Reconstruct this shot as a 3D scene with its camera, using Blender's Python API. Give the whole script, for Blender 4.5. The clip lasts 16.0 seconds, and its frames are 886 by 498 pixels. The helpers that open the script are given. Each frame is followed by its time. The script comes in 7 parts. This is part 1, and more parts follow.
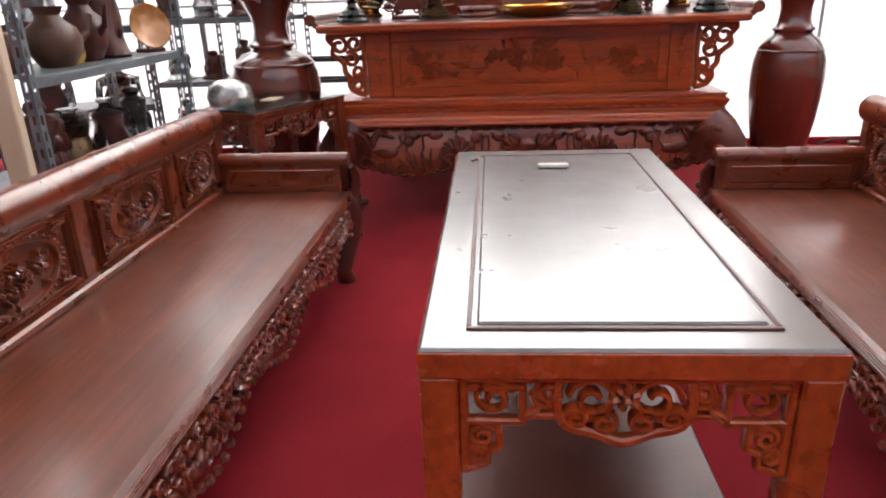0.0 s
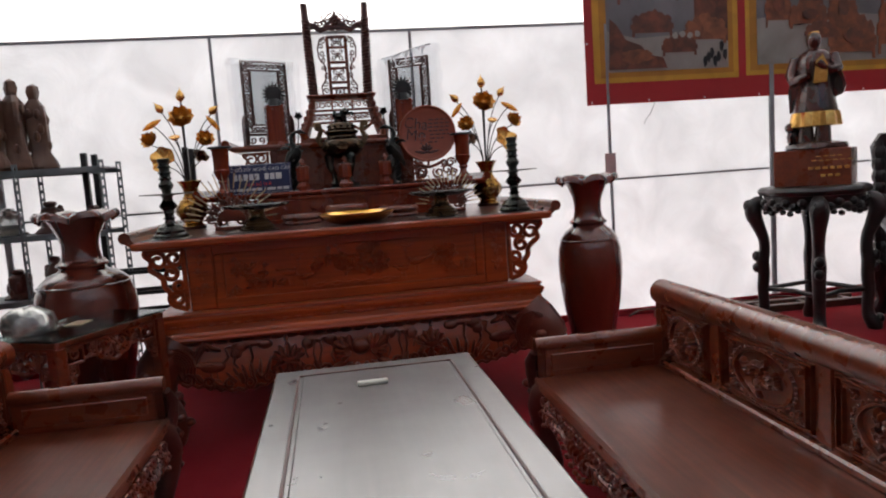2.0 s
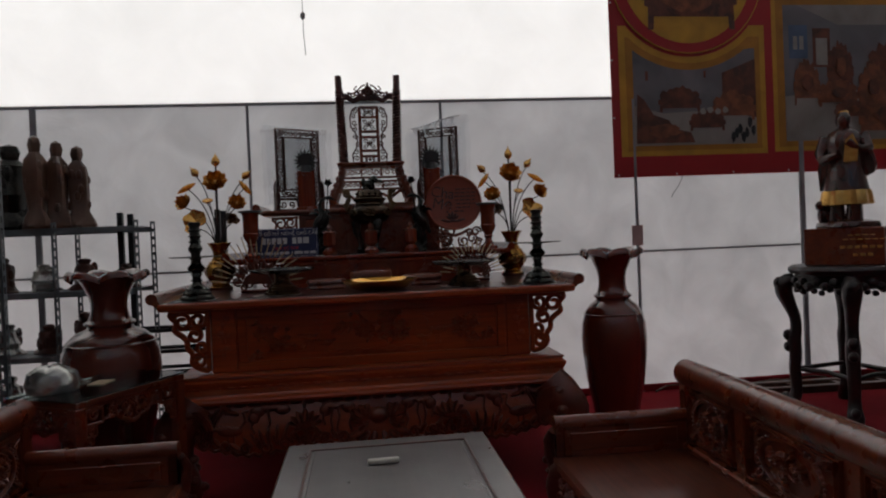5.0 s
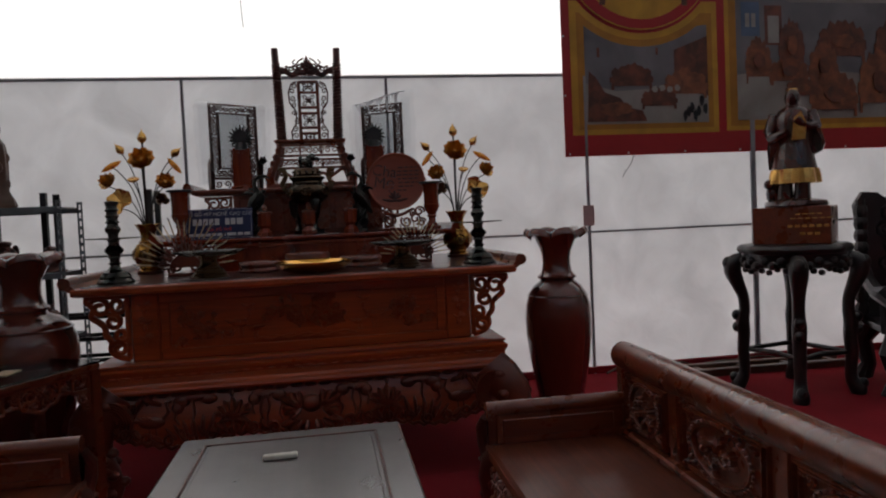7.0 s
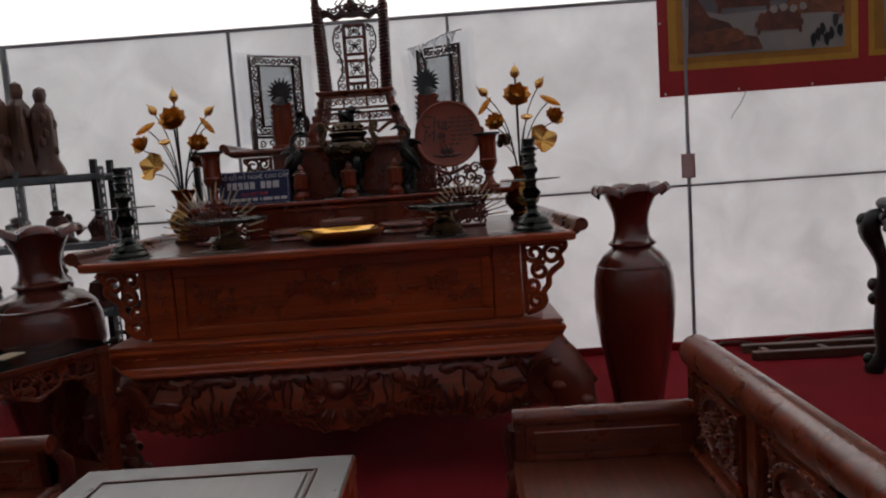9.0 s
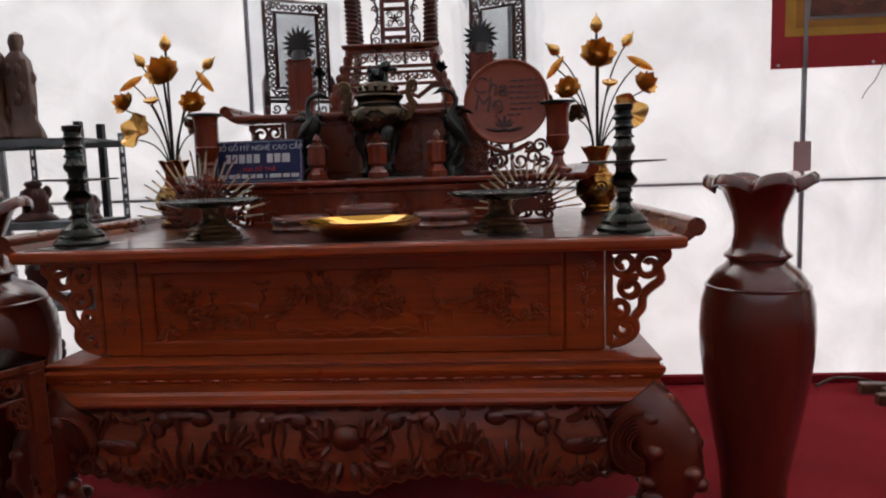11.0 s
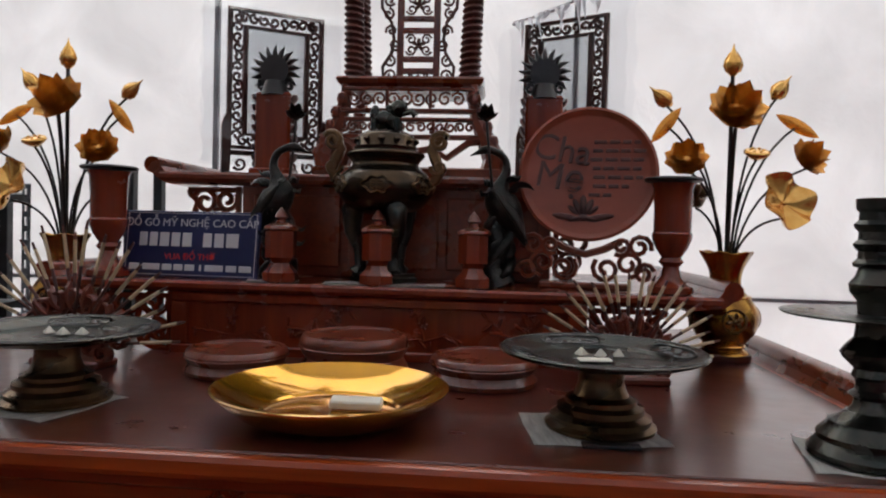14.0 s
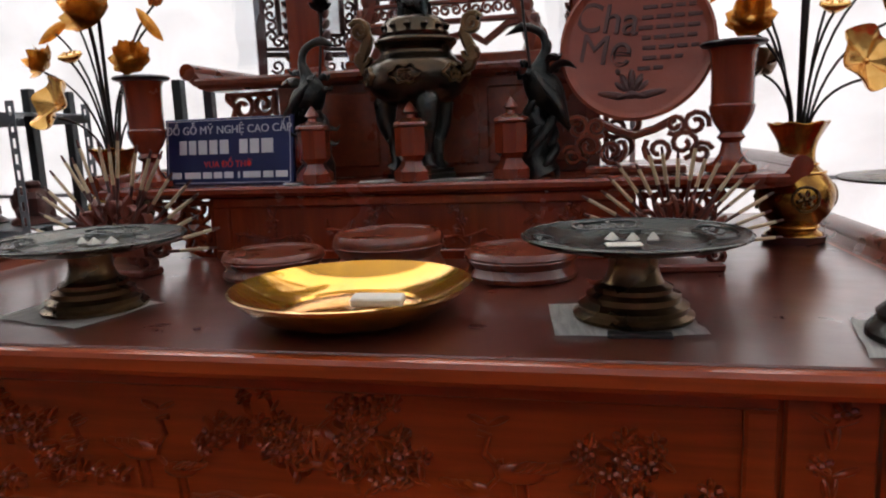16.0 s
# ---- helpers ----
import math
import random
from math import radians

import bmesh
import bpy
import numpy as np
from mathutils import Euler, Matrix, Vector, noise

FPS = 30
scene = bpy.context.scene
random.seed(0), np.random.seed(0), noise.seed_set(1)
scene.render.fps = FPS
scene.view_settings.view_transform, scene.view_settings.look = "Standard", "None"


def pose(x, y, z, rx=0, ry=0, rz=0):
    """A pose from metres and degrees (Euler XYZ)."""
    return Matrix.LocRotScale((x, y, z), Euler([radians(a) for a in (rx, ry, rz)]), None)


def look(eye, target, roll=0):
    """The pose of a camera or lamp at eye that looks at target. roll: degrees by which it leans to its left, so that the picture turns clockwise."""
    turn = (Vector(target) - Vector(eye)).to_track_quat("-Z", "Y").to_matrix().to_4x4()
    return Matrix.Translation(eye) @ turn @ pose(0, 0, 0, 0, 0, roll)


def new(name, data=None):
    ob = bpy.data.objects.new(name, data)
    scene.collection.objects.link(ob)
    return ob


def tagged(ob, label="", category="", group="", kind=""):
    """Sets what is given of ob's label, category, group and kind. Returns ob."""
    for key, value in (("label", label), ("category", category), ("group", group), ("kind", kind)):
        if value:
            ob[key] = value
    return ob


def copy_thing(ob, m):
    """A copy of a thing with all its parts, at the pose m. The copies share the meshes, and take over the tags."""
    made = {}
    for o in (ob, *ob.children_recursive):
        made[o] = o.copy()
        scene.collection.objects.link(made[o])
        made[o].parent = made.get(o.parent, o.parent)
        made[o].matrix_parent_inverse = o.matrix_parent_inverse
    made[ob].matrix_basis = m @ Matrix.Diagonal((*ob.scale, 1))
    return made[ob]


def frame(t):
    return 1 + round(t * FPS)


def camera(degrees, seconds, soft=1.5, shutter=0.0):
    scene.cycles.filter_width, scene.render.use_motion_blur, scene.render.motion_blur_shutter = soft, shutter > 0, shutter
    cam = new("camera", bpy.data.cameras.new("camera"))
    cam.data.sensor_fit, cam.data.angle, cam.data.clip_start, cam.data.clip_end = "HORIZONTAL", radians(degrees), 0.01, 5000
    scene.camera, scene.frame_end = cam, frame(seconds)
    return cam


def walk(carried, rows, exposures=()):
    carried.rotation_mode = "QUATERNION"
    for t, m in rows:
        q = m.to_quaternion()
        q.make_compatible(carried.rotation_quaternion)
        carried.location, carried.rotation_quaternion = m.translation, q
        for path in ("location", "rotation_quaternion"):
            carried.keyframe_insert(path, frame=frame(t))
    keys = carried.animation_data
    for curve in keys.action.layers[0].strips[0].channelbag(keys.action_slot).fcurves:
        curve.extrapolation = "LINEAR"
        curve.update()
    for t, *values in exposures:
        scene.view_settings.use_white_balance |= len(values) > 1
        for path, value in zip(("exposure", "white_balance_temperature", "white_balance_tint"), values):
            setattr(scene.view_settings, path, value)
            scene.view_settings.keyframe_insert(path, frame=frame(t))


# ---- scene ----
cam = camera(66.0, 16.0, soft=2.0)
PATH = [
    (0, (-0.218, 0.309, 1.272), (-0.363, 2.176, 0.567), -2.0),
    (0.5, (-0.239, 0.345, 1.296), (-0.067, 2.259, 0.742), -0.5),
    (1, (-0.181, 0.369, 1.299), (-0.081, 2.327, 0.906), -2.71),
    (1.5, (-0.140, 0.359, 1.321), (0.055, 2.320, 0.983), -2.59),
    (2, (-0.114, 0.354, 1.362), (0.199, 2.318, 1.150), -4.00),
    (2.5, (-0.105, 0.341, 1.388), (0.183, 2.317, 1.265), -3.92),
    (3, (-0.097, 0.345, 1.399), (0.181, 2.325, 1.354), -3.64),
    (3.5, (-0.090, 0.350, 1.396), (0.235, 2.323, 1.334), -3.06),
    (4, (-0.087, 0.352, 1.404), (0.215, 2.329, 1.370), -3.16),
    (4.2, (-0.094, 0.343, 1.413), (0.177, 2.324, 1.413), -2.98),
    (6.3, (-0.021, 0.354, 1.379), (0.209, 2.336, 1.243), -2.07),
    (6.5, (-0.008, 0.380, 1.374), (0.281, 2.354, 1.230), -0.80),
    (7, (0.117, 0.481, 1.377), (0.447, 2.452, 1.297), -2.62),
    (7.5, (0.249, 0.726, 1.359), (0.624, 2.689, 1.301), -0.84),
    (8, (0.320, 0.877, 1.395), (0.538, 2.862, 1.276), -2.27),
    (8.5, (0.517, 0.970, 1.383), (0.560, 2.967, 1.287), -2.98),
    (9, (0.565, 1.019, 1.392), (0.539, 3.009, 1.193), -4.06),
    (9.2, (0.549, 1.050, 1.375), (0.507, 3.038, 1.155), -4.83),
    (11.3, (0.475, 2.065, 1.356), (0.325, 4.046, 1.125), -1.50),
    (11.5, (0.413, 2.170, 1.384), (0.293, 4.150, 1.133), -0.31),
    (12, (0.399, 2.358, 1.383), (0.280, 4.329, 1.061), 1.01),
    (12.5, (0.487, 2.611, 1.447), (0.298, 4.598, 1.311), -0.90),
    (13, (0.502, 2.772, 1.471), (0.259, 4.753, 1.342), -1.33),
    (13.5, (0.424, 2.961, 1.505), (0.297, 4.957, 1.458), 1.45),
    (14, (0.342, 3.095, 1.489), (0.175, 5.087, 1.435), 1.50),
    (14.5, (0.370, 3.145, 1.513), (0.174, 5.135, 1.488), -0.23),
    (15, (0.402, 3.158, 1.525), (0.128, 5.138, 1.561), -1.53),
    (15.5, (0.416, 3.161, 1.511), (0.044, 5.124, 1.411), -1.13),
    (16, (0.457, 3.188, 1.456), (0.047, 5.117, 1.122), -2.27),
]
EXPOSURES = [(0, 2.35), (0.5, 2.0), (1.0, 1.55), (1.5, 1.25), (2, 1.05), (2.5, 0.6), (3, 0.05), (3.5, -0.34), (4.2, -0.48), (6.3, -0.3), (7, -0.14), (8, 0.05), (9.2, 0.24), (11.3, 1.18), (12, 1.38), (12.5, 1.35), (13, 1.05), (14, 0.92), (15, 0.75), (15.5, 0.65), (16, 1.35)]
walk(cam, [(t, look(eye, target, roll)) for t, eye, target, roll in PATH], EXPOSURES)

# ---- light ----
world = bpy.data.worlds.new("sky")
scene.world = world
world.use_nodes = True
wn = world.node_tree.nodes
sky = wn.new("ShaderNodeTexSky")
sky.sky_type, sky.sun_disc = "NISHITA", False
sky.sun_elevation, sky.sun_rotation = radians(30), radians(11)
world.node_tree.links.new(sky.outputs[0], wn["Background"].inputs[0])
wn["Background"].inputs[1].default_value = 0.1
sun = new("sun", bpy.data.lights.new("sun", "SUN"))
sun.data.energy, sun.data.angle, sun.data.color = 5.0, radians(12), (1.0, 0.985, 0.96)
sun.matrix_world = look((2, 10, 6), (0, 0, 0))

# ---- materials ----


def material(name, base, rough=0.5, metal=0.0, second=None, scale=(3, 3, 3), detail=6.0, bump=0.0, bump_scale=60.0, coat=0.0, mottled=0.5, alpha=1.0, vary=0.0, grain=0.0):
    """A surface of two mixed colours with coarse mottling, fine grain, relief and uneven gloss."""
    m = bpy.data.materials.new(name)
    m.use_nodes = True
    nt = m.node_tree
    n, link = nt.nodes, nt.links.new
    b = n["Principled BSDF"]
    tc, mp = n.new("ShaderNodeTexCoord"), n.new("ShaderNodeMapping")
    mp.inputs["Scale"].default_value = scale
    link(tc.outputs["Object"], mp.inputs["Vector"])
    no = n.new("ShaderNodeTexNoise")
    no.inputs["Scale"].default_value, no.inputs["Detail"].default_value, no.inputs["Distortion"].default_value = 1.6, detail, 0.45
    link(mp.outputs[0], no.inputs["Vector"])
    ramp = n.new("ShaderNodeValToRGB")
    second = second or [c * 0.6 for c in base]
    ramp.color_ramp.elements[0].position, ramp.color_ramp.elements[0].color = 0.5 - mottled / 2, (*second, 1)
    ramp.color_ramp.elements[1].position, ramp.color_ramp.elements[1].color = 0.5 + mottled / 2, (*base, 1)
    link(no.outputs["Fac"], ramp.inputs[0])
    colour = ramp.outputs[0]
    if grain:
        fine_map, streak, tone, mul = n.new("ShaderNodeMapping"), n.new("ShaderNodeTexNoise"), n.new("ShaderNodeMapRange"), n.new("ShaderNodeMix")
        long_axis = scale.index(min(scale))
        fine_map.inputs["Scale"].default_value = [3 if k == long_axis else 55 for k in range(3)]
        link(tc.outputs["Object"], fine_map.inputs["Vector"])
        streak.inputs["Scale"].default_value, streak.inputs["Detail"].default_value, streak.inputs["Distortion"].default_value = 1.0, 3, 0.3
        link(fine_map.outputs[0], streak.inputs["Vector"])
        tone.inputs["From Min"].default_value, tone.inputs["From Max"].default_value = 0.3, 0.7
        tone.inputs["To Min"].default_value, tone.inputs["To Max"].default_value = 1 - grain, 1.0
        link(streak.outputs["Fac"], tone.inputs[0])
        mul.data_type, mul.blend_type = "RGBA", "MULTIPLY"
        mul.inputs[0].default_value = 1.0
        link(colour, mul.inputs[6])
        link(tone.outputs[0], mul.inputs[7])
        colour = mul.outputs[2]
    if vary:
        info, hsv, rng = n.new("ShaderNodeObjectInfo"), n.new("ShaderNodeHueSaturation"), n.new("ShaderNodeMapRange")
        rng.inputs["To Min"].default_value, rng.inputs["To Max"].default_value = 1 - vary, 1 + vary
        link(info.outputs["Random"], rng.inputs[0])
        link(rng.outputs[0], hsv.inputs["Value"])
        link(colour, hsv.inputs["Color"])
        colour = hsv.outputs[0]
    link(colour, b.inputs["Base Color"])
    fine = n.new("ShaderNodeTexNoise")
    fine.inputs["Scale"].default_value, fine.inputs["Detail"].default_value = 9, 5
    link(tc.outputs["Object"], fine.inputs["Vector"])
    rr = n.new("ShaderNodeMapRange")
    rr.inputs["To Min"].default_value, rr.inputs["To Max"].default_value = max(rough - 0.1, 0.02), min(rough + 0.12, 1)
    link(fine.outputs["Fac"], rr.inputs[0])
    link(rr.outputs[0], b.inputs["Roughness"])
    b.inputs["Metallic"].default_value, b.inputs["Coat Weight"].default_value, b.inputs["Alpha"].default_value = metal, coat, alpha
    b.inputs["Coat Roughness"].default_value = 0.18
    if bump:
        rel, bu = n.new("ShaderNodeTexNoise"), n.new("ShaderNodeBump")
        rel.inputs["Scale"].default_value, rel.inputs["Detail"].default_value = bump_scale, 4
        link(mp.outputs[0] if bump_scale < 40 else tc.outputs["Object"], rel.inputs["Vector"])
        bu.inputs["Strength"].default_value, bu.inputs["Distance"].default_value = bump, 0.004
        link(rel.outputs["Fac"], bu.inputs["Height"])
        link(bu.outputs[0], b.inputs["Normal"])
    return m


def fabric(name, base, passing, blotch):
    """Thin tent cloth that lets daylight through, creased and unevenly worn."""
    m = bpy.data.materials.new(name)
    m.use_nodes = True
    nt = m.node_tree
    n, link = nt.nodes, nt.links.new
    n.remove(n["Principled BSDF"])
    tc, no, ramp = n.new("ShaderNodeTexCoord"), n.new("ShaderNodeTexNoise"), n.new("ShaderNodeValToRGB")
    no.inputs["Scale"].default_value, no.inputs["Detail"].default_value, no.inputs["Roughness"].default_value = 2.6, 5, 0.55
    no.inputs["Distortion"].default_value = 0.6
    link(tc.outputs["Object"], no.inputs["Vector"])
    ramp.color_ramp.elements[0].position, ramp.color_ramp.elements[1].position = 0.3, 0.72
    ramp.color_ramp.elements[0].color, ramp.color_ramp.elements[1].color = (*[c * (1 - blotch) for c in base], 1), (*base, 1)
    link(no.outputs["Fac"], ramp.inputs[0])
    bu = n.new("ShaderNodeBump")
    bu.inputs["Strength"].default_value, bu.inputs["Distance"].default_value = 0.5, 0.03
    link(no.outputs["Fac"], bu.inputs["Height"])
    d, t, mix = n.new("ShaderNodeBsdfDiffuse"), n.new("ShaderNodeBsdfTranslucent"), n.new("ShaderNodeMixShader")
    for s in (d, t):
        link(ramp.outputs[0], s.inputs["Color"])
        link(bu.outputs[0], s.inputs["Normal"])
    mix.inputs[0].default_value = passing
    link(d.outputs[0], mix.inputs[1])
    link(t.outputs[0], mix.inputs[2])
    link(mix.outputs[0], n["Material Output"].inputs[0])
    return m


def clear(name, colour, rough, film=0.0):
    """Clear sheet: mostly see-through, with a glossy skin."""
    m = bpy.data.materials.new(name)
    m.use_nodes = True
    nt = m.node_tree
    n, link = nt.nodes, nt.links.new
    n.remove(n["Principled BSDF"])
    tr, gl, mix, fr = n.new("ShaderNodeBsdfTransparent"), n.new("ShaderNodeBsdfGlossy"), n.new("ShaderNodeMixShader"), n.new("ShaderNodeFresnel")
    tr.inputs[0].default_value = (*colour, 1)
    gl.inputs["Roughness"].default_value = rough
    fr.inputs[0].default_value = 1.45
    add = n.new("ShaderNodeMath")
    add.inputs[1].default_value = film
    link(fr.outputs[0], add.inputs[0])
    link(add.outputs[0], mix.inputs[0])
    link(tr.outputs[0], mix.inputs[1])
    link(gl.outputs[0], mix.inputs[2])
    link(mix.outputs[0], n["Material Output"].inputs[0])
    return m


WOOD_ALTAR = material("wood_altar", (0.55, 0.09, 0.013), 0.32, second=(0.31, 0.042, 0.007), scale=(1.2, 3, 9), bump=0.06, coat=0.3, mottled=0.7, grain=0.4)
WOOD_MID = material("wood_mid", (0.27, 0.036, 0.009), 0.24, second=(0.14, 0.017, 0.005), scale=(6, 6, 1.2), bump=0.04, coat=0.25, mottled=0.7, grain=0.3)
WOOD_RED = material("wood_red", (0.245, 0.045, 0.013), 0.28, second=(0.125, 0.02, 0.007), scale=(5, 1.2, 8), bump=0.03, coat=0.6, mottled=0.7, grain=0.35)
WOOD_SEAT = material("wood_seat", (0.2, 0.045, 0.016), 0.36, second=(0.1, 0.02, 0.008), scale=(0.8, 6, 6), coat=0.7, mottled=0.7, detail=3.0, grain=0.4)
WOOD_TOP = material("wood_altar_top", (0.12, 0.026, 0.013), 0.3, second=(0.065, 0.013, 0.008), scale=(0.8, 6, 6), bump=0.05, coat=0.8, mottled=0.6)
WOOD_TABLE = material("wood_table", (0.47, 0.085, 0.018), 0.26, second=(0.32, 0.05, 0.011), scale=(7, 0.9, 7), bump=0.03, coat=0.5, mottled=0.6, grain=0.35)
WOOD_TABLE_TOP = material("wood_table_top", (0.05, 0.028, 0.026), 0.3, second=(0.032, 0.018, 0.017), scale=(7, 0.9, 7), coat=1.0, mottled=0.6, detail=3.0, grain=0.3)
WOOD_TABLE_TOP.node_tree.nodes["Principled BSDF"].inputs["Coat IOR"].default_value = 1.95
WOOD_TABLE_TOP.node_tree.nodes["Principled BSDF"].inputs["Coat Roughness"].default_value = 0.24
WOOD_DARK = material("wood_dark", (0.1, 0.022, 0.012), 0.42, second=(0.045, 0.01, 0.007), scale=(4, 4, 4), bump=0.15, coat=0.12)
WOOD_DISC = material("wood_disc", (0.31, 0.062, 0.026), 0.4, second=(0.21, 0.038, 0.016), scale=(3, 3, 8), bump=0.15, coat=0.1)
WOOD_VASE = material("wood_vase", (0.16, 0.025, 0.012), 0.2, second=(0.07, 0.011, 0.006), scale=(5, 5, 1.2), coat=1.0, mottled=0.8)
WOOD_STATUE = material("wood_statue", (0.085, 0.015, 0.008), 0.22, second=(0.022, 0.006, 0.004), scale=(6, 6, 3), coat=0.6)
WOOD_BLACK = material("wood_black", (0.018, 0.014, 0.013), 0.35, second=(0.006, 0.005, 0.005), bump=0.3, coat=0.2)
WOOD_BROWN = material("wood_brown", (0.11, 0.05, 0.028), 0.4, second=(0.06, 0.025, 0.014), scale=(5, 5, 5), bump=0.3, vary=0.3)
WOOD_PALE = material("wood_pale", (0.62, 0.5, 0.36), 0.6, second=(0.48, 0.36, 0.24), scale=(6, 6, 1), bump=0.2)
BRONZE = material("bronze", (0.085, 0.075, 0.062), 0.26, 0.9, second=(0.028, 0.042, 0.042), scale=(14, 14, 14), bump=0.3, bump_scale=120)
PEWTER = material("worn_edge_metal", (0.22, 0.21, 0.2), 0.22, 0.95, second=(0.07, 0.08, 0.085), scale=(30, 30, 30), bump=0.2, bump_scale=150)
BRONZE_WARM = material("bronze_warm", (0.12, 0.07, 0.034), 0.2, 0.92, second=(0.02, 0.03, 0.032), scale=(9, 9, 9), bump=0.2, bump_scale=120, mottled=0.6)
IRON_DARK = material("patinated_bronze", (0.05, 0.046, 0.04), 0.3, 0.8, second=(0.014, 0.019, 0.019), scale=(30, 30, 30), bump=0.8, bump_scale=95)
BRASS = material("brass_worn", (0.25, 0.16, 0.08), 0.27, 0.95, second=(0.09, 0.06, 0.035), scale=(10, 10, 10), bump=0.1)
GOLD = material("gold_leaf", (0.9, 0.55, 0.17), 0.17, 0.85, second=(0.68, 0.33, 0.07), scale=(20, 20, 20), bump=0.12, bump_scale=90)
GOLD_OLD = material("old_gold", (0.62, 0.34, 0.07), 0.2, 1.0, second=(0.13, 0.055, 0.022), scale=(9, 9, 9), bump=0.25, bump_scale=70, mottled=0.35)
LACQUER = material("gold_lacquer", (0.74, 0.36, 0.012), 0.08, 0.85, second=(0.48, 0.21, 0.006), scale=(5, 5, 5), coat=0.8)
LACQUER.node_tree.nodes["Principled BSDF"].inputs["Coat Roughness"].default_value = 0.05
STEM = material("dark_stem", (0.035, 0.03, 0.028), 0.3, 0.6)
STEEL = material("grey_steel", (0.2, 0.23, 0.24), 0.45, 0.3, second=(0.13, 0.15, 0.16), scale=(6, 6, 6), bump=0.1)
BLACK_STEEL = material("black_steel", (0.03, 0.033, 0.036), 0.45, 0.3)
SEAM = material("seam_tape", (0.34, 0.34, 0.36), 0.7)
CARPET = material("red_carpet", (0.29, 0.019, 0.027), 0.95, second=(0.17, 0.009, 0.014), scale=(1.1, 1.1, 1.1), bump=0.7, bump_scale=260, mottled=0.8)
CARPET.node_tree.nodes["Principled BSDF"].inputs["Specular IOR Level"].default_value = 0.08
CLOTH_LOW = fabric("tent_cloth_lined", (0.82, 0.82, 0.83), 0.55, 0.16)
CLOTH_HIGH = fabric("tent_cloth_thin", (0.95, 0.95, 0.95), 0.9, 0.05)
# for the unseen walls: cloth darkened to cut the fill light inside
CLOTH_DIMMED = fabric("tent_cloth_dimmed", (0.44, 0.43, 0.42), 0.14, 0.1)
CLOTH_ROOF = fabric("tent_cloth_roof", (0.88, 0.88, 0.88), 0.51, 0.06)
BLUE = material("sign_blue", (0.015, 0.025, 0.11), 0.3)
WHITE = material("white_print", (0.8, 0.8, 0.82), 0.4)
RED_INK = material("red_print", (0.8, 0.03, 0.03), 0.4)
AMBER = material("amber_glaze", (0.5, 0.22, 0.05), 0.2, 0.2, second=(0.3, 0.1, 0.02), scale=(12, 12, 12), coat=0.8)
PAPER = material("paper", (0.72, 0.7, 0.62), 0.7, second=(0.6, 0.57, 0.48), scale=(20, 20, 20))
NEWSPRINT = material("newsprint", (0.8, 0.79, 0.75), 0.8, second=(0.58, 0.57, 0.54), scale=(60, 8, 8), mottled=0.3)
ASH = material("pale_bamboo", (0.6, 0.47, 0.3), 0.5, second=(0.42, 0.3, 0.17), scale=(20, 20, 20))
BANNER_RED = material("banner_red", (0.42, 0.012, 0.018), 0.5, second=(0.34, 0.01, 0.014), scale=(1, 1, 1))
BANNER_YELLOW = material("banner_yellow", (0.66, 0.35, 0.03), 0.5)
PHOTO_GREY = material("photo_room_grey", (0.22, 0.21, 0.22), 0.5, second=(0.1, 0.1, 0.11), scale=(1.6, 1.6, 1.6))
PHOTO_FLOOR = material("photo_floor", (0.34, 0.32, 0.29), 0.5, second=(0.2, 0.18, 0.16), scale=(2, 2, 2))
PHOTO_BROWN = material("photo_furniture", (0.2, 0.06, 0.03), 0.5, second=(0.07, 0.025, 0.016), scale=(6, 6, 6), mottled=0.3)
PHOTO_ORANGE = material("photo_furniture_orange", (0.3, 0.1, 0.04), 0.5, second=(0.12, 0.04, 0.02), scale=(7, 7, 7), mottled=0.35)
PHOTO_PALE = material("photo_pale", (0.4, 0.38, 0.34), 0.5)
PHOTO_BLUE = material("photo_window", (0.1, 0.16, 0.26), 0.5)
PINK_TAPE = material("pink_tape", (0.62, 0.42, 0.4), 0.6)
PANE = clear("frame_pane", (0.8, 0.82, 0.83), 0.08, 0.06)
GLINT = material("film_glint", (0.86, 0.88, 0.9), 0.12, 0.0, second=(0.7, 0.72, 0.75), coat=1.0)
GLASS = clear("clear_glass", (0.86, 0.95, 0.92), 0.02)
FILM = clear("plastic_film", (0.96, 0.97, 0.98), 0.12, 0.04)
FOIL = material("crumpled_foil", (0.6, 0.6, 0.57), 0.2, 0.8, bump=0.8, bump_scale=40)

# ---- geometry helpers ----


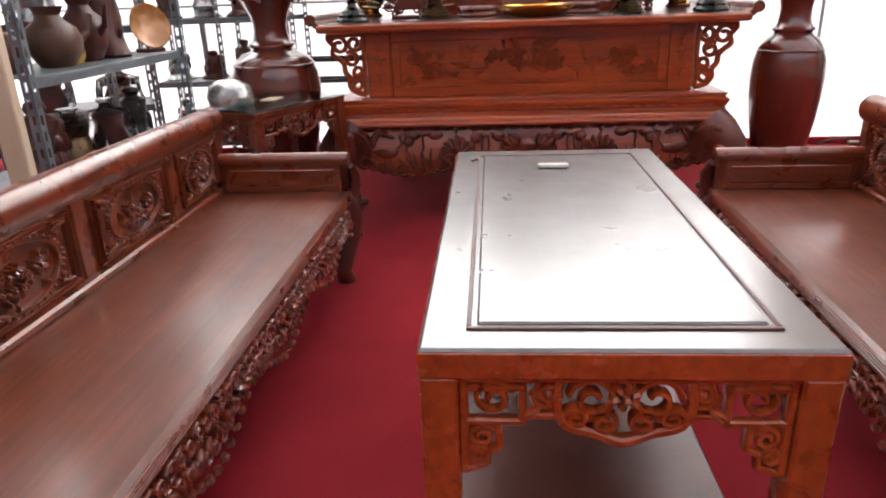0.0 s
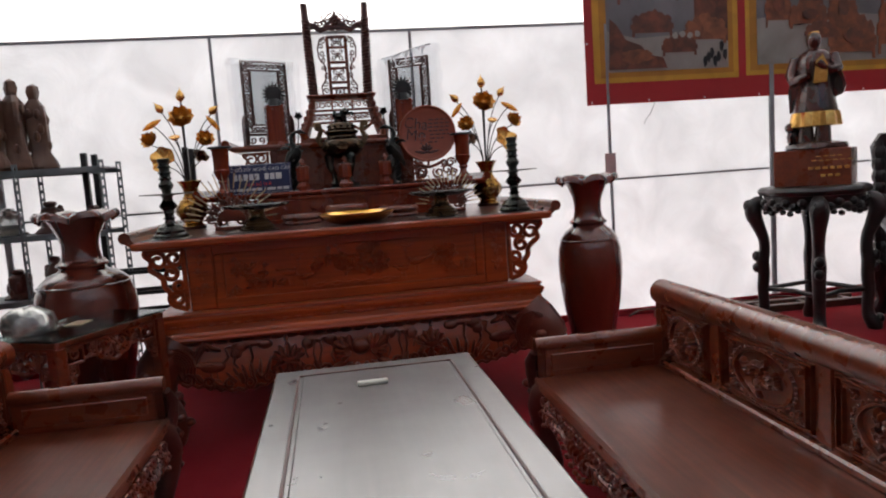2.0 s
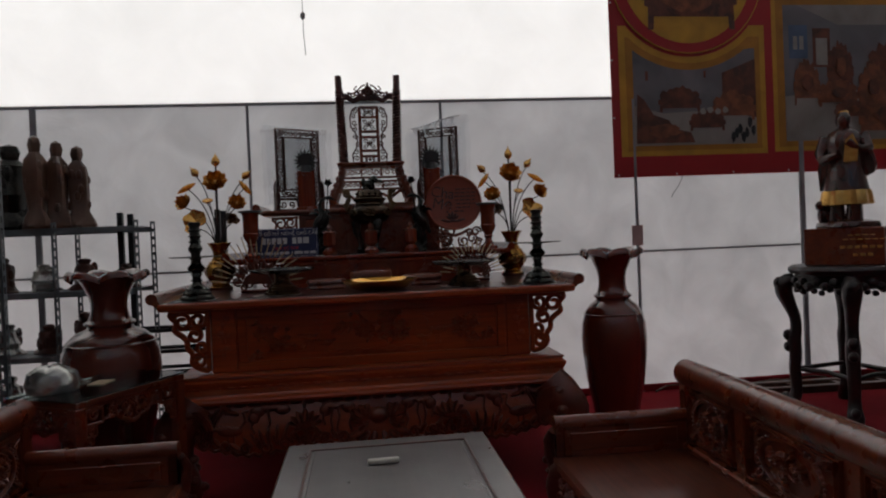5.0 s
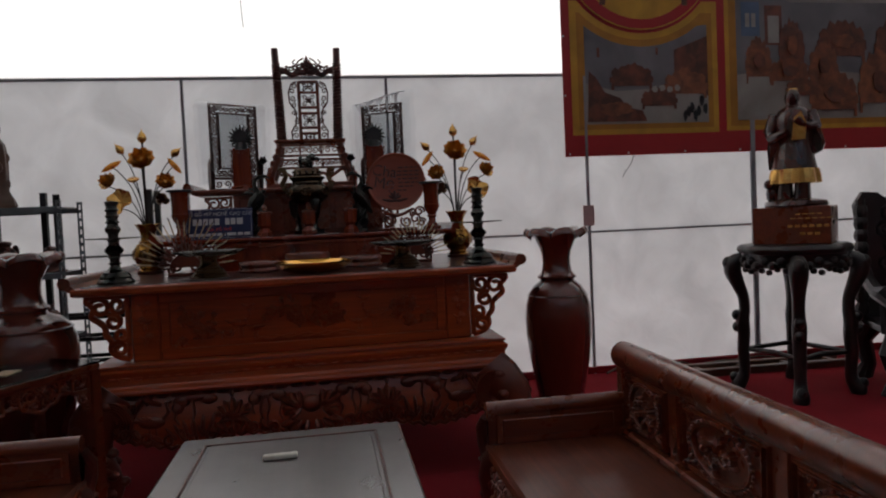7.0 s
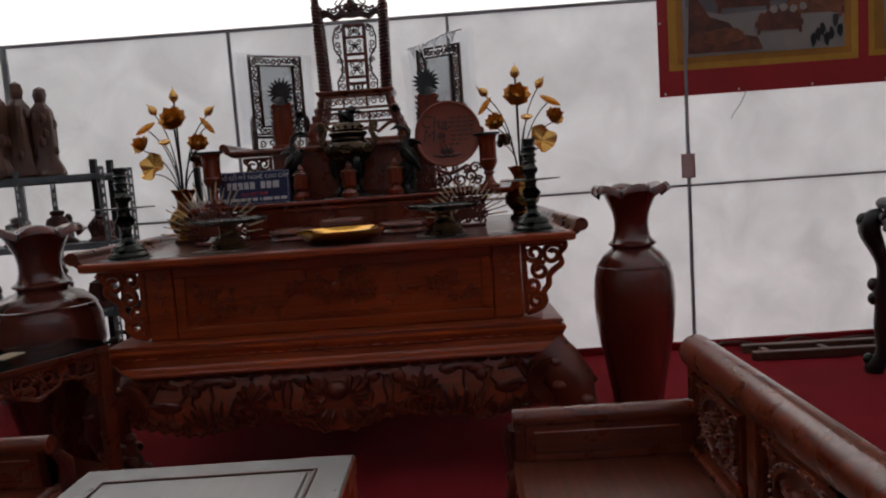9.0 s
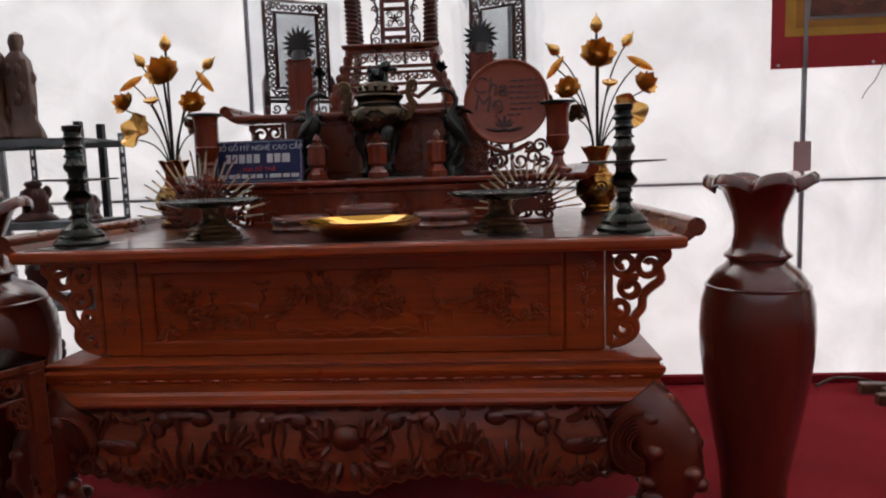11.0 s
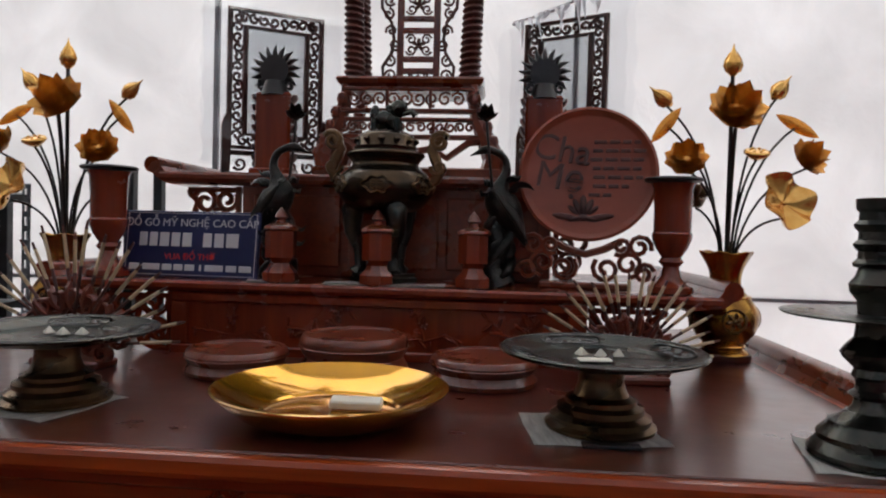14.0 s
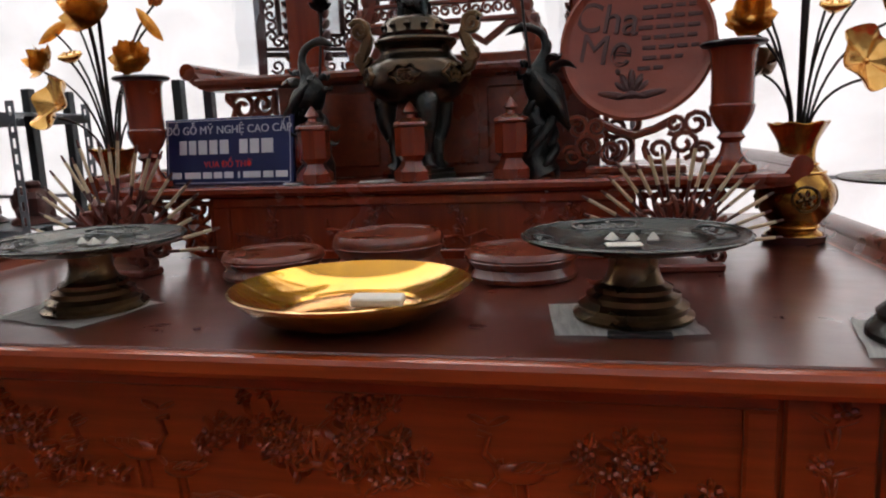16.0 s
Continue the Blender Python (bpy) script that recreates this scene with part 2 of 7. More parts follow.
def box(bm, x0, x1, y0, y1, z0, z1, bevel=0.004):
    """A box with chamfered edges."""
    c, b = ((x0, x1), (y0, y1), (z0, z1)), min(bevel, (x1 - x0) / 2.2, (y1 - y0) / 2.2, (z1 - z0) / 2.2)
    if not b:
        v = {(i, j, k): bm.verts.new((c[0][i], c[1][j], c[2][k])) for i in (0, 1) for j in (0, 1) for k in (0, 1)}
        for f in ((0, 0, 0), (0, 1, 0), (1, 1, 0), (1, 0, 0)), ((0, 0, 1), (1, 0, 1), (1, 1, 1), (0, 1, 1)), ((0, 0, 0), (1, 0, 0), (1, 0, 1), (0, 0, 1)), ((1, 0, 0), (1, 1, 0), (1, 1, 1), (1, 0, 1)), ((1, 1, 0), (0, 1, 0), (0, 1, 1), (1, 1, 1)), ((0, 1, 0), (0, 0, 0), (0, 0, 1), (0, 1, 1)):
            bm.faces.new([v[p] for p in f])
        return
    v = {}
    for corner in ((i, j, k) for i in (0, 1) for j in (0, 1) for k in (0, 1)):
        for axis in range(3):
            v[corner, axis] = bm.verts.new([c[a][corner[a]] + (0 if a == axis else (b if corner[a] == 0 else -b)) for a in range(3)])
    for axis in range(3):
        p, q = [a for a in range(3) if a != axis]
        for side in (0, 1):
            loop = []
            for i, j in ((0, 0), (1, 0), (1, 1), (0, 1)):
                corner = [0, 0, 0]
                corner[axis], corner[p], corner[q] = side, i, j
                loop.append(v[tuple(corner), axis])
            bm.faces.new(loop)
        for i in (0, 1):
            for j in (0, 1):
                a0, a1 = [0, 0, 0], [0, 0, 0]
                a0[p] = a1[p] = i
                a0[q] = a1[q] = j
                a1[axis] = 1
                bm.faces.new((v[tuple(a0), p], v[tuple(a1), p], v[tuple(a1), q], v[tuple(a0), q]))
    for corner in ((i, j, k) for i in (0, 1) for j in (0, 1) for k in (0, 1)):
        bm.faces.new([v[corner, a] for a in range(3)])


def lathe(bm, profile, n=32, at=(0, 0, 0), wave=None):
    """A turned body from (radius, height) pairs; wave(angle, index) may change a ring's radius and height."""
    rings = []
    for k, (r, z) in enumerate(profile):
        ring = []
        for i in range(n):
            a = 2 * math.pi * i / n
            rr, zz = (r, z) if wave is None else wave(a, k, r, z)
            ring.append(bm.verts.new((at[0] + rr * math.cos(a), at[1] + rr * math.sin(a), at[2] + zz)))
        rings.append(ring)
    for a, b in zip(rings, rings[1:]):
        for i in range(n):
            bm.faces.new((a[i], a[(i + 1) % n], b[(i + 1) % n], b[i]))
    bm.faces.new(rings[0][::-1])
    bm.faces.new(rings[-1])


def spline(rows, k=4):
    """A smooth run through rows of numbers, k steps between two rows."""
    rows = [np.array(q, float) for q in rows]
    run = [rows[0] * 2 - rows[1]] + rows + [rows[-1] * 2 - rows[-2]]
    made = []
    for i in range(1, len(run) - 2):
        a, b, c, d = run[i - 1:i + 3]
        for t in np.arange(k) / k:
            made.append(0.5 * (2 * b + (c - a) * t + (2 * a - 5 * b + 4 * c - d) * t * t + (3 * b - a - 3 * c + d) * t ** 3))
    made.append(rows[-1])
    return [tuple(float(v) for v in q) for q in made]


def limb(bm, rows, n=10, flat=1.0, k=4):
    """A smooth tapering limb through (x, y, z, radius) rows."""
    run = spline(rows, k)
    tube(bm, [q[:3] for q in run], [max(q[3], 0.0006) for q in run], n, flat)


def tube(bm, pts, r, n=8, flat=1.0):
    """A rod along points; r is one radius or one for each point."""
    pts = [Vector(p) for p in pts]
    rs = r if isinstance(r, (list, tuple)) else [r] * len(pts)
    rings, side = [], None
    for i, p in enumerate(pts):
        d = (pts[min(i + 1, len(pts) - 1)] - pts[max(i - 1, 0)]).normalized()
        side = (d.orthogonal() if side is None else side - d * side.dot(d)).normalized()
        up = d.cross(side)
        rings.append([bm.verts.new(p + rs[i] * (side * math.cos(2 * math.pi * k / n) + flat * up * math.sin(2 * math.pi * k / n))) for k in range(n)])
    for a, b in zip(rings, rings[1:]):
        for k in range(n):
            bm.faces.new((a[k], a[(k + 1) % n], b[(k + 1) % n], b[k]))
    bm.faces.new(rings[0][::-1])
    bm.faces.new(rings[-1])


def band(bm, pts, w, d, at=(0, 0, 0), closed=False):
    """A carved strip of width w and depth d, rounded on both faces, along (x, z) points of an upright plane."""
    pts = [Vector((p[0], p[1])) for p in pts]
    n, rings = len(pts), []
    for i, p in enumerate(pts):
        a = pts[(i - 1) % n] if closed else pts[max(i - 1, 0)]
        b = pts[(i + 1) % n] if closed else pts[min(i + 1, n - 1)]
        t = (b - a).normalized() if (b - a).length > 1e-9 else Vector((1, 0))
        q = Vector((-t.y, t.x)) * w / 2
        ring = []
        for u, v in ((-1, -0.3), (-0.55, -0.5), (0.55, -0.5), (1, -0.3), (1, 0.3), (0.55, 0.5), (-0.55, 0.5), (-1, 0.3)):
            ring.append(bm.verts.new((at[0] + p.x + q.x * u, at[1] + d * v, at[2] + p.y + q.y * u)))
        rings.append(ring)
    pairs = list(zip(rings, rings[1:])) + ([(rings[-1], rings[0])] if closed else [])
    for a, b in pairs:
        for k in range(8):
            bm.faces.new((a[k], b[k], b[(k + 1) % 8], a[(k + 1) % 8]))
    if not closed:
        bm.faces.new(rings[0])
        bm.faces.new(rings[-1][::-1])


def curl(cx, cz, r, turns=1.25, start=0.0, hand=1, n=16, inner=0.25):
    """Points of a spiral that winds inwards."""
    return [(cx + r * (1 - (1 - inner) * i / n) * math.cos(start + hand * 2 * math.pi * turns * i / n),
             cz + r * (1 - (1 - inner) * i / n) * math.sin(start + hand * 2 * math.pi * turns * i / n)) for i in range(n + 1)]


def bead(bm, at, r, squash=(1, 1, 1), n=6, m=None):
    """A small rounded lump."""
    u, rings = n + 2, []
    base = Vector(at)
    for k in range(1, n):
        c, h = math.sin(math.pi * k / n), math.cos(math.pi * k / n)
        rings.append([Vector((r * squash[0] * c * math.cos(2 * math.pi * i / u), r * squash[1] * c * math.sin(2 * math.pi * i / u), r * squash[2] * h)) for i in range(u)])
    ends = [Vector((0, 0, r * squash[2])), Vector((0, 0, -r * squash[2]))]
    place = (lambda p: m @ (base + p)) if m else (lambda p: base + p)
    rings = [[bm.verts.new(place(p)) for p in ring] for ring in rings]
    top, low = [bm.verts.new(place(p)) for p in ends]
    for a, b in zip(rings, rings[1:]):
        for i in range(u):
            bm.faces.new((a[i], b[i], b[(i + 1) % u], a[(i + 1) % u]))
    for i in range(u):
        bm.faces.new((top, rings[0][i], rings[0][(i + 1) % u]))
        bm.faces.new((low, rings[-1][(i + 1) % u], rings[-1][i]))


def sheet(bm, outline, y0, y1, at=(0, 0, 0)):
    """A board cut to an (x, z) outline, from y0 to y1."""
    a = [bm.verts.new((at[0] + x, at[1] + y0, at[2] + z)) for x, z in outline]
    b = [bm.verts.new((at[0] + x, at[1] + y1, at[2] + z)) for x, z in outline]
    bm.faces.new(a)
    bm.faces.new(b[::-1])
    for i in range(len(a)):
        j = (i + 1) % len(a)
        bm.faces.new((a[j], a[i], b[i], b[j]))


def moulding(bm, section, x0, x1, y0, y1):
    """A section of (outset, z) pairs run round a rectangle, closed above and below."""
    rings = []
    for o, z in section:
        rings.append([bm.verts.new(p) for p in ((x0 - o, y0 - o, z), (x1 + o, y0 - o, z), (x1 + o, y1 + o, z), (x0 - o, y1 + o, z))])
    for a, b in zip(rings, rings[1:]):
        for i in range(4):
            bm.faces.new((a[i], a[(i + 1) % 4], b[(i + 1) % 4], b[i]))
    bm.faces.new(rings[0][::-1])
    bm.faces.new(rings[-1])


def move(bm, m, start=0):
    """Turn and shift the vertices made since start."""
    bm.verts.ensure_lookup_table()
    bmesh.ops.transform(bm, matrix=m, verts=bm.verts[start:])


def part(name, bm, mat, parent=None, label="", sharp=32):
    """Link a bmesh as one mesh object, under a thing or a part."""
    bmesh.ops.recalc_face_normals(bm, faces=bm.faces)
    me = bpy.data.meshes.new(name)
    bm.to_mesh(me)
    bm.free()
    me.polygons.foreach_set("use_smooth", [True] * len(me.polygons))
    me.set_sharp_from_angle(angle=radians(sharp))
    me.materials.append(mat)
    ob = new(name, me)
    ob.parent = parent
    return tagged(ob, label)


def thing(name, m, label, category, group="", kind=""):
    ob = new(name)
    ob.empty_display_size = 0.05
    ob.matrix_world = m
    return tagged(ob, label, category, group, kind)


def text(name, words, size, m, mat, parent, depth=0.0008):
    """Raised lettering as a mesh."""
    c = bpy.data.curves.new(name, "FONT")
    c.body, c.size, c.extrude, c.align_x, c.align_y = words, size, depth, "CENTER", "CENTER"
    tmp = new(name, c)
    me = bpy.data.meshes.new_from_object(tmp.evaluated_get(bpy.context.evaluated_depsgraph_get()))
    bpy.data.objects.remove(tmp)
    me.materials.clear()
    me.materials.append(mat)
    ob = new(name, me)
    ob.parent = parent
    ob.matrix_local = m
    return ob


def flower(bm, x, z, r, y, depth=0.012, petals=6):
    """A carved blossom in relief on an upright face that looks towards -y."""
    for k in range(petals):
        a = 2 * math.pi * k / petals + 0.3
        bead(bm, (0.62 * r, 0, 0), r * 0.42, (1.1, depth / r / 0.42, 0.75), 4, Matrix.Translation((x, y, z)) @ Matrix.Rotation(-a, 4, "Y"))
    bead(bm, (x, y - depth * 0.4, z), r * 0.34, (1, depth / r / 0.3, 1), 4)


def leaf(bm, x, z, length, angle, y, depth=0.008, width=0.3):
    """A carved leaf in relief."""
    bead(bm, (length / 2, 0, 0), length / 2, (1, depth / length * 2, width), 5, Matrix.Translation((x, y, z)) @ Matrix.Rotation(-angle, 4, "Y"))


def lotus(bm, x, z, r, y, depth=0.02):
    """A carved lotus seen from the side: a fan of pointed petals over a cup."""
    for k in range(-3, 4):
        leaf(bm, x + 0.1 * r * k, z - 0.35 * r, r * (1.25 - 0.12 * abs(k)), math.pi / 2 - 0.42 * k, y + 0.002 * abs(k), depth * (1.2 - 0.15 * abs(k)), 0.34)
    for s in (-1, 1):
        leaf(bm, x, z - 0.4 * r, r * 0.9, math.pi / 2 - s * 1.85, y, depth, 0.3)
    bead(bm, (x, y, z - 0.45 * r), 0.3 * r, (1.3, depth / r * 2, 0.7), 5)


# ---- the tent ----


WALL_Y, SEAM_HIGH, SEAM_LOW = 6.1, 2.58, 1.229


def strip(name, mat, x0, x1, z0, z1, off, thick, label="", parent=None, bevel=0.0):
    """A flat piece along the back wall, off metres in front of it."""
    bm = bmesh.new()
    box(bm, x0, x1, WALL_Y - off - thick, WALL_Y - off, z0, z1, bevel)
    return part(name, bm, mat, parent, label)


bm = bmesh.new()
bmesh.ops.create_grid(bm, x_segments=2, y_segments=2, size=1)
bmesh.ops.transform(bm, matrix=Matrix.Translation((2.0, 1.0, 0)) @ Matrix.Diagonal((7.5, 7.5, 1, 1)), verts=bm.verts)
tagged(part("floor", bm, CARPET), "matt red carpet laid over the whole floor", "floor", kind="structure")
tagged(strip("wall_north", CLOTH_LOW, -5.5, 9.5, 0.0, SEAM_HIGH, 0.0, 0.01), "white translucent tent cloth wall with grey seams", "wall", kind="structure")
tagged(strip("wall_north_upper", CLOTH_HIGH, -5.5, 9.5, SEAM_HIGH + 0.004, 5.2, 0.0, 0.01), "thin bright white tent cloth above the seam", "wall", kind="structure")
# walls out of view, added to close the tent and limit its light
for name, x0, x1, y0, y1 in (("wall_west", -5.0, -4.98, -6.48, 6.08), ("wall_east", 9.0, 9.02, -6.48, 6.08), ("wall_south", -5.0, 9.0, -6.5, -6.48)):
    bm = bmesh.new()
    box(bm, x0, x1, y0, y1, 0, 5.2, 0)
    tagged(part(name, bm, CLOTH_DIMMED), "unseen grey tent cloth wall, darkened to hold back fill light", "wall", kind="structure")
bm = bmesh.new()
for side in (0, 1):
    ys = (-6.6, 6.3)
    xs = ((-5.1, 2.0), (2.0, 9.1))[side]
    zs = ((5.2, 6.6), (6.6, 5.2))[side]
    for y0, y1 in zip(np.linspace(*ys, 4)[:-1], np.linspace(*ys, 4)[1:]):
        vs = [bm.verts.new((x, y, z)) for x, y, z in ((xs[0], y0, zs[0]), (xs[1], y0, zs[1]), (xs[1], y1, zs[1]), (xs[0], y1, zs[0]))]
        bm.faces.new(vs)
bmesh.ops.remove_doubles(bm, verts=bm.verts, dist=0.001)
bmesh.ops.solidify(bm, geom=bm.faces[:], thickness=0.01)
tagged(part("ceiling", bm, CLOTH_ROOF), "white tent roof of translucent cloth", "ceiling", kind="structure")

for name, x0, x1, z0, z1 in [("trim_upper_seam", -5.4, 9.4, SEAM_HIGH - 0.014, SEAM_HIGH + 0.011), ("trim_lower_seam", -5.4, 9.4, SEAM_LOW - 0.008, SEAM_LOW + 0.008)]:
    tagged(strip(name, SEAM, x0, x1, z0, z1, 0.002, 0.012), "grey seam running along the tent wall", "trim", kind="structure")
for k, x in enumerate((-4.25, -2.59, -0.944, 0.643, 2.341, 3.906, 5.55, 7.2)):
    half = 0.022 if k in (1, 5) else 0.011
    ob = strip("trim_pole_" + str(k + 1), SEAM, x - half, x + half, 0.0, SEAM_HIGH - 0.016, 0.016, 0.02)
    tagged(ob, "slim grey upright tent pole at the wall seam", "trim", kind="structure")
tagged(strip("carpet_edge", CARPET, -5.0, 9.0, 0.001, 0.06, 0.012, 0.03, bevel=0.01), "red carpet turned up along the tent wall", "trim", kind="structure")

# ---- altar ----


def scroll_end(bm, x, y0, y1, z, r, hand):
    """An upturned roll along y at the end of a slab."""
    pts = [(x + r * math.cos(a), z + r * math.sin(a)) for a in np.linspace(0, 2 * math.pi, 14)[:-1]]
    sheet(bm, pts, y0, y1)
    sheet(bm, [(x - hand * 0.12, z - 0.055), (x - hand * 0.02, z - 0.045), (x + hand * 0.01, z - 0.02), (x - hand * 0.015, z + 0.012), (x - hand * 0.045, z - 0.026), (x - hand * 0.12, z - 0.04)][::hand], y0 + 0.003, y1 - 0.003)


def bracket(bm, x0, z1, w, h, y, hand, d=0.034, b=0.023):
    """Openwork scroll bracket that fills the corner under an overhang; it tapers downwards."""
    at = (x0, y, z1)
    s = hand
    band(bm, [(s * 0.01, 0), (s * 0.012, -h)], b, d, at)
    band(bm, [(0, -0.012), (s * w * 1.02, -0.012)], b, d, at)
    outer = [(1.0, -0.02), (1.02, -0.1), (0.88, -0.2), (0.92, -0.33), (0.74, -0.42), (0.62, -0.5), (0.6, -0.62), (0.48, -0.72), (0.5, -0.84), (0.36, -0.94), (0.05, -1.0)]
    band(bm, [(s * w * u, h * v) for u, v in spline(outer, 4)], b * 1.05, d, at)
    for u, v, r, turn in ((0.72, -0.2, 0.19, 0.4), (0.3, -0.17, 0.17, 2.6), (0.42, -0.42, 0.16, 1.0), (0.22, -0.62, 0.14, 3.4), (0.3, -0.83, 0.15, 0.2)):
        band(bm, [(s * p, q) for p, q in curl(w * u, h * v, r * w * 1.35, 1.35, turn, 1, 22)], b * 0.9, d * 0.95, at)


def slab_ends(parent, x, y0, y1, z, r, mat):
    for hand in (-1, 1):
        bm = bmesh.new()
        scroll_end(bm, hand * x, y0, y1, z, r, hand)
        part("scroll_end", bm, mat, parent)


altar = thing("altar_table", pose(-0.015, 0, 0), "orange-brown carved wooden altar table with upturned ends", "altar")
bm = bmesh.new()
moulding(bm, [(-0.02, 1.078), (-0.005, 1.083), (0.0, 1.092), (0.0, 1.112), (-0.004, 1.12), (-0.01, 1.122)], -1.15, 1.15, 4.13, 5.86)
part("tabletop", bm, WOOD_ALTAR, altar, "moulded wooden top", 15)
bm = bmesh.new()
box(bm, -1.11, 1.11, 4.15, 5.84, 1.118, 1.126, 0.003)
part("top_board", bm, WOOD_TOP, altar, "dark polished top board")
slab_ends(altar, 1.18, 4.14, 5.85, 1.15, 0.031, WOOD_RED)
bm = bmesh.new()
box(bm, -0.905, 0.905, 4.262, 5.78, 0.715, 1.08, 0.003)
part("body", bm, WOOD_ALTAR, altar)
bm = bmesh.new()
for x0, x1, z0, z1 in ((-0.76, 0.76, 1.02, 1.078), (-0.76, 0.76, 0.717, 0.77), (-0.76, -0.71, 0.77, 1.02), (0.71, 0.76, 0.77, 1.02)):
    box(bm, x0, x1, 4.244, 4.264, z0, z1, 0.005)
part("front_frame", bm, WOOD_ALTAR, altar)
for s in (-1, 1):
    bm = bmesh.new()
    box(bm, min(s * 0.768, s * 0.9), max(s * 0.768, s * 0.9), 4.25, 4.264, 0.72, 1.076, 0.004)
    for k in range(6):
        z = 0.79 + 0.042 * k
        leaf(bm, s * 0.835, z, 0.045, 0.9 + 0.5 * (-1) ** k, 4.25, 0.008)
        leaf(bm, s * 0.835, z, 0.04, 2.2 - 0.4 * (-1) ** k, 4.25, 0.008)
        if k % 2:
            flower(bm, s * 0.835 + 0.015 * (-1) ** (k // 2), z + 0.02, 0.02, 4.25, 0.008)
    part("corner_panel", bm, WOOD_ALTAR, altar, "narrow panel carved with sprigs")


def branch(bm, rng, x, z, length, angle, y, depth, blossoms):
    """A carved flowering twig in relief."""
    pts = [(x, z)]
    for k in range(6):
        angle += rng.uniform(-0.5, 0.5)
        pts.append((pts[-1][0] + length / 6 * math.cos(angle), pts[-1][1] + length / 6 * math.sin(angle)))
    band(bm, pts, 0.007, depth, (0, y, 0))
    for k, (px, pz) in enumerate(pts[1:]):
        leaf(bm, px, pz, rng.uniform(0.024, 0.042), angle + rng.uniform(-1.6, 1.6), y, depth)
        if k % 2 and blossoms:
            flower(bm, px + rng.uniform(-0.01, 0.01), pz + 0.01, rng.uniform(0.014, 0.021), y, depth, 5)


def bird(bm, x, z, s, y, hand):
    """A long-legged bird in low relief."""
    bead(bm, (x, y, z), 0.03 * s, (1.3, 0.24, 0.6), 8)
    for k in range(3):
        leaf(bm, x + hand * (0.012 - 0.012 * k) * s, z + 0.004 * s, 0.034 * s, math.pi - 0.5 if hand > 0 else 0.5, y - 0.004, 0.012, 0.3)
    band(bm, [(x + hand * 0.03 * s, z + 0.008 * s), (x + hand * 0.05 * s, z + 0.03 * s), (x + hand * 0.042 * s, z + 0.058 * s), (x + hand * 0.06 * s, z + 0.062 * s)], 0.009 * s, 0.014, (0, y, 0))
    for o in (-0.008, 0.01):
        band(bm, [(x + o * s, z - 0.015 * s), (x + o * s + 0.004, z - 0.065 * s)], 0.005 * s, 0.01, (0, y, 0))
    leaf(bm, x - hand * 0.02 * s, z + 0.004, 0.05 * s, math.pi - 0.3 if hand > 0 else 0.3, y, 0.012)


rng = random.Random(4)
bm = bmesh.new()
YP = 4.259
for s in (-1, 1):
    for k in range(5):
        branch(bm, rng, s * 0.02, 0.86, 0.2 - 0.02 * k, math.pi / 2 - s * (0.25 + 0.35 * k), YP, 0.016, True)
    for k in range(4):
        branch(bm, rng, s * 0.55, 0.8, 0.15, math.pi / 2 + (k - 1.5) * 0.45, YP, 0.014, True)
    bird(bm, s * 0.36, 0.885, 1.15, YP, -s)
    bird(bm, s * 0.28, 0.85, 0.9, YP, s)
    leaf(bm, s * 0.31, 0.97, 0.04, 0.4, YP, 0.01)
    leaf(bm, s * 0.31, 0.97, 0.04, 2.7, YP, 0.01)
lotus(bm, 0.0, 0.9, 0.05, YP, 0.016)
bead(bm, (0.0, YP, 0.925), 0.032, (1.2, 0.4, 0.9), 8)
for row in (0.79, 0.803):
    band(bm, [(-0.26 + 0.02 * k, row + 0.006 * math.sin(k * 1.3 + row * 200)) for k in range(27)], 0.008, 0.012, (0, YP, 0))
for k in range(10):
    s = 1 if k % 2 else -1
    branch(bm, rng, s * rng.uniform(0.05, 0.24), rng.uniform(0.83, 0.95), 0.09, rng.uniform(0.3, 2.8), YP, 0.014, True)
    branch(bm, rng, s * rng.uniform(0.48, 0.64), rng.uniform(0.8, 0.93), 0.08, rng.uniform(0.3, 2.8), YP, 0.014, True)
part("carved_relief", bm, WOOD_ALTAR, altar, "low relief of birds, blossom and twigs")
for y in (4.268, 5.74):
    for s in (-1, 1):
        bm = bmesh.new()
        bracket(bm, s * 0.91, 1.076, 0.205, 0.345, y, s, 0.036, 0.026)
        part("bracket", bm, WOOD_ALTAR, altar, "openwork scroll bracket")
bm = bmesh.new()
moulding(bm, [(0.0, 0.56), (0.04, 0.566), (0.045, 0.578), (0.04, 0.59), (0.02, 0.6), (0.01, 0.612), (0.006, 0.64), (0.02, 0.668), (0.022, 0.682), (0.006, 0.69), (0.004, 0.7), (0.012, 0.706), (0.01, 0.714), (0.0, 0.716)], -1.065, 1.065, 4.165, 5.85)
part("base_moulding", bm, WOOD_ALTAR, altar, "", 15)
bm = bmesh.new()
for x in (-0.9, -0.45, 0.0, 0.45, 0.9):
    for k in range(-4, 5):
        leaf(bm, x + 0.011 * k, 0.63, 0.05, math.pi / 2 - 0.14 * k, 4.158, 0.008, 0.12)
for k in range(-15, 16):
    bead(bm, (0.066 * k, 4.155, 0.652), 0.02, (1.5, 0.35, 0.4), 4)
part("moulding_carving", bm, WOOD_ALTAR, altar)


WOOD_CARVED = material("wood_carved", (0.17, 0.03, 0.011), 0.34, second=(0.08, 0.014, 0.007), scale=(4, 4, 4), bump=0.12, coat=0.25)
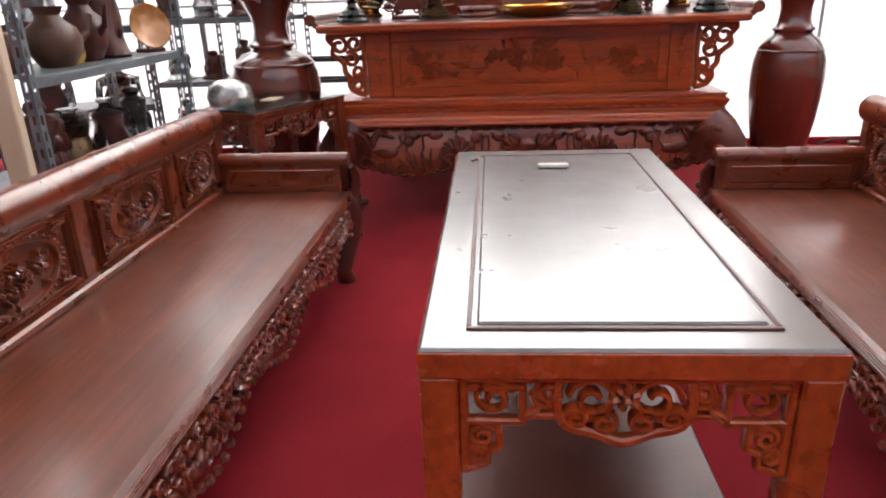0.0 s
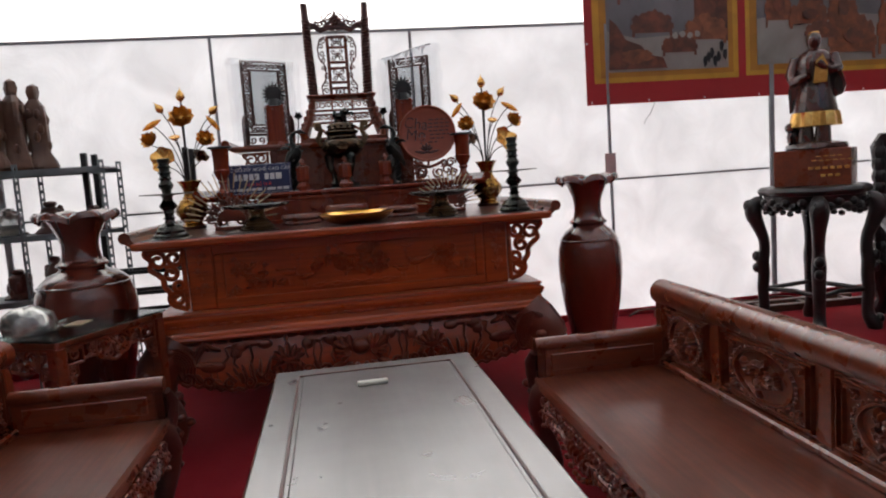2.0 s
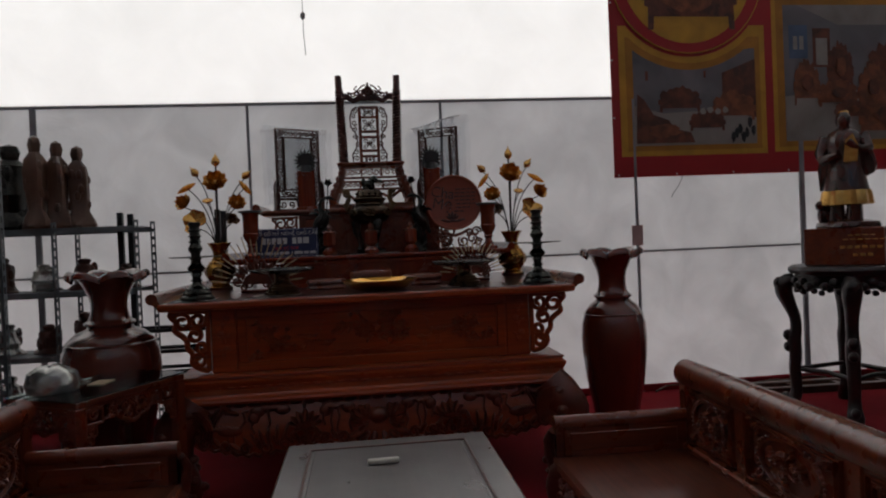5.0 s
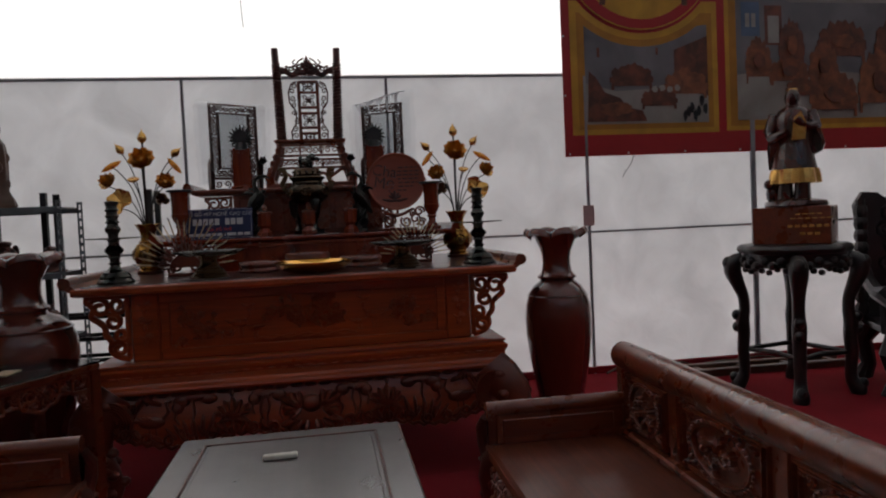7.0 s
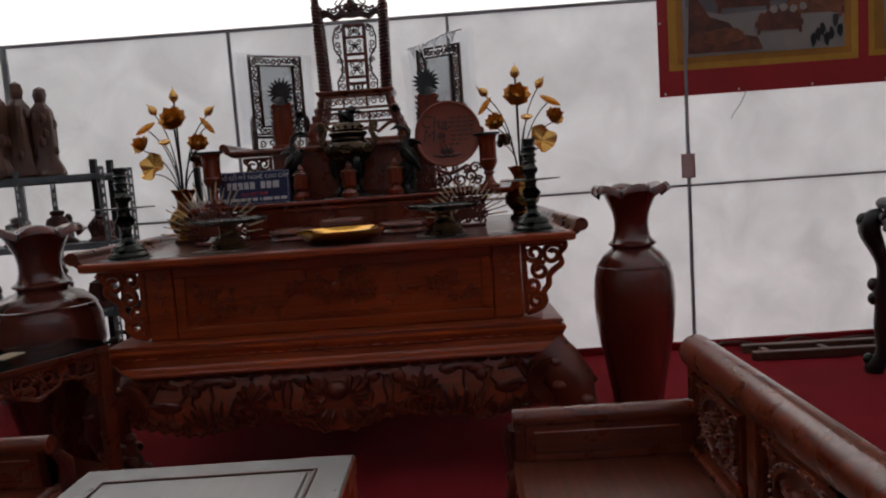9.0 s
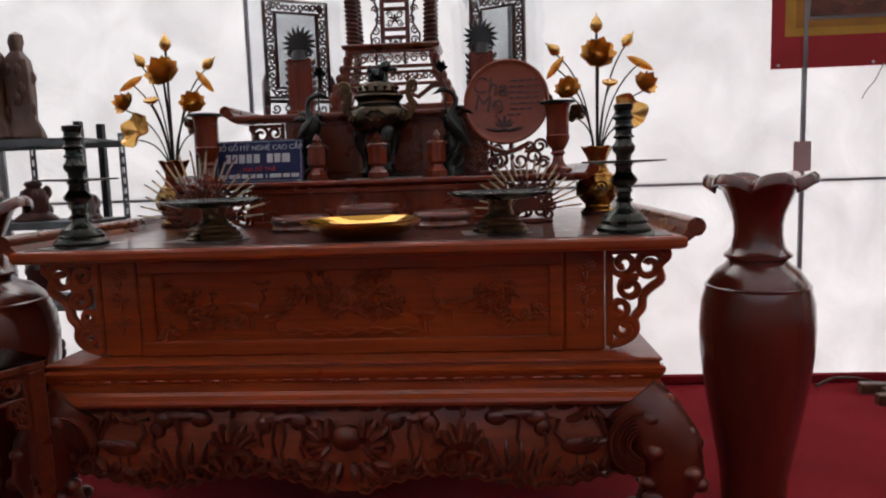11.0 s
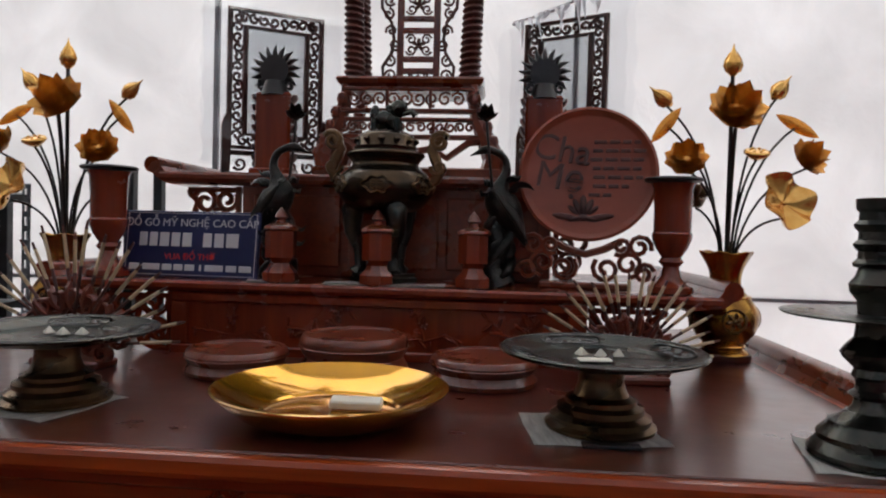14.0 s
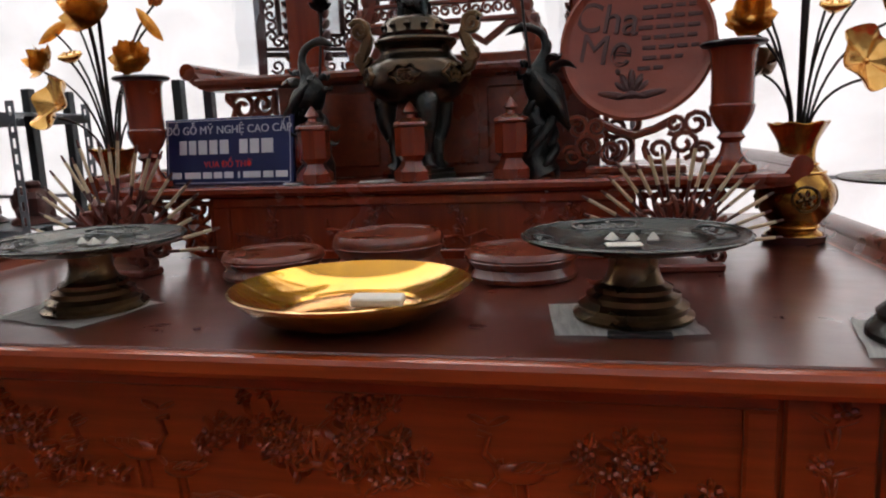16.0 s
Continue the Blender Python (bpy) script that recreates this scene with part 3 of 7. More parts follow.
# board paler and pinker than its carving: sheen put into the colour
APRON_SHEEN = material("wood_apron_sheen", (0.36, 0.075, 0.028), 0.3, second=(0.24, 0.042, 0.015), scale=(1.2, 3, 9), bump=0.06, coat=0.4, mottled=0.7, grain=0.3)


def apron_y(z, x=0.0):
    """The front of the bulging apron board."""
    j = min((0.565 - z) / (0.565 - apron_z(x)), 0.8)
    return 4.175 - 0.05 * math.sin(math.pi * max(j, 0.0) * 0.62)


def apron_z(x):
    """The lower edge of the altar's apron."""
    a = abs(x)
    return 0.29 + 0.045 * (0.5 - 0.5 * math.cos(a * 9.5)) - 0.03 * math.exp(-(a / 0.12) ** 2) + 0.06 * max(0, a - 0.75)


cols, rows = 60, 7
for side in (0, 1):
    bm = bmesh.new()
    grid = []
    for i in range(cols + 1):
        x = -1.04 + 2.08 * i / cols
        col = []
        for j in range(rows + 1):
            z = 0.565 + (apron_z(x) - 0.565) * j / rows
            bulge = 0.05 * math.sin(math.pi * min(j / rows, 0.8) * 0.62) - 0.01
            col.append((x, (4.165 - bulge) if side == 0 else (5.8 + bulge), z))
        grid.append(col)
    vs = [[bm.verts.new(p) for p in col] for col in grid]
    back = [[bm.verts.new((p[0], p[1] + (0.035 if side == 0 else -0.035), p[2])) for p in col] for col in grid]
    for i in range(cols):
        for j in range(rows):
            bm.faces.new((vs[i][j], vs[i + 1][j], vs[i + 1][j + 1], vs[i][j + 1]))
            bm.faces.new((back[i][j], back[i][j + 1], back[i + 1][j + 1], back[i + 1][j]))
        bm.faces.new((vs[i][rows], vs[i + 1][rows], back[i + 1][rows], back[i][rows]))
    part("apron", bm, APRON_SHEEN, altar, "smooth scalloped apron board, sheen put into its colour")
rng = random.Random(11)
bm = bmesh.new()


def relief_leaf(bm, x, z, length, angle, depth=0.03, width=0.35):
    leaf(bm, x, z, length, angle, apron_y(z, x) - 0.004, depth, width)


def relief_band(bm, pts, w, d=0.03):
    ym = sum(apron_y(q, p) for p, q in pts) / len(pts)
    band(bm, pts, w, d, (0, ym - 0.004, 0))


bead(bm, (0.0, apron_y(0.45) - 0.01, 0.452), 0.055, (1.0, 0.75, 0.85), 10)
for s in (-1, 1):
    for k in range(6):
        relief_leaf(bm, s * 0.055, 0.43, 0.115 - 0.01 * abs(k - 2), math.pi / 2 - s * (0.1 + 0.45 * k), 0.04, 0.4)
    for k in range(3):
        relief_leaf(bm, s * (0.02 + 0.03 * k), 0.37, 0.09, -math.pi / 2 + s * (0.3 + 0.5 * k), 0.034, 0.42)
part("centre_flower", bm, WOOD_CARVED, altar, "bold carved flower with a round heart")
for s in (-1, 1):
    # drooping lotus leaf on two stalks
    bm = bmesh.new()
    for p, q, r, rz in ((0.165, 0.505, 0.036, 0.9), (0.2, 0.525, 0.034, 0.6), (0.235, 0.515, 0.034, 0.6), (0.27, 0.52, 0.036, 0.7), (0.292, 0.495, 0.03, 1.1)):
        bead(bm, (s * p, apron_y(q, p) - 0.006, q), r, (1.1, 0.7, rz), 6)
    for pts in ([(0.16, 0.5), (0.15, 0.46), (0.165, 0.42), (0.15, 0.38)], [(0.298, 0.49), (0.305, 0.45), (0.295, 0.42)], [(0.225, 0.52), (0.215, 0.46), (0.23, 0.4), (0.215, 0.31)], [(0.25, 0.51), (0.262, 0.44), (0.25, 0.38), (0.262, 0.32)]):
        relief_band(bm, [(s * p, q) for p, q in pts], 0.012)
    part("carved_leaf", bm, WOOD_CARVED, altar, "drooping carved lotus leaf")
    # lotus pod with a bud over it
    bm = bmesh.new()
    lotus(bm, s * 0.4, 0.45, 0.082, apron_y(0.44, 0.4) - 0.006, 0.045)
    bead(bm, (s * 0.4, apron_y(0.44, 0.4) - 0.012, 0.435), 0.04, (1.2, 0.7, 0.8), 7)
    relief_leaf(bm, s * 0.405, 0.515, 0.045, math.pi / 2, 0.03, 0.5)
    relief_band(bm, [(s * p, q) for p, q in ((0.4, 0.42), (0.385, 0.37), (0.4, 0.31))], 0.013)
    part("carved_lotus", bm, WOOD_CARVED, altar, "carved lotus with a bud")
    for k in range(5):
        bm = bmesh.new()
        relief_leaf(bm, s * (0.34 + 0.03 * k), 0.33, 0.085, math.pi / 2 - s * (0.5 * (k - 2)), 0.028, 0.3)
        part("carved_blade", bm, WOOD_CARVED, altar)
    # broad leaf with blades of grass
    bm = bmesh.new()
    for p, q, r, rz in ((0.52, 0.515, 0.036, 0.8), (0.56, 0.53, 0.04, 0.6), (0.61, 0.527, 0.04, 0.65), (0.655, 0.512, 0.036, 0.9), (0.675, 0.48, 0.026, 1.2)):
        bead(bm, (s * p, apron_y(q, p) - 0.006, q), r, (1.2, 0.7, rz), 6)
    for k in range(7):
        relief_leaf(bm, s * (0.5 + 0.03 * k), 0.32, 0.15 - 0.01 * k, math.pi / 2 - s * (-0.5 + 0.2 * k), 0.024, 0.16)
    for pts in ([(0.6, 0.52), (0.59, 0.45), (0.61, 0.39), (0.6, 0.33)], [(0.68, 0.47), (0.69, 0.43), (0.67, 0.4)]):
        relief_band(bm, [(s * p, q) for p, q in pts], 0.012)
    part("carved_leaf", bm, WOOD_CARVED, altar, "broad carved leaf over grass blades")
    # long-tailed bird by the leg
    bm = bmesh.new()
    yb = apron_y(0.43, 0.85) - 0.006
    bird(bm, s * 0.8, 0.42, 1.7, yb, -s)
    for k in range(5):
        relief_band(bm, [(s * (0.84 + 0.018 * k + 0.06 * math.sin(t)), 0.53 - 0.1 * t) for t in np.linspace(0.1, 1.6, 7)], 0.011)
    for k in range(5):
        relief_leaf(bm, s * (0.75 + 0.035 * k), 0.5, 0.07, math.pi / 2 - s * (1.2 - 0.5 * k), 0.026, 0.36)
    part("carved_bird", bm, WOOD_CARVED, altar, "carved bird with a ribbed wing")
    # curled lower edge
    bm = bmesh.new()
    for k in range(9):
        x = 0.09 + 0.105 * k
        relief_band(bm, [(s * p, q) for p, q in curl(x, apron_z(x) + 0.028, 0.034, 1.2, 0.5 * k, 1 if k % 2 else -1, 10)], 0.015, 0.04)
        relief_leaf(bm, s * (x + 0.03), apron_z(x) + 0.02, 0.07, math.pi / 2 - s * (0.9 - 0.3 * (k % 3)), 0.03, 0.42)
    for k in range(16):
        x = 0.07 + 0.058 * k
        relief_band(bm, [(s * (x - 0.028), apron_z(x - 0.028) + 0.004), (s * x, apron_z(x) - 0.012), (s * (x + 0.03), apron_z(x + 0.03) + 0.004)], 0.016, 0.036)
    part("curled_edge", bm, WOOD_CARVED, altar, "curling carved lower edge")
for k in range(-13, 14):
    bm = bmesh.new()
    bead(bm, (0.075 * k, 4.155, 0.55), 0.028, (1.3, 0.5, 0.45), 5)
    part("bead", bm, WOOD_CARVED, altar)
for sx in (-1, 1):
    for y, sy in ((4.2, -1), (5.76, 1)):
        bm = bmesh.new()
        path = [(0.0, 0.565), (0.05, 0.5), (0.1, 0.42), (0.12, 0.33), (0.1, 0.24), (0.06, 0.16), (0.04, 0.09), (0.07, 0.03), (0.09, 0.0)]
        radius = [0.11, 0.12, 0.12, 0.105, 0.085, 0.07, 0.062, 0.072, 0.07]
        tube(bm, [(sx * (0.985 + o), y + sy * o * 0.5, z) for o, z in path], radius, 12)
        for k in range(7):
            bead(bm, (sx * (1.06 + 0.03 * math.sin(k)), y + sy * 0.12, 0.5 - 0.06 * k), 0.04, (1.2, 0.6, 0.6), 5)
        for k in range(6):
            band(bm, curl(sx * 1.0, 0.44, 0.05 + 0.013 * k, 0.5, 1.6 if sx > 0 else 0.0, 1, 8, 0.9), 0.01, 0.05, (0, y + sy * 0.105, 0))
        for k in range(26):
            a, q = 2.4 * k, k / 26
            i = q * (len(path) - 2.001)
            o, z = [path[int(i)][n] + (path[int(i) + 1][n] - path[int(i)][n]) * (i % 1) for n in (0, 1)]
            w = radius[int(i)] * 0.93
            bead(bm, (sx * (0.985 + o) + w * math.cos(a), y + sy * o * 0.5 + w * math.sin(a), z), 0.034, (1, 1, 0.75), 5)
        part("leg", bm, WOOD_CARVED, altar, "bulging carved lion-foot leg", 60)

# raised steps at the back of the altar
step = thing("altar_step", pose(0, 0, 1.122), "low carved wooden step on the altar top", "altar step")
bm = bmesh.new()
box(bm, -0.58, 0.58, 4.955, 5.82, 0, 0.175, 0.003)
part("body", bm, WOOD_MID, step)
bm = bmesh.new()
for x0, x1, z0, z1 in ((-0.58, 0.58, 0.0, 0.03), (-0.58, 0.58, 0.15, 0.176), (-0.58, -0.53, 0.03, 0.15), (0.53, 0.58, 0.03, 0.15)):
    box(bm, x0, x1, 4.94, 4.957, z0, z1, 0.004)
part("front_frame", bm, WOOD_MID, step)
rng = random.Random(8)
for x in (-0.4, -0.14, 0.14, 0.4):
    bm = bmesh.new()
    for k in range(3):
        branch(bm, rng, x, 0.06, 0.11, 0.2 + 1.3 * k, 4.954, 0.008, k == 1)
    part("carved_sprig", bm, WOOD_MID, step)
bm = bmesh.new()
moulding(bm, [(-0.03, 0.174), (-0.012, 0.18), (0, 0.19), (0, 0.202), (-0.006, 0.209)], -0.93, 0.93, 4.925, 5.84)
part("slab", bm, WOOD_MID, step, "", 15)
slab_ends(step, 0.955, 4.935, 5.83, 0.225, 0.026, WOOD_MID)
for s in (-1, 1):
    bm = bmesh.new()
    bracket(bm, s * 0.585, 0.172, 0.2, 0.165, 4.975, s, 0.026, 0.014)
    part("bracket", bm, WOOD_MID, step)

stand = thing("altar_upper_step", pose(0, 0, 1.331), "dark red wooden upper step with upturned ends", "altar step")
bm = bmesh.new()
box(bm, -0.5, 0.5, 5.26, 5.8, 0, 0.29, 0.004)
part("body", bm, WOOD_RED, stand)
for x0, x1 in ((-0.46, -0.17), (-0.145, 0.145), (0.17, 0.46)):
    bm = bmesh.new()
    box(bm, x0, x1, 5.25, 5.262, 0.03, 0.26, 0.008)
    part("front_panel", bm, WOOD_RED, stand)
bm = bmesh.new()
moulding(bm, [(-0.03, 0.286), (-0.01, 0.294), (0, 0.305), (0, 0.318), (-0.006, 0.326)], -0.76, 0.76, 5.21, 5.84)
part("slab", bm, WOOD_RED, stand, "", 15)
slab_ends(stand, 0.785, 5.215, 5.835, 0.348, 0.027, WOOD_RED)
for s in (-1, 1):
    bm = bmesh.new()
    bracket(bm, s * 0.505, 0.284, 0.17, 0.26, 5.27, s, 0.026, 0.016)
    part("bracket", bm, WOOD_RED, stand)

# ---- tea table ----
TX0, TX1, TY0, TY1, TZ = -0.333, 0.302, 1.215, 2.57, 0.768
table = thing("tea_table", pose(0, 0, 0), "long red-brown wooden tea table with polished inset top", "table")
bm = bmesh.new()
moulding(bm, [(-0.004, TZ - 0.05), (0, TZ - 0.046), (0, TZ - 0.005), (-0.004, TZ - 0.001), (-0.006, TZ)], TX0, TX1, TY0, TY1)
part("tabletop", bm, WOOD_TABLE_TOP, table, "smooth table top with a mitred border", 15)
bm = bmesh.new()
for x0, x1, y0, y1 in ((TX0 + 0.072, TX1 - 0.072, TY0 + 0.062, TY0 + 0.072), (TX0 + 0.072, TX1 - 0.072, TY1 - 0.083, TY1 - 0.075), (TX0 + 0.072, TX0 + 0.08, TY0 + 0.072, TY1 - 0.083), (TX1 - 0.08, TX1 - 0.072, TY0 + 0.072, TY1 - 0.083)):
    box(bm, x0, x1, y0, y1, TZ - 0.003, TZ + 0.004, 0.0015)
part("border_bead", bm, WOOD_DARK, table, "thin raised bead round the panel")
bm = bmesh.new()
box(bm, TX0 + 0.089, TX1 - 0.089, TY0 + 0.08, TY1 - 0.093, TZ - 0.004, TZ + 0.005, 0.004)
part("top_panel", bm, WOOD_TABLE_TOP, table, "satin panel with faint scratches", 20)
bm = bmesh.new()
for x0, x1, y0, y1 in ((TX0 - 0.002, TX1 + 0.002, TY0 - 0.002, TY0 + 0.02), (TX0 - 0.002, TX1 + 0.002, TY1 - 0.02, TY1 + 0.002), (TX0 - 0.002, TX0 + 0.02, TY0 + 0.02, TY1 - 0.02), (TX1 - 0.02, TX1 + 0.002, TY0 + 0.02, TY1 - 0.02)):
    box(bm, x0, x1, y0, y1, TZ - 0.052, TZ - 0.005, 0.003)
part("edge_rail", bm, WOOD_TABLE, table, "orange-red edge rail")
for x in (TX0, TX1 - 0.06):
    for y in (TY0, TY1 - 0.06):
        bm = bmesh.new()
        box(bm, x, x + 0.06, y, y + 0.06, 0, TZ - 0.05, 0.005)
        part("leg", bm, WOOD_TABLE, table)


def fret(bm, w, h, y, d=0.02, b=0.0125):
    """A fret frieze of width w that hangs h below z = 0: squared scrolls at the ends, a cloud in the middle."""
    at = (0, y, 0)
    band(bm, [(-w / 2, -0.006), (w / 2, -0.006)], b * 1.4, d, at)
    for s in (-1, 1):
        e = s * w / 2
        band(bm, [(e - s * 0.007, 0), (e - s * 0.007, -h * 1.9)], b * 1.3, d, at)
        for z, u in ((-0.024, 0.1), (-h * 0.9, 0.1)):
            band(bm, [(e - s * 0.01, z), (e - s * u, z)], b, d, at)
        band(bm, [(e - s * 0.1, -0.018), (e - s * 0.1, -h * 0.95)], b, d, at)
        for u, z, r in ((0.055, -h * 0.45, 0.034), (0.036, -h * 1.18, 0.022), (0.026, -h * 1.55, 0.016)):
            band(bm, [(e - s * p, q) for p, q in curl(u, z, r, 1.5, 0.4, 1, 18)], b * 0.8, d, at)
        band(bm, [(e - s * 0.062, -h * 0.9), (e - s * 0.064, -h * 1.4), (e - s * 0.045, -h * 1.5), (e - s * 0.044, -h * 1.75), (e - s * 0.007, -h * 1.9)], b, d, at)
        for u, z, r in ((0.048, -h * 0.46, 0.04), (0.03, -h * 0.9, 0.024), (0.075, -h * 0.82, 0.02)):
            band(bm, [(s * p, q) for p, q in curl(u, z, r, 1.4, 0.2, 1, 18)], b * 0.85, d * 1.2, at)
        x, k = 0.118, 0
        while x < w / 2 - 0.12:
            band(bm, [(s * p, q) for p, q in curl(x, -h * 0.36, 0.026, 1.5, k * 3.14, 1 if k % 2 else -1, 16)], b * 0.75, d, at)
            band(bm, [(s * (x + 0.012), -h * 0.1), (s * (x + 0.022), -h * 0.4), (s * (x + 0.016), -h * 0.78)], b * 0.6, d * 0.8, at)
            leaf(bm, s * (x + 0.01), -h * 0.62, 0.04, -0.6 * s + 1.57 * (1 - s), y - 0.002, d * 0.7, 0.45)
            bead(bm, (s * x, y - d * 0.2, -h * 0.36), 0.008, (1, 1, 1), 5)
            x, k = x + 0.046, k + 1
        band(bm, [(s * 0.09, -h * 0.78), (e - s * 0.1, -h * 0.78)], b * 0.9, d, at)
    edge = spline([(-0.1, -h * 0.1), (-0.106, -h * 0.5), (-0.09, -h * 0.95), (-0.045, -h * 1.1), (0, -h * 1.28), (0.045, -h * 1.1), (0.09, -h * 0.95), (0.106, -h * 0.5), (0.1, -h * 0.1)], 3)
    band(bm, edge, b * 1.3, d * 1.3, at)
    flower(bm, 0, -h * 0.36, 0.026, y - d * 0.3, d * 0.9, 6)
    for k in range(int(w / 0.012)):
        bead(bm, (-w / 2 + 0.006 + 0.012 * k, y - d * 0.55, -0.003), 0.0035, (1, 1, 1), 3)


for y in (TY0 + 0.02, TY1 - 0.02):
    bm = bmesh.new()
    fret(bm, TX1 - TX0 - 0.12, 0.095, 0)
    move(bm, Matrix.Translation(((TX0 + TX1) / 2, y, TZ - 0.052)))
    part("fret_apron", bm, WOOD_TABLE, table, "pierced fret with a cloud scroll")
for x in (TX0 + 0.02, TX1 - 0.02):
    bm = bmesh.new()
    fret(bm, TY1 - TY0 - 0.12, 0.095, 0)
    move(bm, Matrix.Translation((x, (TY0 + TY1) / 2, TZ - 0.052)) @ Matrix.Rotation(radians(90), 4, "Z"))
    part("fret_apron", bm, WOOD_TABLE, table)
bm = bmesh.new()
box(bm, TX0 + 0.02, TX1 - 0.02, TY0 + 0.03, TY1 - 0.03, 0.2, 0.225, 0.004)
part("lower_shelf", bm, WOOD_DARK, table)
bm = bmesh.new()
box(bm, -0.045, 0.045, -0.012, 0.012, 0, 0.012, 0.003)
note = part("paper_slip", bm, PAPER)
note.matrix_world = pose(-0.037, 2.31, TZ + 0.005, 0, 0, 1)
tagged(note, "folded pale paper slip lying on the table", "paper")

# ---- benches ----
BL, BD = 2.86, 0.655


def bench(m):
    """A long bench: seat along x from 0 to BL, front at y = 0, back at y = BD."""
    b = thing("bench", m, "long dark red carved wooden bench with rolled back rail", "bench", "benches at the tea table")
    bm = bmesh.new()
    box(bm, 0.0, BL, 0.0, BD - 0.03, 0.395, 0.44, 0.012)
    part("seat", bm, WOOD_SEAT, b, "wide polished plank seat")
    bm = bmesh.new()
    for k in range(4):
        box(bm, 0.004, BL - 0.004, -0.004, 0.01, 0.392 + 0.009 * k, 0.399 + 0.009 * k, 0.002)
    part("seat_edge", bm, WOOD_RED, b, "ribbed front edge")
    for x in (0.03, BL - 0.08):
        bm = bmesh.new()
        box(bm, x, x + 0.05, 0.035, BD - 0.06, 0.438, 0.575, 0.006)
        box(bm, x - 0.004, x + 0.054, 0.06, BD - 0.1, 0.462, 0.55, 0.01)
        tube(bm, [(x + 0.025, 0.0, 0.584), (x + 0.025, 0.04, 0.584), (x + 0.025, BD - 0.06, 0.584)], 0.033, 16)
        for s in (-1, 1):
            sheet(bm, [(x + 0.025 + p, q) for p, q in ((-0.03, 0.584), (-0.026, 0.5), (-0.018, 0.44), (0.018, 0.44), (0.026, 0.5), (0.03, 0.584))], 0.004, 0.036)
        part("arm", bm, WOOD_RED, b, "low arm with rolled top")
    bm = bmesh.new()
    pts = [(BD - 0.02 + 0.058 * math.cos(a), 0.762 + 0.058 * math.sin(a)) for a in np.linspace(-0.9, math.pi + 0.9, 16)]
    sheet(bm, pts, 0.0, BL)
    move(bm, Matrix.Rotation(radians(90), 4, "Z") @ Matrix.Scale(-1, 4, (0, 1, 0)))
    part("back_rail", bm, WOOD_RED, b, "thick rolled back rail")
    bm = bmesh.new()
    box(bm, 0.01, BL - 0.01, BD - 0.045, BD, 0.44, 0.735, 0.004)
    part("back_board", bm, WOOD_RED, b)
    stiles = [0.03, 0.51, 1.13, BL - 1.13, BL - 0.51, BL - 0.03]
    for x in stiles:
        bm = bmesh.new()
        box(bm, x - 0.03, x + 0.03, BD - 0.054, BD - 0.04, 0.438, 0.715, 0.004)
        part("back_stile", bm, WOOD_RED, b)
    bm = bmesh.new()
    box(bm, 0.02, BL - 0.02, BD - 0.085, BD - 0.04, 0.438, 0.47, 0.008)
    part("bottom_rail", bm, WOOD_RED, b)
    rng = random.Random(3)
    for x0, x1 in zip(stiles, stiles[1:]):
        bm = bmesh.new()
        cx, y = (x0 + x1) / 2, BD - 0.05
        hw, hh, cz = (x1 - x0) / 2 - 0.055, 0.108, 0.592
        for s in (1, 0.9):
            band(bm, [(cx - hw * s, cz - hh * s), (cx + hw * s, cz - hh * s), (cx + hw * s, cz + hh * s), (cx - hw * s, cz + hh * s)], 0.009, 0.022, (0, y, 0), True)
        oval = [(cx + hw * 0.66 * math.cos(a), cz + hh * 0.82 * math.sin(a)) for a in np.linspace(0, 2 * math.pi, 37)[:-1]]
        band(bm, oval, 0.011, 0.024, (0, y, 0), True)
        for x, z in oval:
            bead(bm, (cx + (x - cx) * 1.12, y - 0.01, cz + (z - cz) * 1.12), 0.0062, (1, 1, 1), 5)
        for s in (-1, 1):
            for q in (-1, 1):
                for i in range(5):
                    bead(bm, (cx + s * hw * (0.84 - 0.05 * i), y - 0.01, cz + q * hh * (0.82 - 0.03 * i * i / 4)), 0.007, (1.2, 1, 1), 3)
                band(bm, [(cx + s * p, cz + q * r) for p, r in curl(hw * 0.74, hh * 0.66, 0.018, 1.2, 0.5, 1, 9)], 0.008, 0.02, (0, y, 0))
        for i in range(4):
            a = rng.uniform(0, 6.28)
            flower(bm, cx + hw * 0.28 * math.cos(a), cz + hh * 0.3 * math.sin(a), rng.uniform(0.018, 0.026), y - 0.004, 0.022, 6)
        for i in range(26):
            a, q = rng.uniform(0, 6.28), rng.uniform(0.05, 0.5)
            px, pz = cx + hw * q * math.cos(a), cz + hh * 1.2 * q * math.sin(a)
            leaf(bm, px, pz, rng.uniform(0.025, 0.045), rng.uniform(0, 6.28), y - 0.002, 0.02, 0.4)
            if i % 2:
                band(bm, curl(px, pz, rng.uniform(0.01, 0.018), 1.1, a, 1, 8), 0.007, 0.026, (0, y - 0.002, 0))
        part("medallion_panel", bm, WOOD_RED, b, "panel with a carved oval medallion")
    bm = bmesh.new()
    x = 0.14
    while x < BL - 0.14:
        drop = 0.115 + 0.04 * math.cos(x * 11)
        band(bm, curl(x, 0.352, 0.027, 1.3, x * 7, 1 if int(x * 20) % 2 else -1, 11), 0.014, 0.028, (0, 0.008, 0))
        band(bm, curl(x + 0.02, 0.358 - drop * 0.55, 0.026, 1.2, x * 5 + 2, -1, 10), 0.014, 0.03, (0, 0.006, 0))
        leaf(bm, x, 0.32, 0.06, -1.2 - math.sin(x * 13), 0.0, 0.018, 0.4)
        bead(bm, (x + 0.01, -0.004, 0.365 - drop), 0.014, (1.3, 0.9, 0.8), 4)
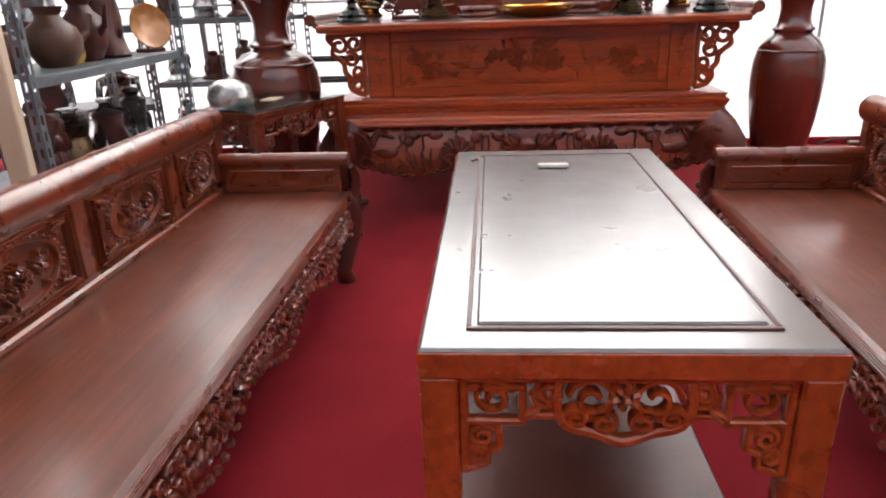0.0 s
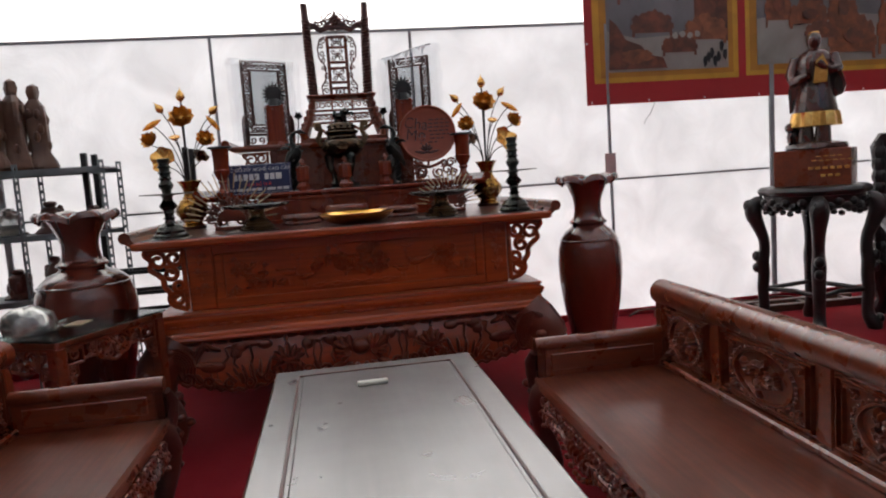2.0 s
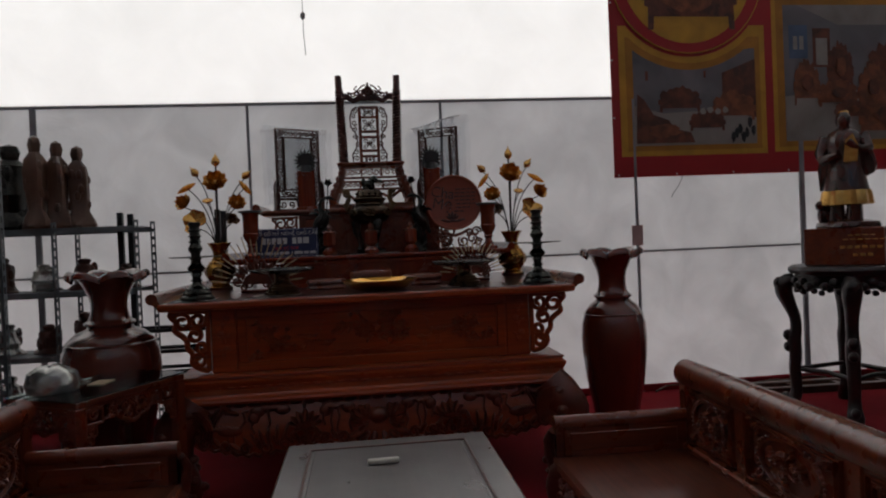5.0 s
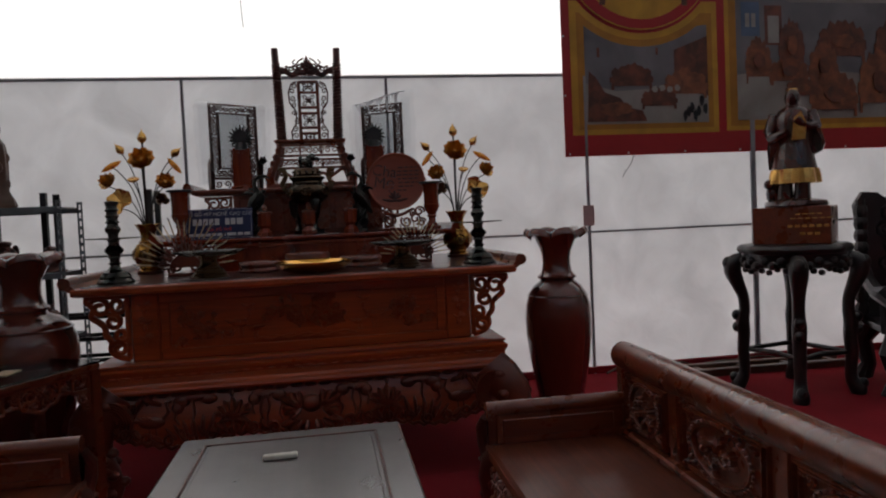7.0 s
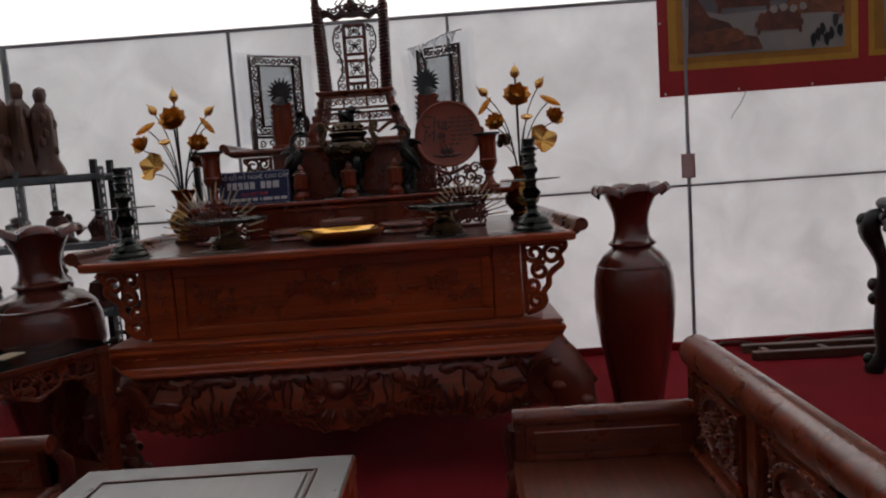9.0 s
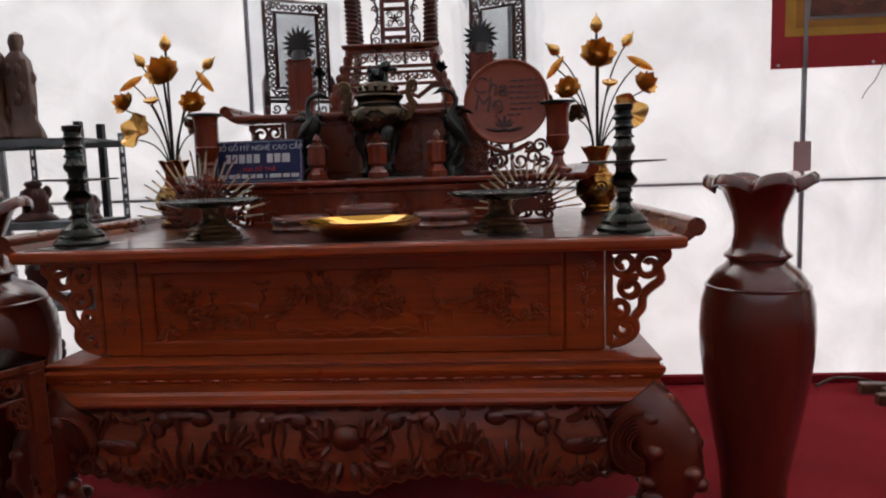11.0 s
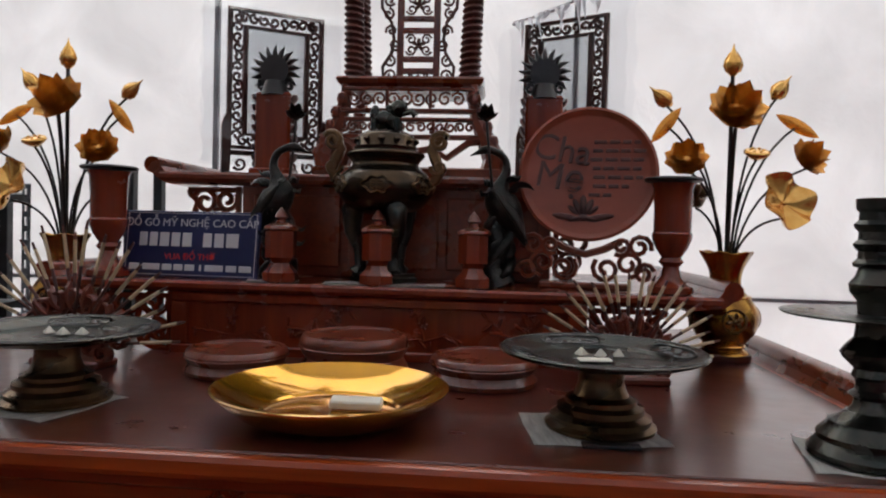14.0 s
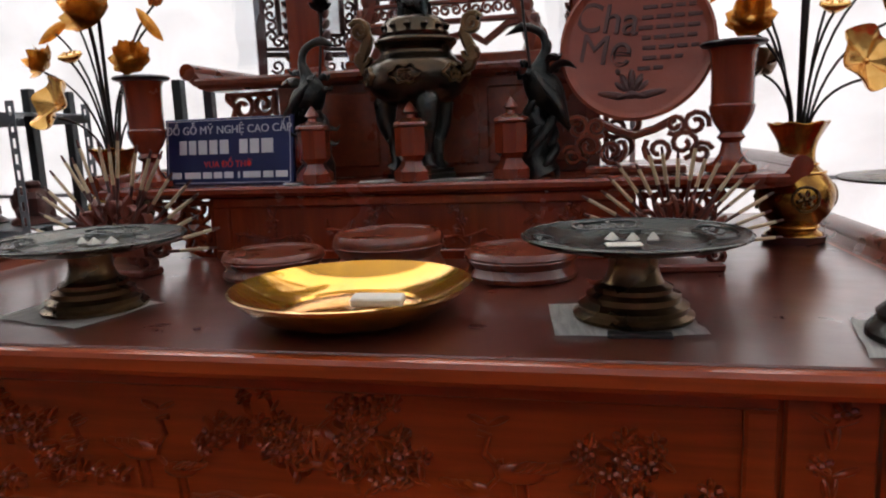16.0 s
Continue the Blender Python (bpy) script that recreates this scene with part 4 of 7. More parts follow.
        if int(x * 100) % 3 == 0:
            flower(bm, x, 0.335, 0.022, 0.008, 0.014, 5)
        x += 0.045
    band(bm, [(0.1, 0.385), (BL - 0.1, 0.385)], 0.02, 0.03, (0, 0.02, 0))
    part("carved_apron", bm, WOOD_RED, b, "pierced apron of scrolling vines")
    for x, sx in ((0.1, -1), (BL - 0.1, 1)):
        for y, sy in ((0.06, -1), (BD - 0.08, 1)):
            bm = bmesh.new()
            tube(bm, [(x + sx * o, y + sy * o * 0.4, z) for o, z in ((0.0, 0.4), (0.05, 0.36), (0.085, 0.29), (0.075, 0.2), (0.035, 0.12), (0.01, 0.06), (0.02, 0.02), (0.03, 0.0))], [0.06, 0.068, 0.062, 0.05, 0.042, 0.038, 0.045, 0.045], 12)
            for k in range(4):
                bead(bm, (x + sx * 0.1, y + sy * 0.07, 0.36 - 0.05 * k), 0.022, (1, 1, 0.7), 4)
            part("leg", bm, WOOD_DARK, b, "curved carved foot")
        bm = bmesh.new()
        tube(bm, [(x + sx * o, 0.03 - f, z) for o, f, z in ((0.08, 0.0, 0.36), (0.11, 0.02, 0.44), (0.1, 0.035, 0.5), (0.06, 0.03, 0.55))], [0.045, 0.04, 0.03, 0.018], 10)
        for k in range(6):
            bead(bm, (x + sx * (0.1 + 0.012 * math.sin(2 * k)), 0.0, 0.37 + 0.028 * k), 0.02, (1, 1, 0.8), 4)
        part("arm_carving", bm, WOOD_DARK, b, "dark carved scroll outside the arm")
    return b


left_bench = bench(pose(-0.905, 3.34 - BL, 0, 0, 0, 90 - 0.9))
copy_thing(left_bench, pose(0.728, 3.29, 0, 0, 0, -90 - 1.2))

# ---- tall vases ----


def tall_vase(m, label, belly=1.0, mouth=1.0):
    v = thing("floor_vase", m, label, "vase", "pair of floor vases")
    prof = [(0.11, 0.0), (0.135, 0.005), (0.135, 0.03), (0.118, 0.045), (0.112, 0.08), (0.122, 0.2), (0.15, 0.36), (0.178, 0.52), (0.194, 0.66), (0.198, 0.76), (0.192, 0.85), (0.172, 0.92), (0.14, 0.965), (0.112, 0.985), (0.1, 1.0),
            (0.112, 1.01), (0.114, 1.022), (0.1, 1.034), (0.09, 1.05), (0.083, 1.09), (0.083, 1.13), (0.092, 1.18), (0.114, 1.235), (0.138, 1.28), (0.16, 1.308), (0.178, 1.314), (0.192, 1.3), (0.195, 1.278), (0.188, 1.276), (0.183, 1.294), (0.174, 1.302), (0.156, 1.292), (0.13, 1.262), (0.098, 1.19), (0.072, 1.12), (0.065, 1.05)]

    prof = [(r * (belly if z < 0.96 else 1 + (belly - 1) * max(0, (1.0 - z) / 0.04) if z < 1.0 else mouth), z) for r, z in prof]

    def wave(a, k, r, z):
        if z < 1.15:
            return r, z
        g = max(0.0, min(1.0, (r / mouth - 0.095) / 0.085))
        c = 1 - abs(math.sin(3 * a)) ** 0.75
        return r - 0.036 * g * c, z - 0.034 * g * c
    bm = bmesh.new()
    lathe(bm, prof, 96, wave=wave)
    part("body", bm, WOOD_VASE, v, "polished turned body with curled petal rim", 50)
    bm = bmesh.new()
    for z, r in ((0.905, 0.181 * belly), (1.016, 0.116 * mouth)):
        lathe(bm, [(r - 0.008, z - 0.008), (r, z - 0.004), (r, z + 0.004), (r - 0.008, z + 0.008)], 48)
    part("neck_ring", bm, WOOD_VASE, v)
    return v


tall_vase(pose(1.465, 4.42, 0), "tall dark red turned wooden vase with fluted rim")
tall_vase(pose(-1.5, 4.4, 0, 0, 0, 35), "broad dark red turned wooden vase behind a glass-topped table", 1.33, 1.16)

# ---- on the altar ----
TOP, STEP, UPPER = 1.126, 1.331, 1.657


def candle_stand(m):
    c = thing("candle_stand", m, "tall dark bronze candlestick with a thin wide drip plate", "candlestick", "pair of candlesticks")
    bm = bmesh.new()
    lathe(bm, [(0.08, 0.0), (0.092, 0.004), (0.092, 0.014), (0.085, 0.024), (0.077, 0.03), (0.079, 0.04), (0.064, 0.056), (0.062, 0.062), (0.046, 0.07), (0.036, 0.08)], 40)
    part("foot", bm, BRONZE, c)
    bm = bmesh.new()
    lathe(bm, [(0.034, 0.078), (0.026, 0.09), (0.024, 0.1), (0.034, 0.108), (0.024, 0.116), (0.024, 0.132), (0.03, 0.138), (0.026, 0.15), (0.044, 0.168), (0.048, 0.176), (0.042, 0.186), (0.028, 0.202), (0.026, 0.222), (0.034, 0.228), (0.024, 0.236)], 24)
    part("stem", bm, BRONZE, c)
    bm = bmesh.new()
    lathe(bm, [(0.03, 0.232), (0.138, 0.237), (0.142, 0.241), (0.138, 0.243), (0.03, 0.24)], 40)
    part("drip_plate", bm, BRONZE, c, "thin round plate")
    bm = bmesh.new()
    prof = [(0.024, 0.24), (0.026, 0.262), (0.037, 0.276), (0.039, 0.29), (0.029, 0.304), (0.026, 0.316)]
    for k in range(3):
        z = 0.318 + 0.032 * k
        prof += [(0.033, z), (0.035, z + 0.006), (0.028, z + 0.013), (0.027, z + 0.026)]
    prof += [(0.032, 0.414), (0.033, 0.43), (0.024, 0.432)]
    lathe(bm, prof, 24)
    part("candle_cup", bm, BRONZE, c)
    return c


def paper_sheet(x, y, z, w, d, turn, seed):
    rng = random.Random(seed)
    bm = bmesh.new()
    n = 6
    vs = [[bm.verts.new((w * (i / n - 0.5), d * (j / n - 0.5), 0.0012 + 0.006 * rng.random() * (1 if i in (0, n) or j in (0, n) else 0.05))) for j in range(n + 1)] for i in range(n + 1)]
    for i in range(n):
        for j in range(n):
            bm.faces.new((vs[i][j], vs[i + 1][j], vs[i + 1][j + 1], vs[i][j + 1]))
    bmesh.ops.solidify(bm, geom=bm.faces[:], thickness=-0.0008)
    p = part("newspaper_sheet", bm, NEWSPRINT)
    p.matrix_world = pose(x, y, z, 0, 0, turn)
    return tagged(p, "scrap of grey newspaper under a metal foot", "paper", "newspaper scraps")


for x, turn in ((0.958, 0), (-0.985, 15)):
    candle_stand(pose(x, 4.27, TOP + 0.003, 0, 0, turn))
    paper_sheet(x, 4.265, TOP, 0.2, 0.2, turn - 12, int(x > 0))


def pedestal_dish(m):
    d = thing("pedestal_dish", m, "dark bronze dish on a waisted foot", "dish", "pair of pedestal dishes")
    bm = bmesh.new()
    lathe(bm, [(0.085, -0.01), (0.102, -0.008), (0.103, -0.002), (0.092, 0.004), (0.094, 0.014), (0.08, 0.022), (0.08, 0.032), (0.066, 0.038), (0.066, 0.046), (0.052, 0.053), (0.046, 0.064), (0.042, 0.078), (0.042, 0.095), (0.048, 0.108), (0.058, 0.113)], 48)
    part("foot", bm, BRASS, d, "brown worn metal foot with rings")
    bm = bmesh.new()
    lathe(bm, [(0.05, 0.11), (0.12, 0.113), (0.17, 0.124), (0.19, 0.132), (0.192, 0.136), (0.188, 0.138), (0.168, 0.132), (0.128, 0.121), (0.124, 0.123), (0.12, 0.119), (0.05, 0.117)], 48)
    plate = part("plate", bm, BRONZE, d)
    bm = bmesh.new()
    rng = random.Random(4)
    for k in range(4):
        a0 = 2 * math.pi * k / 4 + 0.3
        ring = [(math.copysign(abs(math.sin(t)) ** 0.55, math.sin(t)), math.copysign(abs(math.cos(t)) ** 0.55, math.cos(t))) for t in np.linspace(0, 2 * math.pi, 29)]
        tube(bm, [((0.152 + 0.021 * u) * math.cos(a0 + 0.42 * v), (0.152 + 0.021 * u) * math.sin(a0 + 0.42 * v), 0.1305 + 0.0045 * u) for u, v in ring], 0.0019, 6)
        for i in range(26):
            u, v = rng.uniform(-0.65, 0.65), rng.uniform(-0.85, 0.85)
            bead(bm, ((0.152 + 0.021 * u) * math.cos(a0 + 0.42 * v), (0.152 + 0.021 * u) * math.sin(a0 + 0.42 * v), 0.128 + 0.0045 * u), rng.uniform(0.0028, 0.0052), (1.3, 1, 0.8), 4)
    for r, z in ((0.126, 0.1235), (0.187, 0.138)):
        tube(bm, [(r * math.cos(t), r * math.sin(t), z) for t in np.linspace(0, 2 * math.pi, 49)], 0.0016, 6)
    part("rim_relief", bm, PEWTER, plate, "worn bright rim and carved panels")
    return d


for x in (-0.535, 0.537):
    pedestal_dish(pose(x, 4.385, TOP + 0.013))
    paper_sheet(x - 0.02, 4.365, TOP, 0.24, 0.21, 6 if x > 0 else -14, 5 + int(x > 0))
    for k in range(3):
        bm = bmesh.new()
        lathe(bm, [(0.012, 0), (0.014, 0.002), (0.002, 0.014)], 4)
        p = part("folded_paper", bm, PAPER)
        p.matrix_world = pose(x - 0.035 + 0.035 * k, 4.41 - 0.008 * (k % 2), TOP + 0.133, 0, 0, 20 * k)
        tagged(p, "small pale folded paper lying in a dish", "paper", "folded papers")
bm = bmesh.new()
box(bm, -0.03, 0.03, -0.016, 0.016, 0, 0.003, 0.001)
p = part("price_tag", bm, PAPER)
p.matrix_world = pose(0.52, 4.355, TOP + 0.133, 0, 0, 5)
tagged(p, "small printed paper tag lying in the dish", "tag")
bm = bmesh.new()
box(bm, -0.05, 0.05, -0.012, 0.012, 0, 0.006, 0.0015)
p = part("black_strip", bm, BLACK_STEEL)
p.matrix_world = pose(0.54, 4.27, TOP)
tagged(p, "short flat black strip at the altar edge", "strip")

dish = thing("gold_dish", pose(0.03, 4.365, TOP), "large shallow gold-lacquered dish", "dish")
bm = bmesh.new()
lathe(bm, [(0.1, 0.0), (0.13, 0.003), (0.175, 0.02), (0.21, 0.048), (0.222, 0.06), (0.224, 0.064), (0.219, 0.065), (0.2, 0.05), (0.165, 0.03), (0.135, 0.019), (0.13, 0.021), (0.125, 0.0165), (0.05, 0.015)], 64)
part("bowl", bm, LACQUER, dish)
bm = bmesh.new()
box(bm, -0.05, 0.05, -0.018, 0.018, 0, 0.016, 0.003)
p = part("paper_slip", bm, PAPER)
p.matrix_world = pose(0.075, 4.38, TOP + 0.02, 8, 0, 2)
tagged(p, "folded pale paper slip lying in the dish", "paper")


def round_stand(m, r, h):
    s = thing("round_stand", m, "dark red round wooden display stand", "stand", "round stands")
    bm = bmesh.new()
    lathe(bm, [(r * 0.86, 0.0), (r * 0.98, 0.003), (r, h * 0.2), (r * 0.93, h * 0.36), (r * 0.9, h * 0.45), (r * 0.97, h * 0.6), (r, h * 0.8), (r * 0.97, h * 0.93), (r * 0.93, h), (r * 0.88, h), (r * 0.86, h - 0.004), (r * 0.3, h - 0.004)], 40)
    part("turned_body", bm, WOOD_RED, s)
    bm = bmesh.new()
    lathe(bm, [(r * 1.0, h * 0.68), (r * 1.015, h * 0.71), (r * 1.0, h * 0.74)], 40)
    part("rim_ring", bm, WOOD_RED, s)


round_stand(pose(-0.3, 4.73, TOP), 0.125, 0.062)
round_stand(pose(-0.015, 4.775, TOP), 0.136, 0.1)
round_stand(pose(0.31, 4.735, TOP), 0.13, 0.066)


def stick_fan(m, reach=1.0):
    f = thing("stick_fan", m, "fan of pale-tipped wooden sticks on a carved stand", "stand", "stick fans")
    bm = bmesh.new()
    box(bm, -0.1, 0.1, -0.04, 0.04, 0, 0.02, 0.005)
    for s in (-1, 1):
        band(bm, [(s * p, q) for p, q in curl(0.055, 0.05, 0.03, 1.3, 0, 1, 12)], 0.013, 0.03)
        band(bm, [(s * p, q) for p, q in curl(0.09, 0.035, 0.024, 1.3, 2, 1, 12)], 0.012, 0.03)
    sheet(bm, [(0.07 * reach * math.cos(a), 0.05 + 0.062 * reach * math.sin(a)) for a in np.linspace(0, math.pi, 33)], -0.014, 0.014)
    for k in range(9):
        a = math.pi * (0.06 + 0.88 * k / 8)
        band(bm, curl(0.1 * reach * math.cos(a), 0.05 + 0.09 * reach * math.sin(a), 0.024 * reach, 1.3, a + 2.5, 1 if k % 2 else -1, 12), 0.011, 0.026)
        leaf(bm, 0.07 * reach * math.cos(a), 0.05 + 0.062 * reach * math.sin(a), 0.065 * reach, a + 0.17, 0.0, 0.02, 0.3)
    part("carved_base", bm, WOOD_CARVED, f)
    for k in range(21):
        a = math.pi * (0.03 + 0.94 * k / 20)
        c, s = math.cos(a), math.sin(a)
        r = reach * (0.232 + 0.014 * math.sin(k * 2.3))
        off = 0.012 * math.sin(k * 1.9)
        bm = bmesh.new()
        tube(bm, [(0.05 * c, off, 0.05 + 0.045 * s), (r * 0.68 * c, off, 0.05 + r * 0.68 * s)], [0.0034, 0.0042], 6)
        stick = part("stick", bm, WOOD_DARK, f)
        bm = bmesh.new()
        tube(bm, [(r * 0.64 * c, off, 0.05 + r * 0.64 * s), (r * 0.93 * c, off, 0.05 + r * 0.93 * s)], [0.0047, 0.0042], 6)
        part("pale_tip", bm, ASH, stick)
        bm = bmesh.new()
        tube(bm, [(r * 0.92 * c, off, 0.05 + r * 0.92 * s), (r * c, off, 0.05 + r * s)], [0.0042, 0.0026], 6)
        part("dark_end", bm, WOOD_DARK, stick)
    return f


stick_fan(pose(0.66, 4.8, TOP, 0, 0, 6))
stick_fan(pose(-0.72, 4.72, TOP, 0, 0, -8), 1.3)


def petal_bloom(parent, mat, m, r, rng, closed=0.0, name="lotus_bloom", label=""):
    """A lotus bloom of pointed cupped petals in two whorls round a heart."""
    bm = bmesh.new()
    bead(bm, (0, 0, -0.05 * r), 0.3 * r, (1, 1, 0.8), 6, m)
    heart = part(name, bm, mat, parent, label)
    for ring, count in ((1.0, 9), (0.6, 6)):
        for k in range(count):
            bm = bmesh.new()
            a = 2 * math.pi * k / count + ring * 2 + rng.uniform(-0.1, 0.1)
            out = Vector((math.cos(a), math.sin(a), 0))
            side = Vector((-math.sin(a), math.cos(a), 0))
            rows = []
            for t, w in ((0.0, 0.16), (0.3, 0.42), (0.6, 0.44), (0.85, 0.22), (1.0, 0.005)):
                rise = r * ((0.95 if ring < 1 else 0.35) * t ** 1.6 + closed * t) - r * 0.25
                p = out * r * t * ring * (1 - 0.45 * closed) + Vector((0, 0, rise))
                cup = Vector((0, 0, r * 0.12 * (1 - t)))
                rows.append([bm.verts.new(m @ (p + side * r * w + cup)), bm.verts.new(m @ p), bm.verts.new(m @ (p - side * r * w + cup))])
            for q, s in zip(rows, rows[1:]):
                bm.faces.new((q[0], q[1], s[1], s[0]))
                bm.faces.new((q[1], q[2], s[2], s[1]))
            bmesh.ops.solidify(bm, geom=bm.faces[:], thickness=0.0012)
            part("petal", bm, mat, heart, "", 75)
    return heart


def gold_bouquet(m, hand):
    g = thing("gold_lotus_vase", m, "gilded lotus bouquet in a gold and brown vase", "flower vase", "pair of lotus vases")
    rng = random.Random(21 + hand)
    bm = bmesh.new()

    def lip(a, k, r, z):
        f = max(0.0, min(1.0, (z - 0.27) / 0.045)) * (0.5 + 0.5 * math.cos(6 * a))
        return r + 0.009 * f, z + 0.007 * f
    lathe(bm, spline([(0.064, 0.0), (0.074, 0.006), (0.075, 0.022), (0.058, 0.037), (0.058, 0.048), (0.084, 0.08), (0.097, 0.115), (0.094, 0.15), (0.072, 0.186), (0.05, 0.21), (0.044, 0.235), (0.048, 0.268), (0.062, 0.3), (0.069, 0.314), (0.066, 0.318), (0.056, 0.305), (0.036, 0.25)], 4), 60, wave=lip)
    vase = part("vase", bm, GOLD_OLD, g, "worn gold vase with raised emblem", 75)
    for z, r in ((0.044, 0.059), (0.19, 0.07), (0.212, 0.05)):
        bm = bmesh.new()
        lathe(bm, [(r - 0.003, z - 0.004), (r + 0.003, z - 0.003), (r + 0.005, z), (r + 0.003, z + 0.003), (r - 0.003, z + 0.004)], 36)
        part("ring", bm, GOLD, vase, "bright gilded ring")
    for a in (-1.57, 0.2, 2.9):
        bm = bmesh.new()
        band(bm, curl(0, 0, 0.034, 1.0, 0, 1, 16, 0.95), 0.006, 0.008)
        flower(bm, 0, 0, 0.024, 0, 0.007, 6)
        move(bm, Matrix.Rotation(a + math.pi / 2, 4, "Z") @ Matrix.Translation((0, -0.094, 0.125)))
        part("emblem", bm, BRASS, vase)
    bm = bmesh.new()
    lathe(bm, [(0.064, 0.0), (0.078, 0.002), (0.08, 0.02), (0.07, 0.024)], 24)
    part("foot_ring", bm, WOOD_DARK, vase, "dark foot ring")
    heads = [("bud", 0.0, 0.875, 0.03, 0.0), ("bloom", -0.002, 0.735, 0.078, -0.05), ("bud", -0.193, 0.777, 0.027, 0.02), ("bud", 0.145, 0.806, 0.027, 0.03), ("bloom", -0.14, 0.588, 0.058, -0.06), ("pod", 0.045, 0.605, 0.036, -0.09),
             ("bloom", 0.22, 0.602, 0.058, 0.0), ("pad", 0.125, 0.465, 0.085, -0.08), ("fold", -0.08, 0.478, 0.05, 0.05), ("blade", -0.195, 0.69, 0.066, -0.03), ("blade", 0.21, 0.705, 0.072, 0.05)]
    for kind, x, z, r, y in heads:
        x *= hand
        bm = bmesh.new()
        root = Vector((x * 0.08, y * 0.1, 0.25))
        tip = Vector((x, y, z - r * (0.0 if kind == "blade" else 0.5)))
        mid = Vector((x * 0.15, y * 0.4, 0.25 + (z - 0.25) * 0.72))
        pts = [(1 - t) ** 2 * root + 2 * t * (1 - t) * mid + t * t * tip for t in np.linspace(0, 1, 10)]
        tube(bm, pts, 0.0062 if abs(x) < 0.02 else 0.0038, 8)
        stem = part("stem", bm, STEM, g)
        bm = bmesh.new()
        if kind == "bud":
            lean = Matrix.Translation((x, y, z)) @ Matrix.Rotation(x * 4.5, 4, "Y")
            lathe(bm, [(0.004, -r * 1.2), (r * 0.62, -r * 0.7), (r * 0.85, -r * 0.1), (r * 0.7, r * 0.5), (r * 0.32, r * 1.1), (r * 0.1, r * 1.7), (0.001, r * 2.1)], 16)
            for k in range(4):
                tube(bm, [(r * q * math.cos(k * 1.57), r * q * math.sin(k * 1.57), r * h) for q, h in ((0.64, -0.7), (0.9, -0.1), (0.74, 0.5), (0.3, 1.2))], r * 0.1, 5)
            bmesh.ops.transform(bm, matrix=lean, verts=bm.verts)
        elif kind == "bloom":
            bm.free()
            petal_bloom(g, GOLD, Matrix.Translation((x, y, z)) @ Matrix.Rotation(1.05, 4, "X") @ Matrix.Rotation(x * 2, 4, "Y"), r * 1.15, rng, 0.1, "lotus_bloom", "gilded open bloom")
            continue
        elif kind == "pod":
            lathe(bm, [(0.006, -r * 0.6), (r * 0.6, -r * 0.35), (r, 0.0), (r * 0.95, r * 0.2), (r * 0.8, r * 0.25)], 14)
            for k in range(6):
                bead(bm, (r * 0.5 * math.cos(k), r * 0.5 * math.sin(k), r * 0.26), r * 0.13, (1, 1, 1), 4)
            bmesh.ops.transform(bm, matrix=Matrix.Translation((x, y, z)) @ Matrix.Rotation(0.4, 4, "X"), verts=bm.verts)
        elif kind in ("pad", "fold"):
            lathe(bm, [(0.1 * r, 0.0), (0.5 * r, 0.02 * r), (0.85 * r, 0.14 * r), (r, 0.3 * r), (0.99 * r, 0.32 * r), (0.8 * r, 0.17 * r), (0.1 * r, 0.03 * r)], 48, wave=lambda a, k, q, h: (q * (1 + 0.08 * math.sin(3 * a + 1)), h + 0.16 * q * math.sin(5 * a)))
            bead(bm, (0, 0, 0.05 * r), 0.1 * r, (1, 1, 0.6), 5)
            bmesh.ops.transform(bm, matrix=Matrix.Translation((x, y, z)) @ Matrix.Rotation(1.15 if kind == "pad" else -0.9, 4, "X") @ Matrix.Rotation(x * 3, 4, "Y"), verts=bm.verts)
        else:
            turn = (0.9 if x * hand < 0 else -0.5) if hand > 0 else math.pi - (0.9 if x * hand < 0 else -0.5)
            rows = []
            for t in np.linspace(0, 1, 9):
                w = 0.26 * r * math.sin(math.pi * t) ** 0.75 + 0.001
                rows.append([bm.verts.new((r * (2 * t - 1), 0.35 * w * abs(q) - 0.12 * r * math.sin(math.pi * t), w * q)) for q in (-1, -0.5, 0, 0.5, 1)])
            for a, b in zip(rows, rows[1:]):
                for q in range(4):
                    bm.faces.new((a[q], a[q + 1], b[q + 1], b[q]))
            bmesh.ops.solidify(bm, geom=bm.faces[:], thickness=0.002)
            bmesh.ops.transform(bm, matrix=Matrix.Translation((x, y, z)) @ Matrix.Rotation(-turn, 4, "Y"), verts=bm.verts)
        part({"bud": "lotus_bud", "pod": "seed_pod", "pad": "lotus_leaf", "fold": "folded_leaf", "blade": "long_leaf"}[kind], bm, BRASS if kind == "fold" else GOLD, stem, "gilded " + {"bud": "closed bud", "pod": "seed pod", "pad": "wavy round leaf", "fold": "dark folded leaf", "blade": "long pointed leaf"}[kind], 75)
    return g


gold_bouquet(pose(1.013, 5.19, TOP), 1)
gold_bouquet(pose(-1.03, 5.15, TOP), -1)


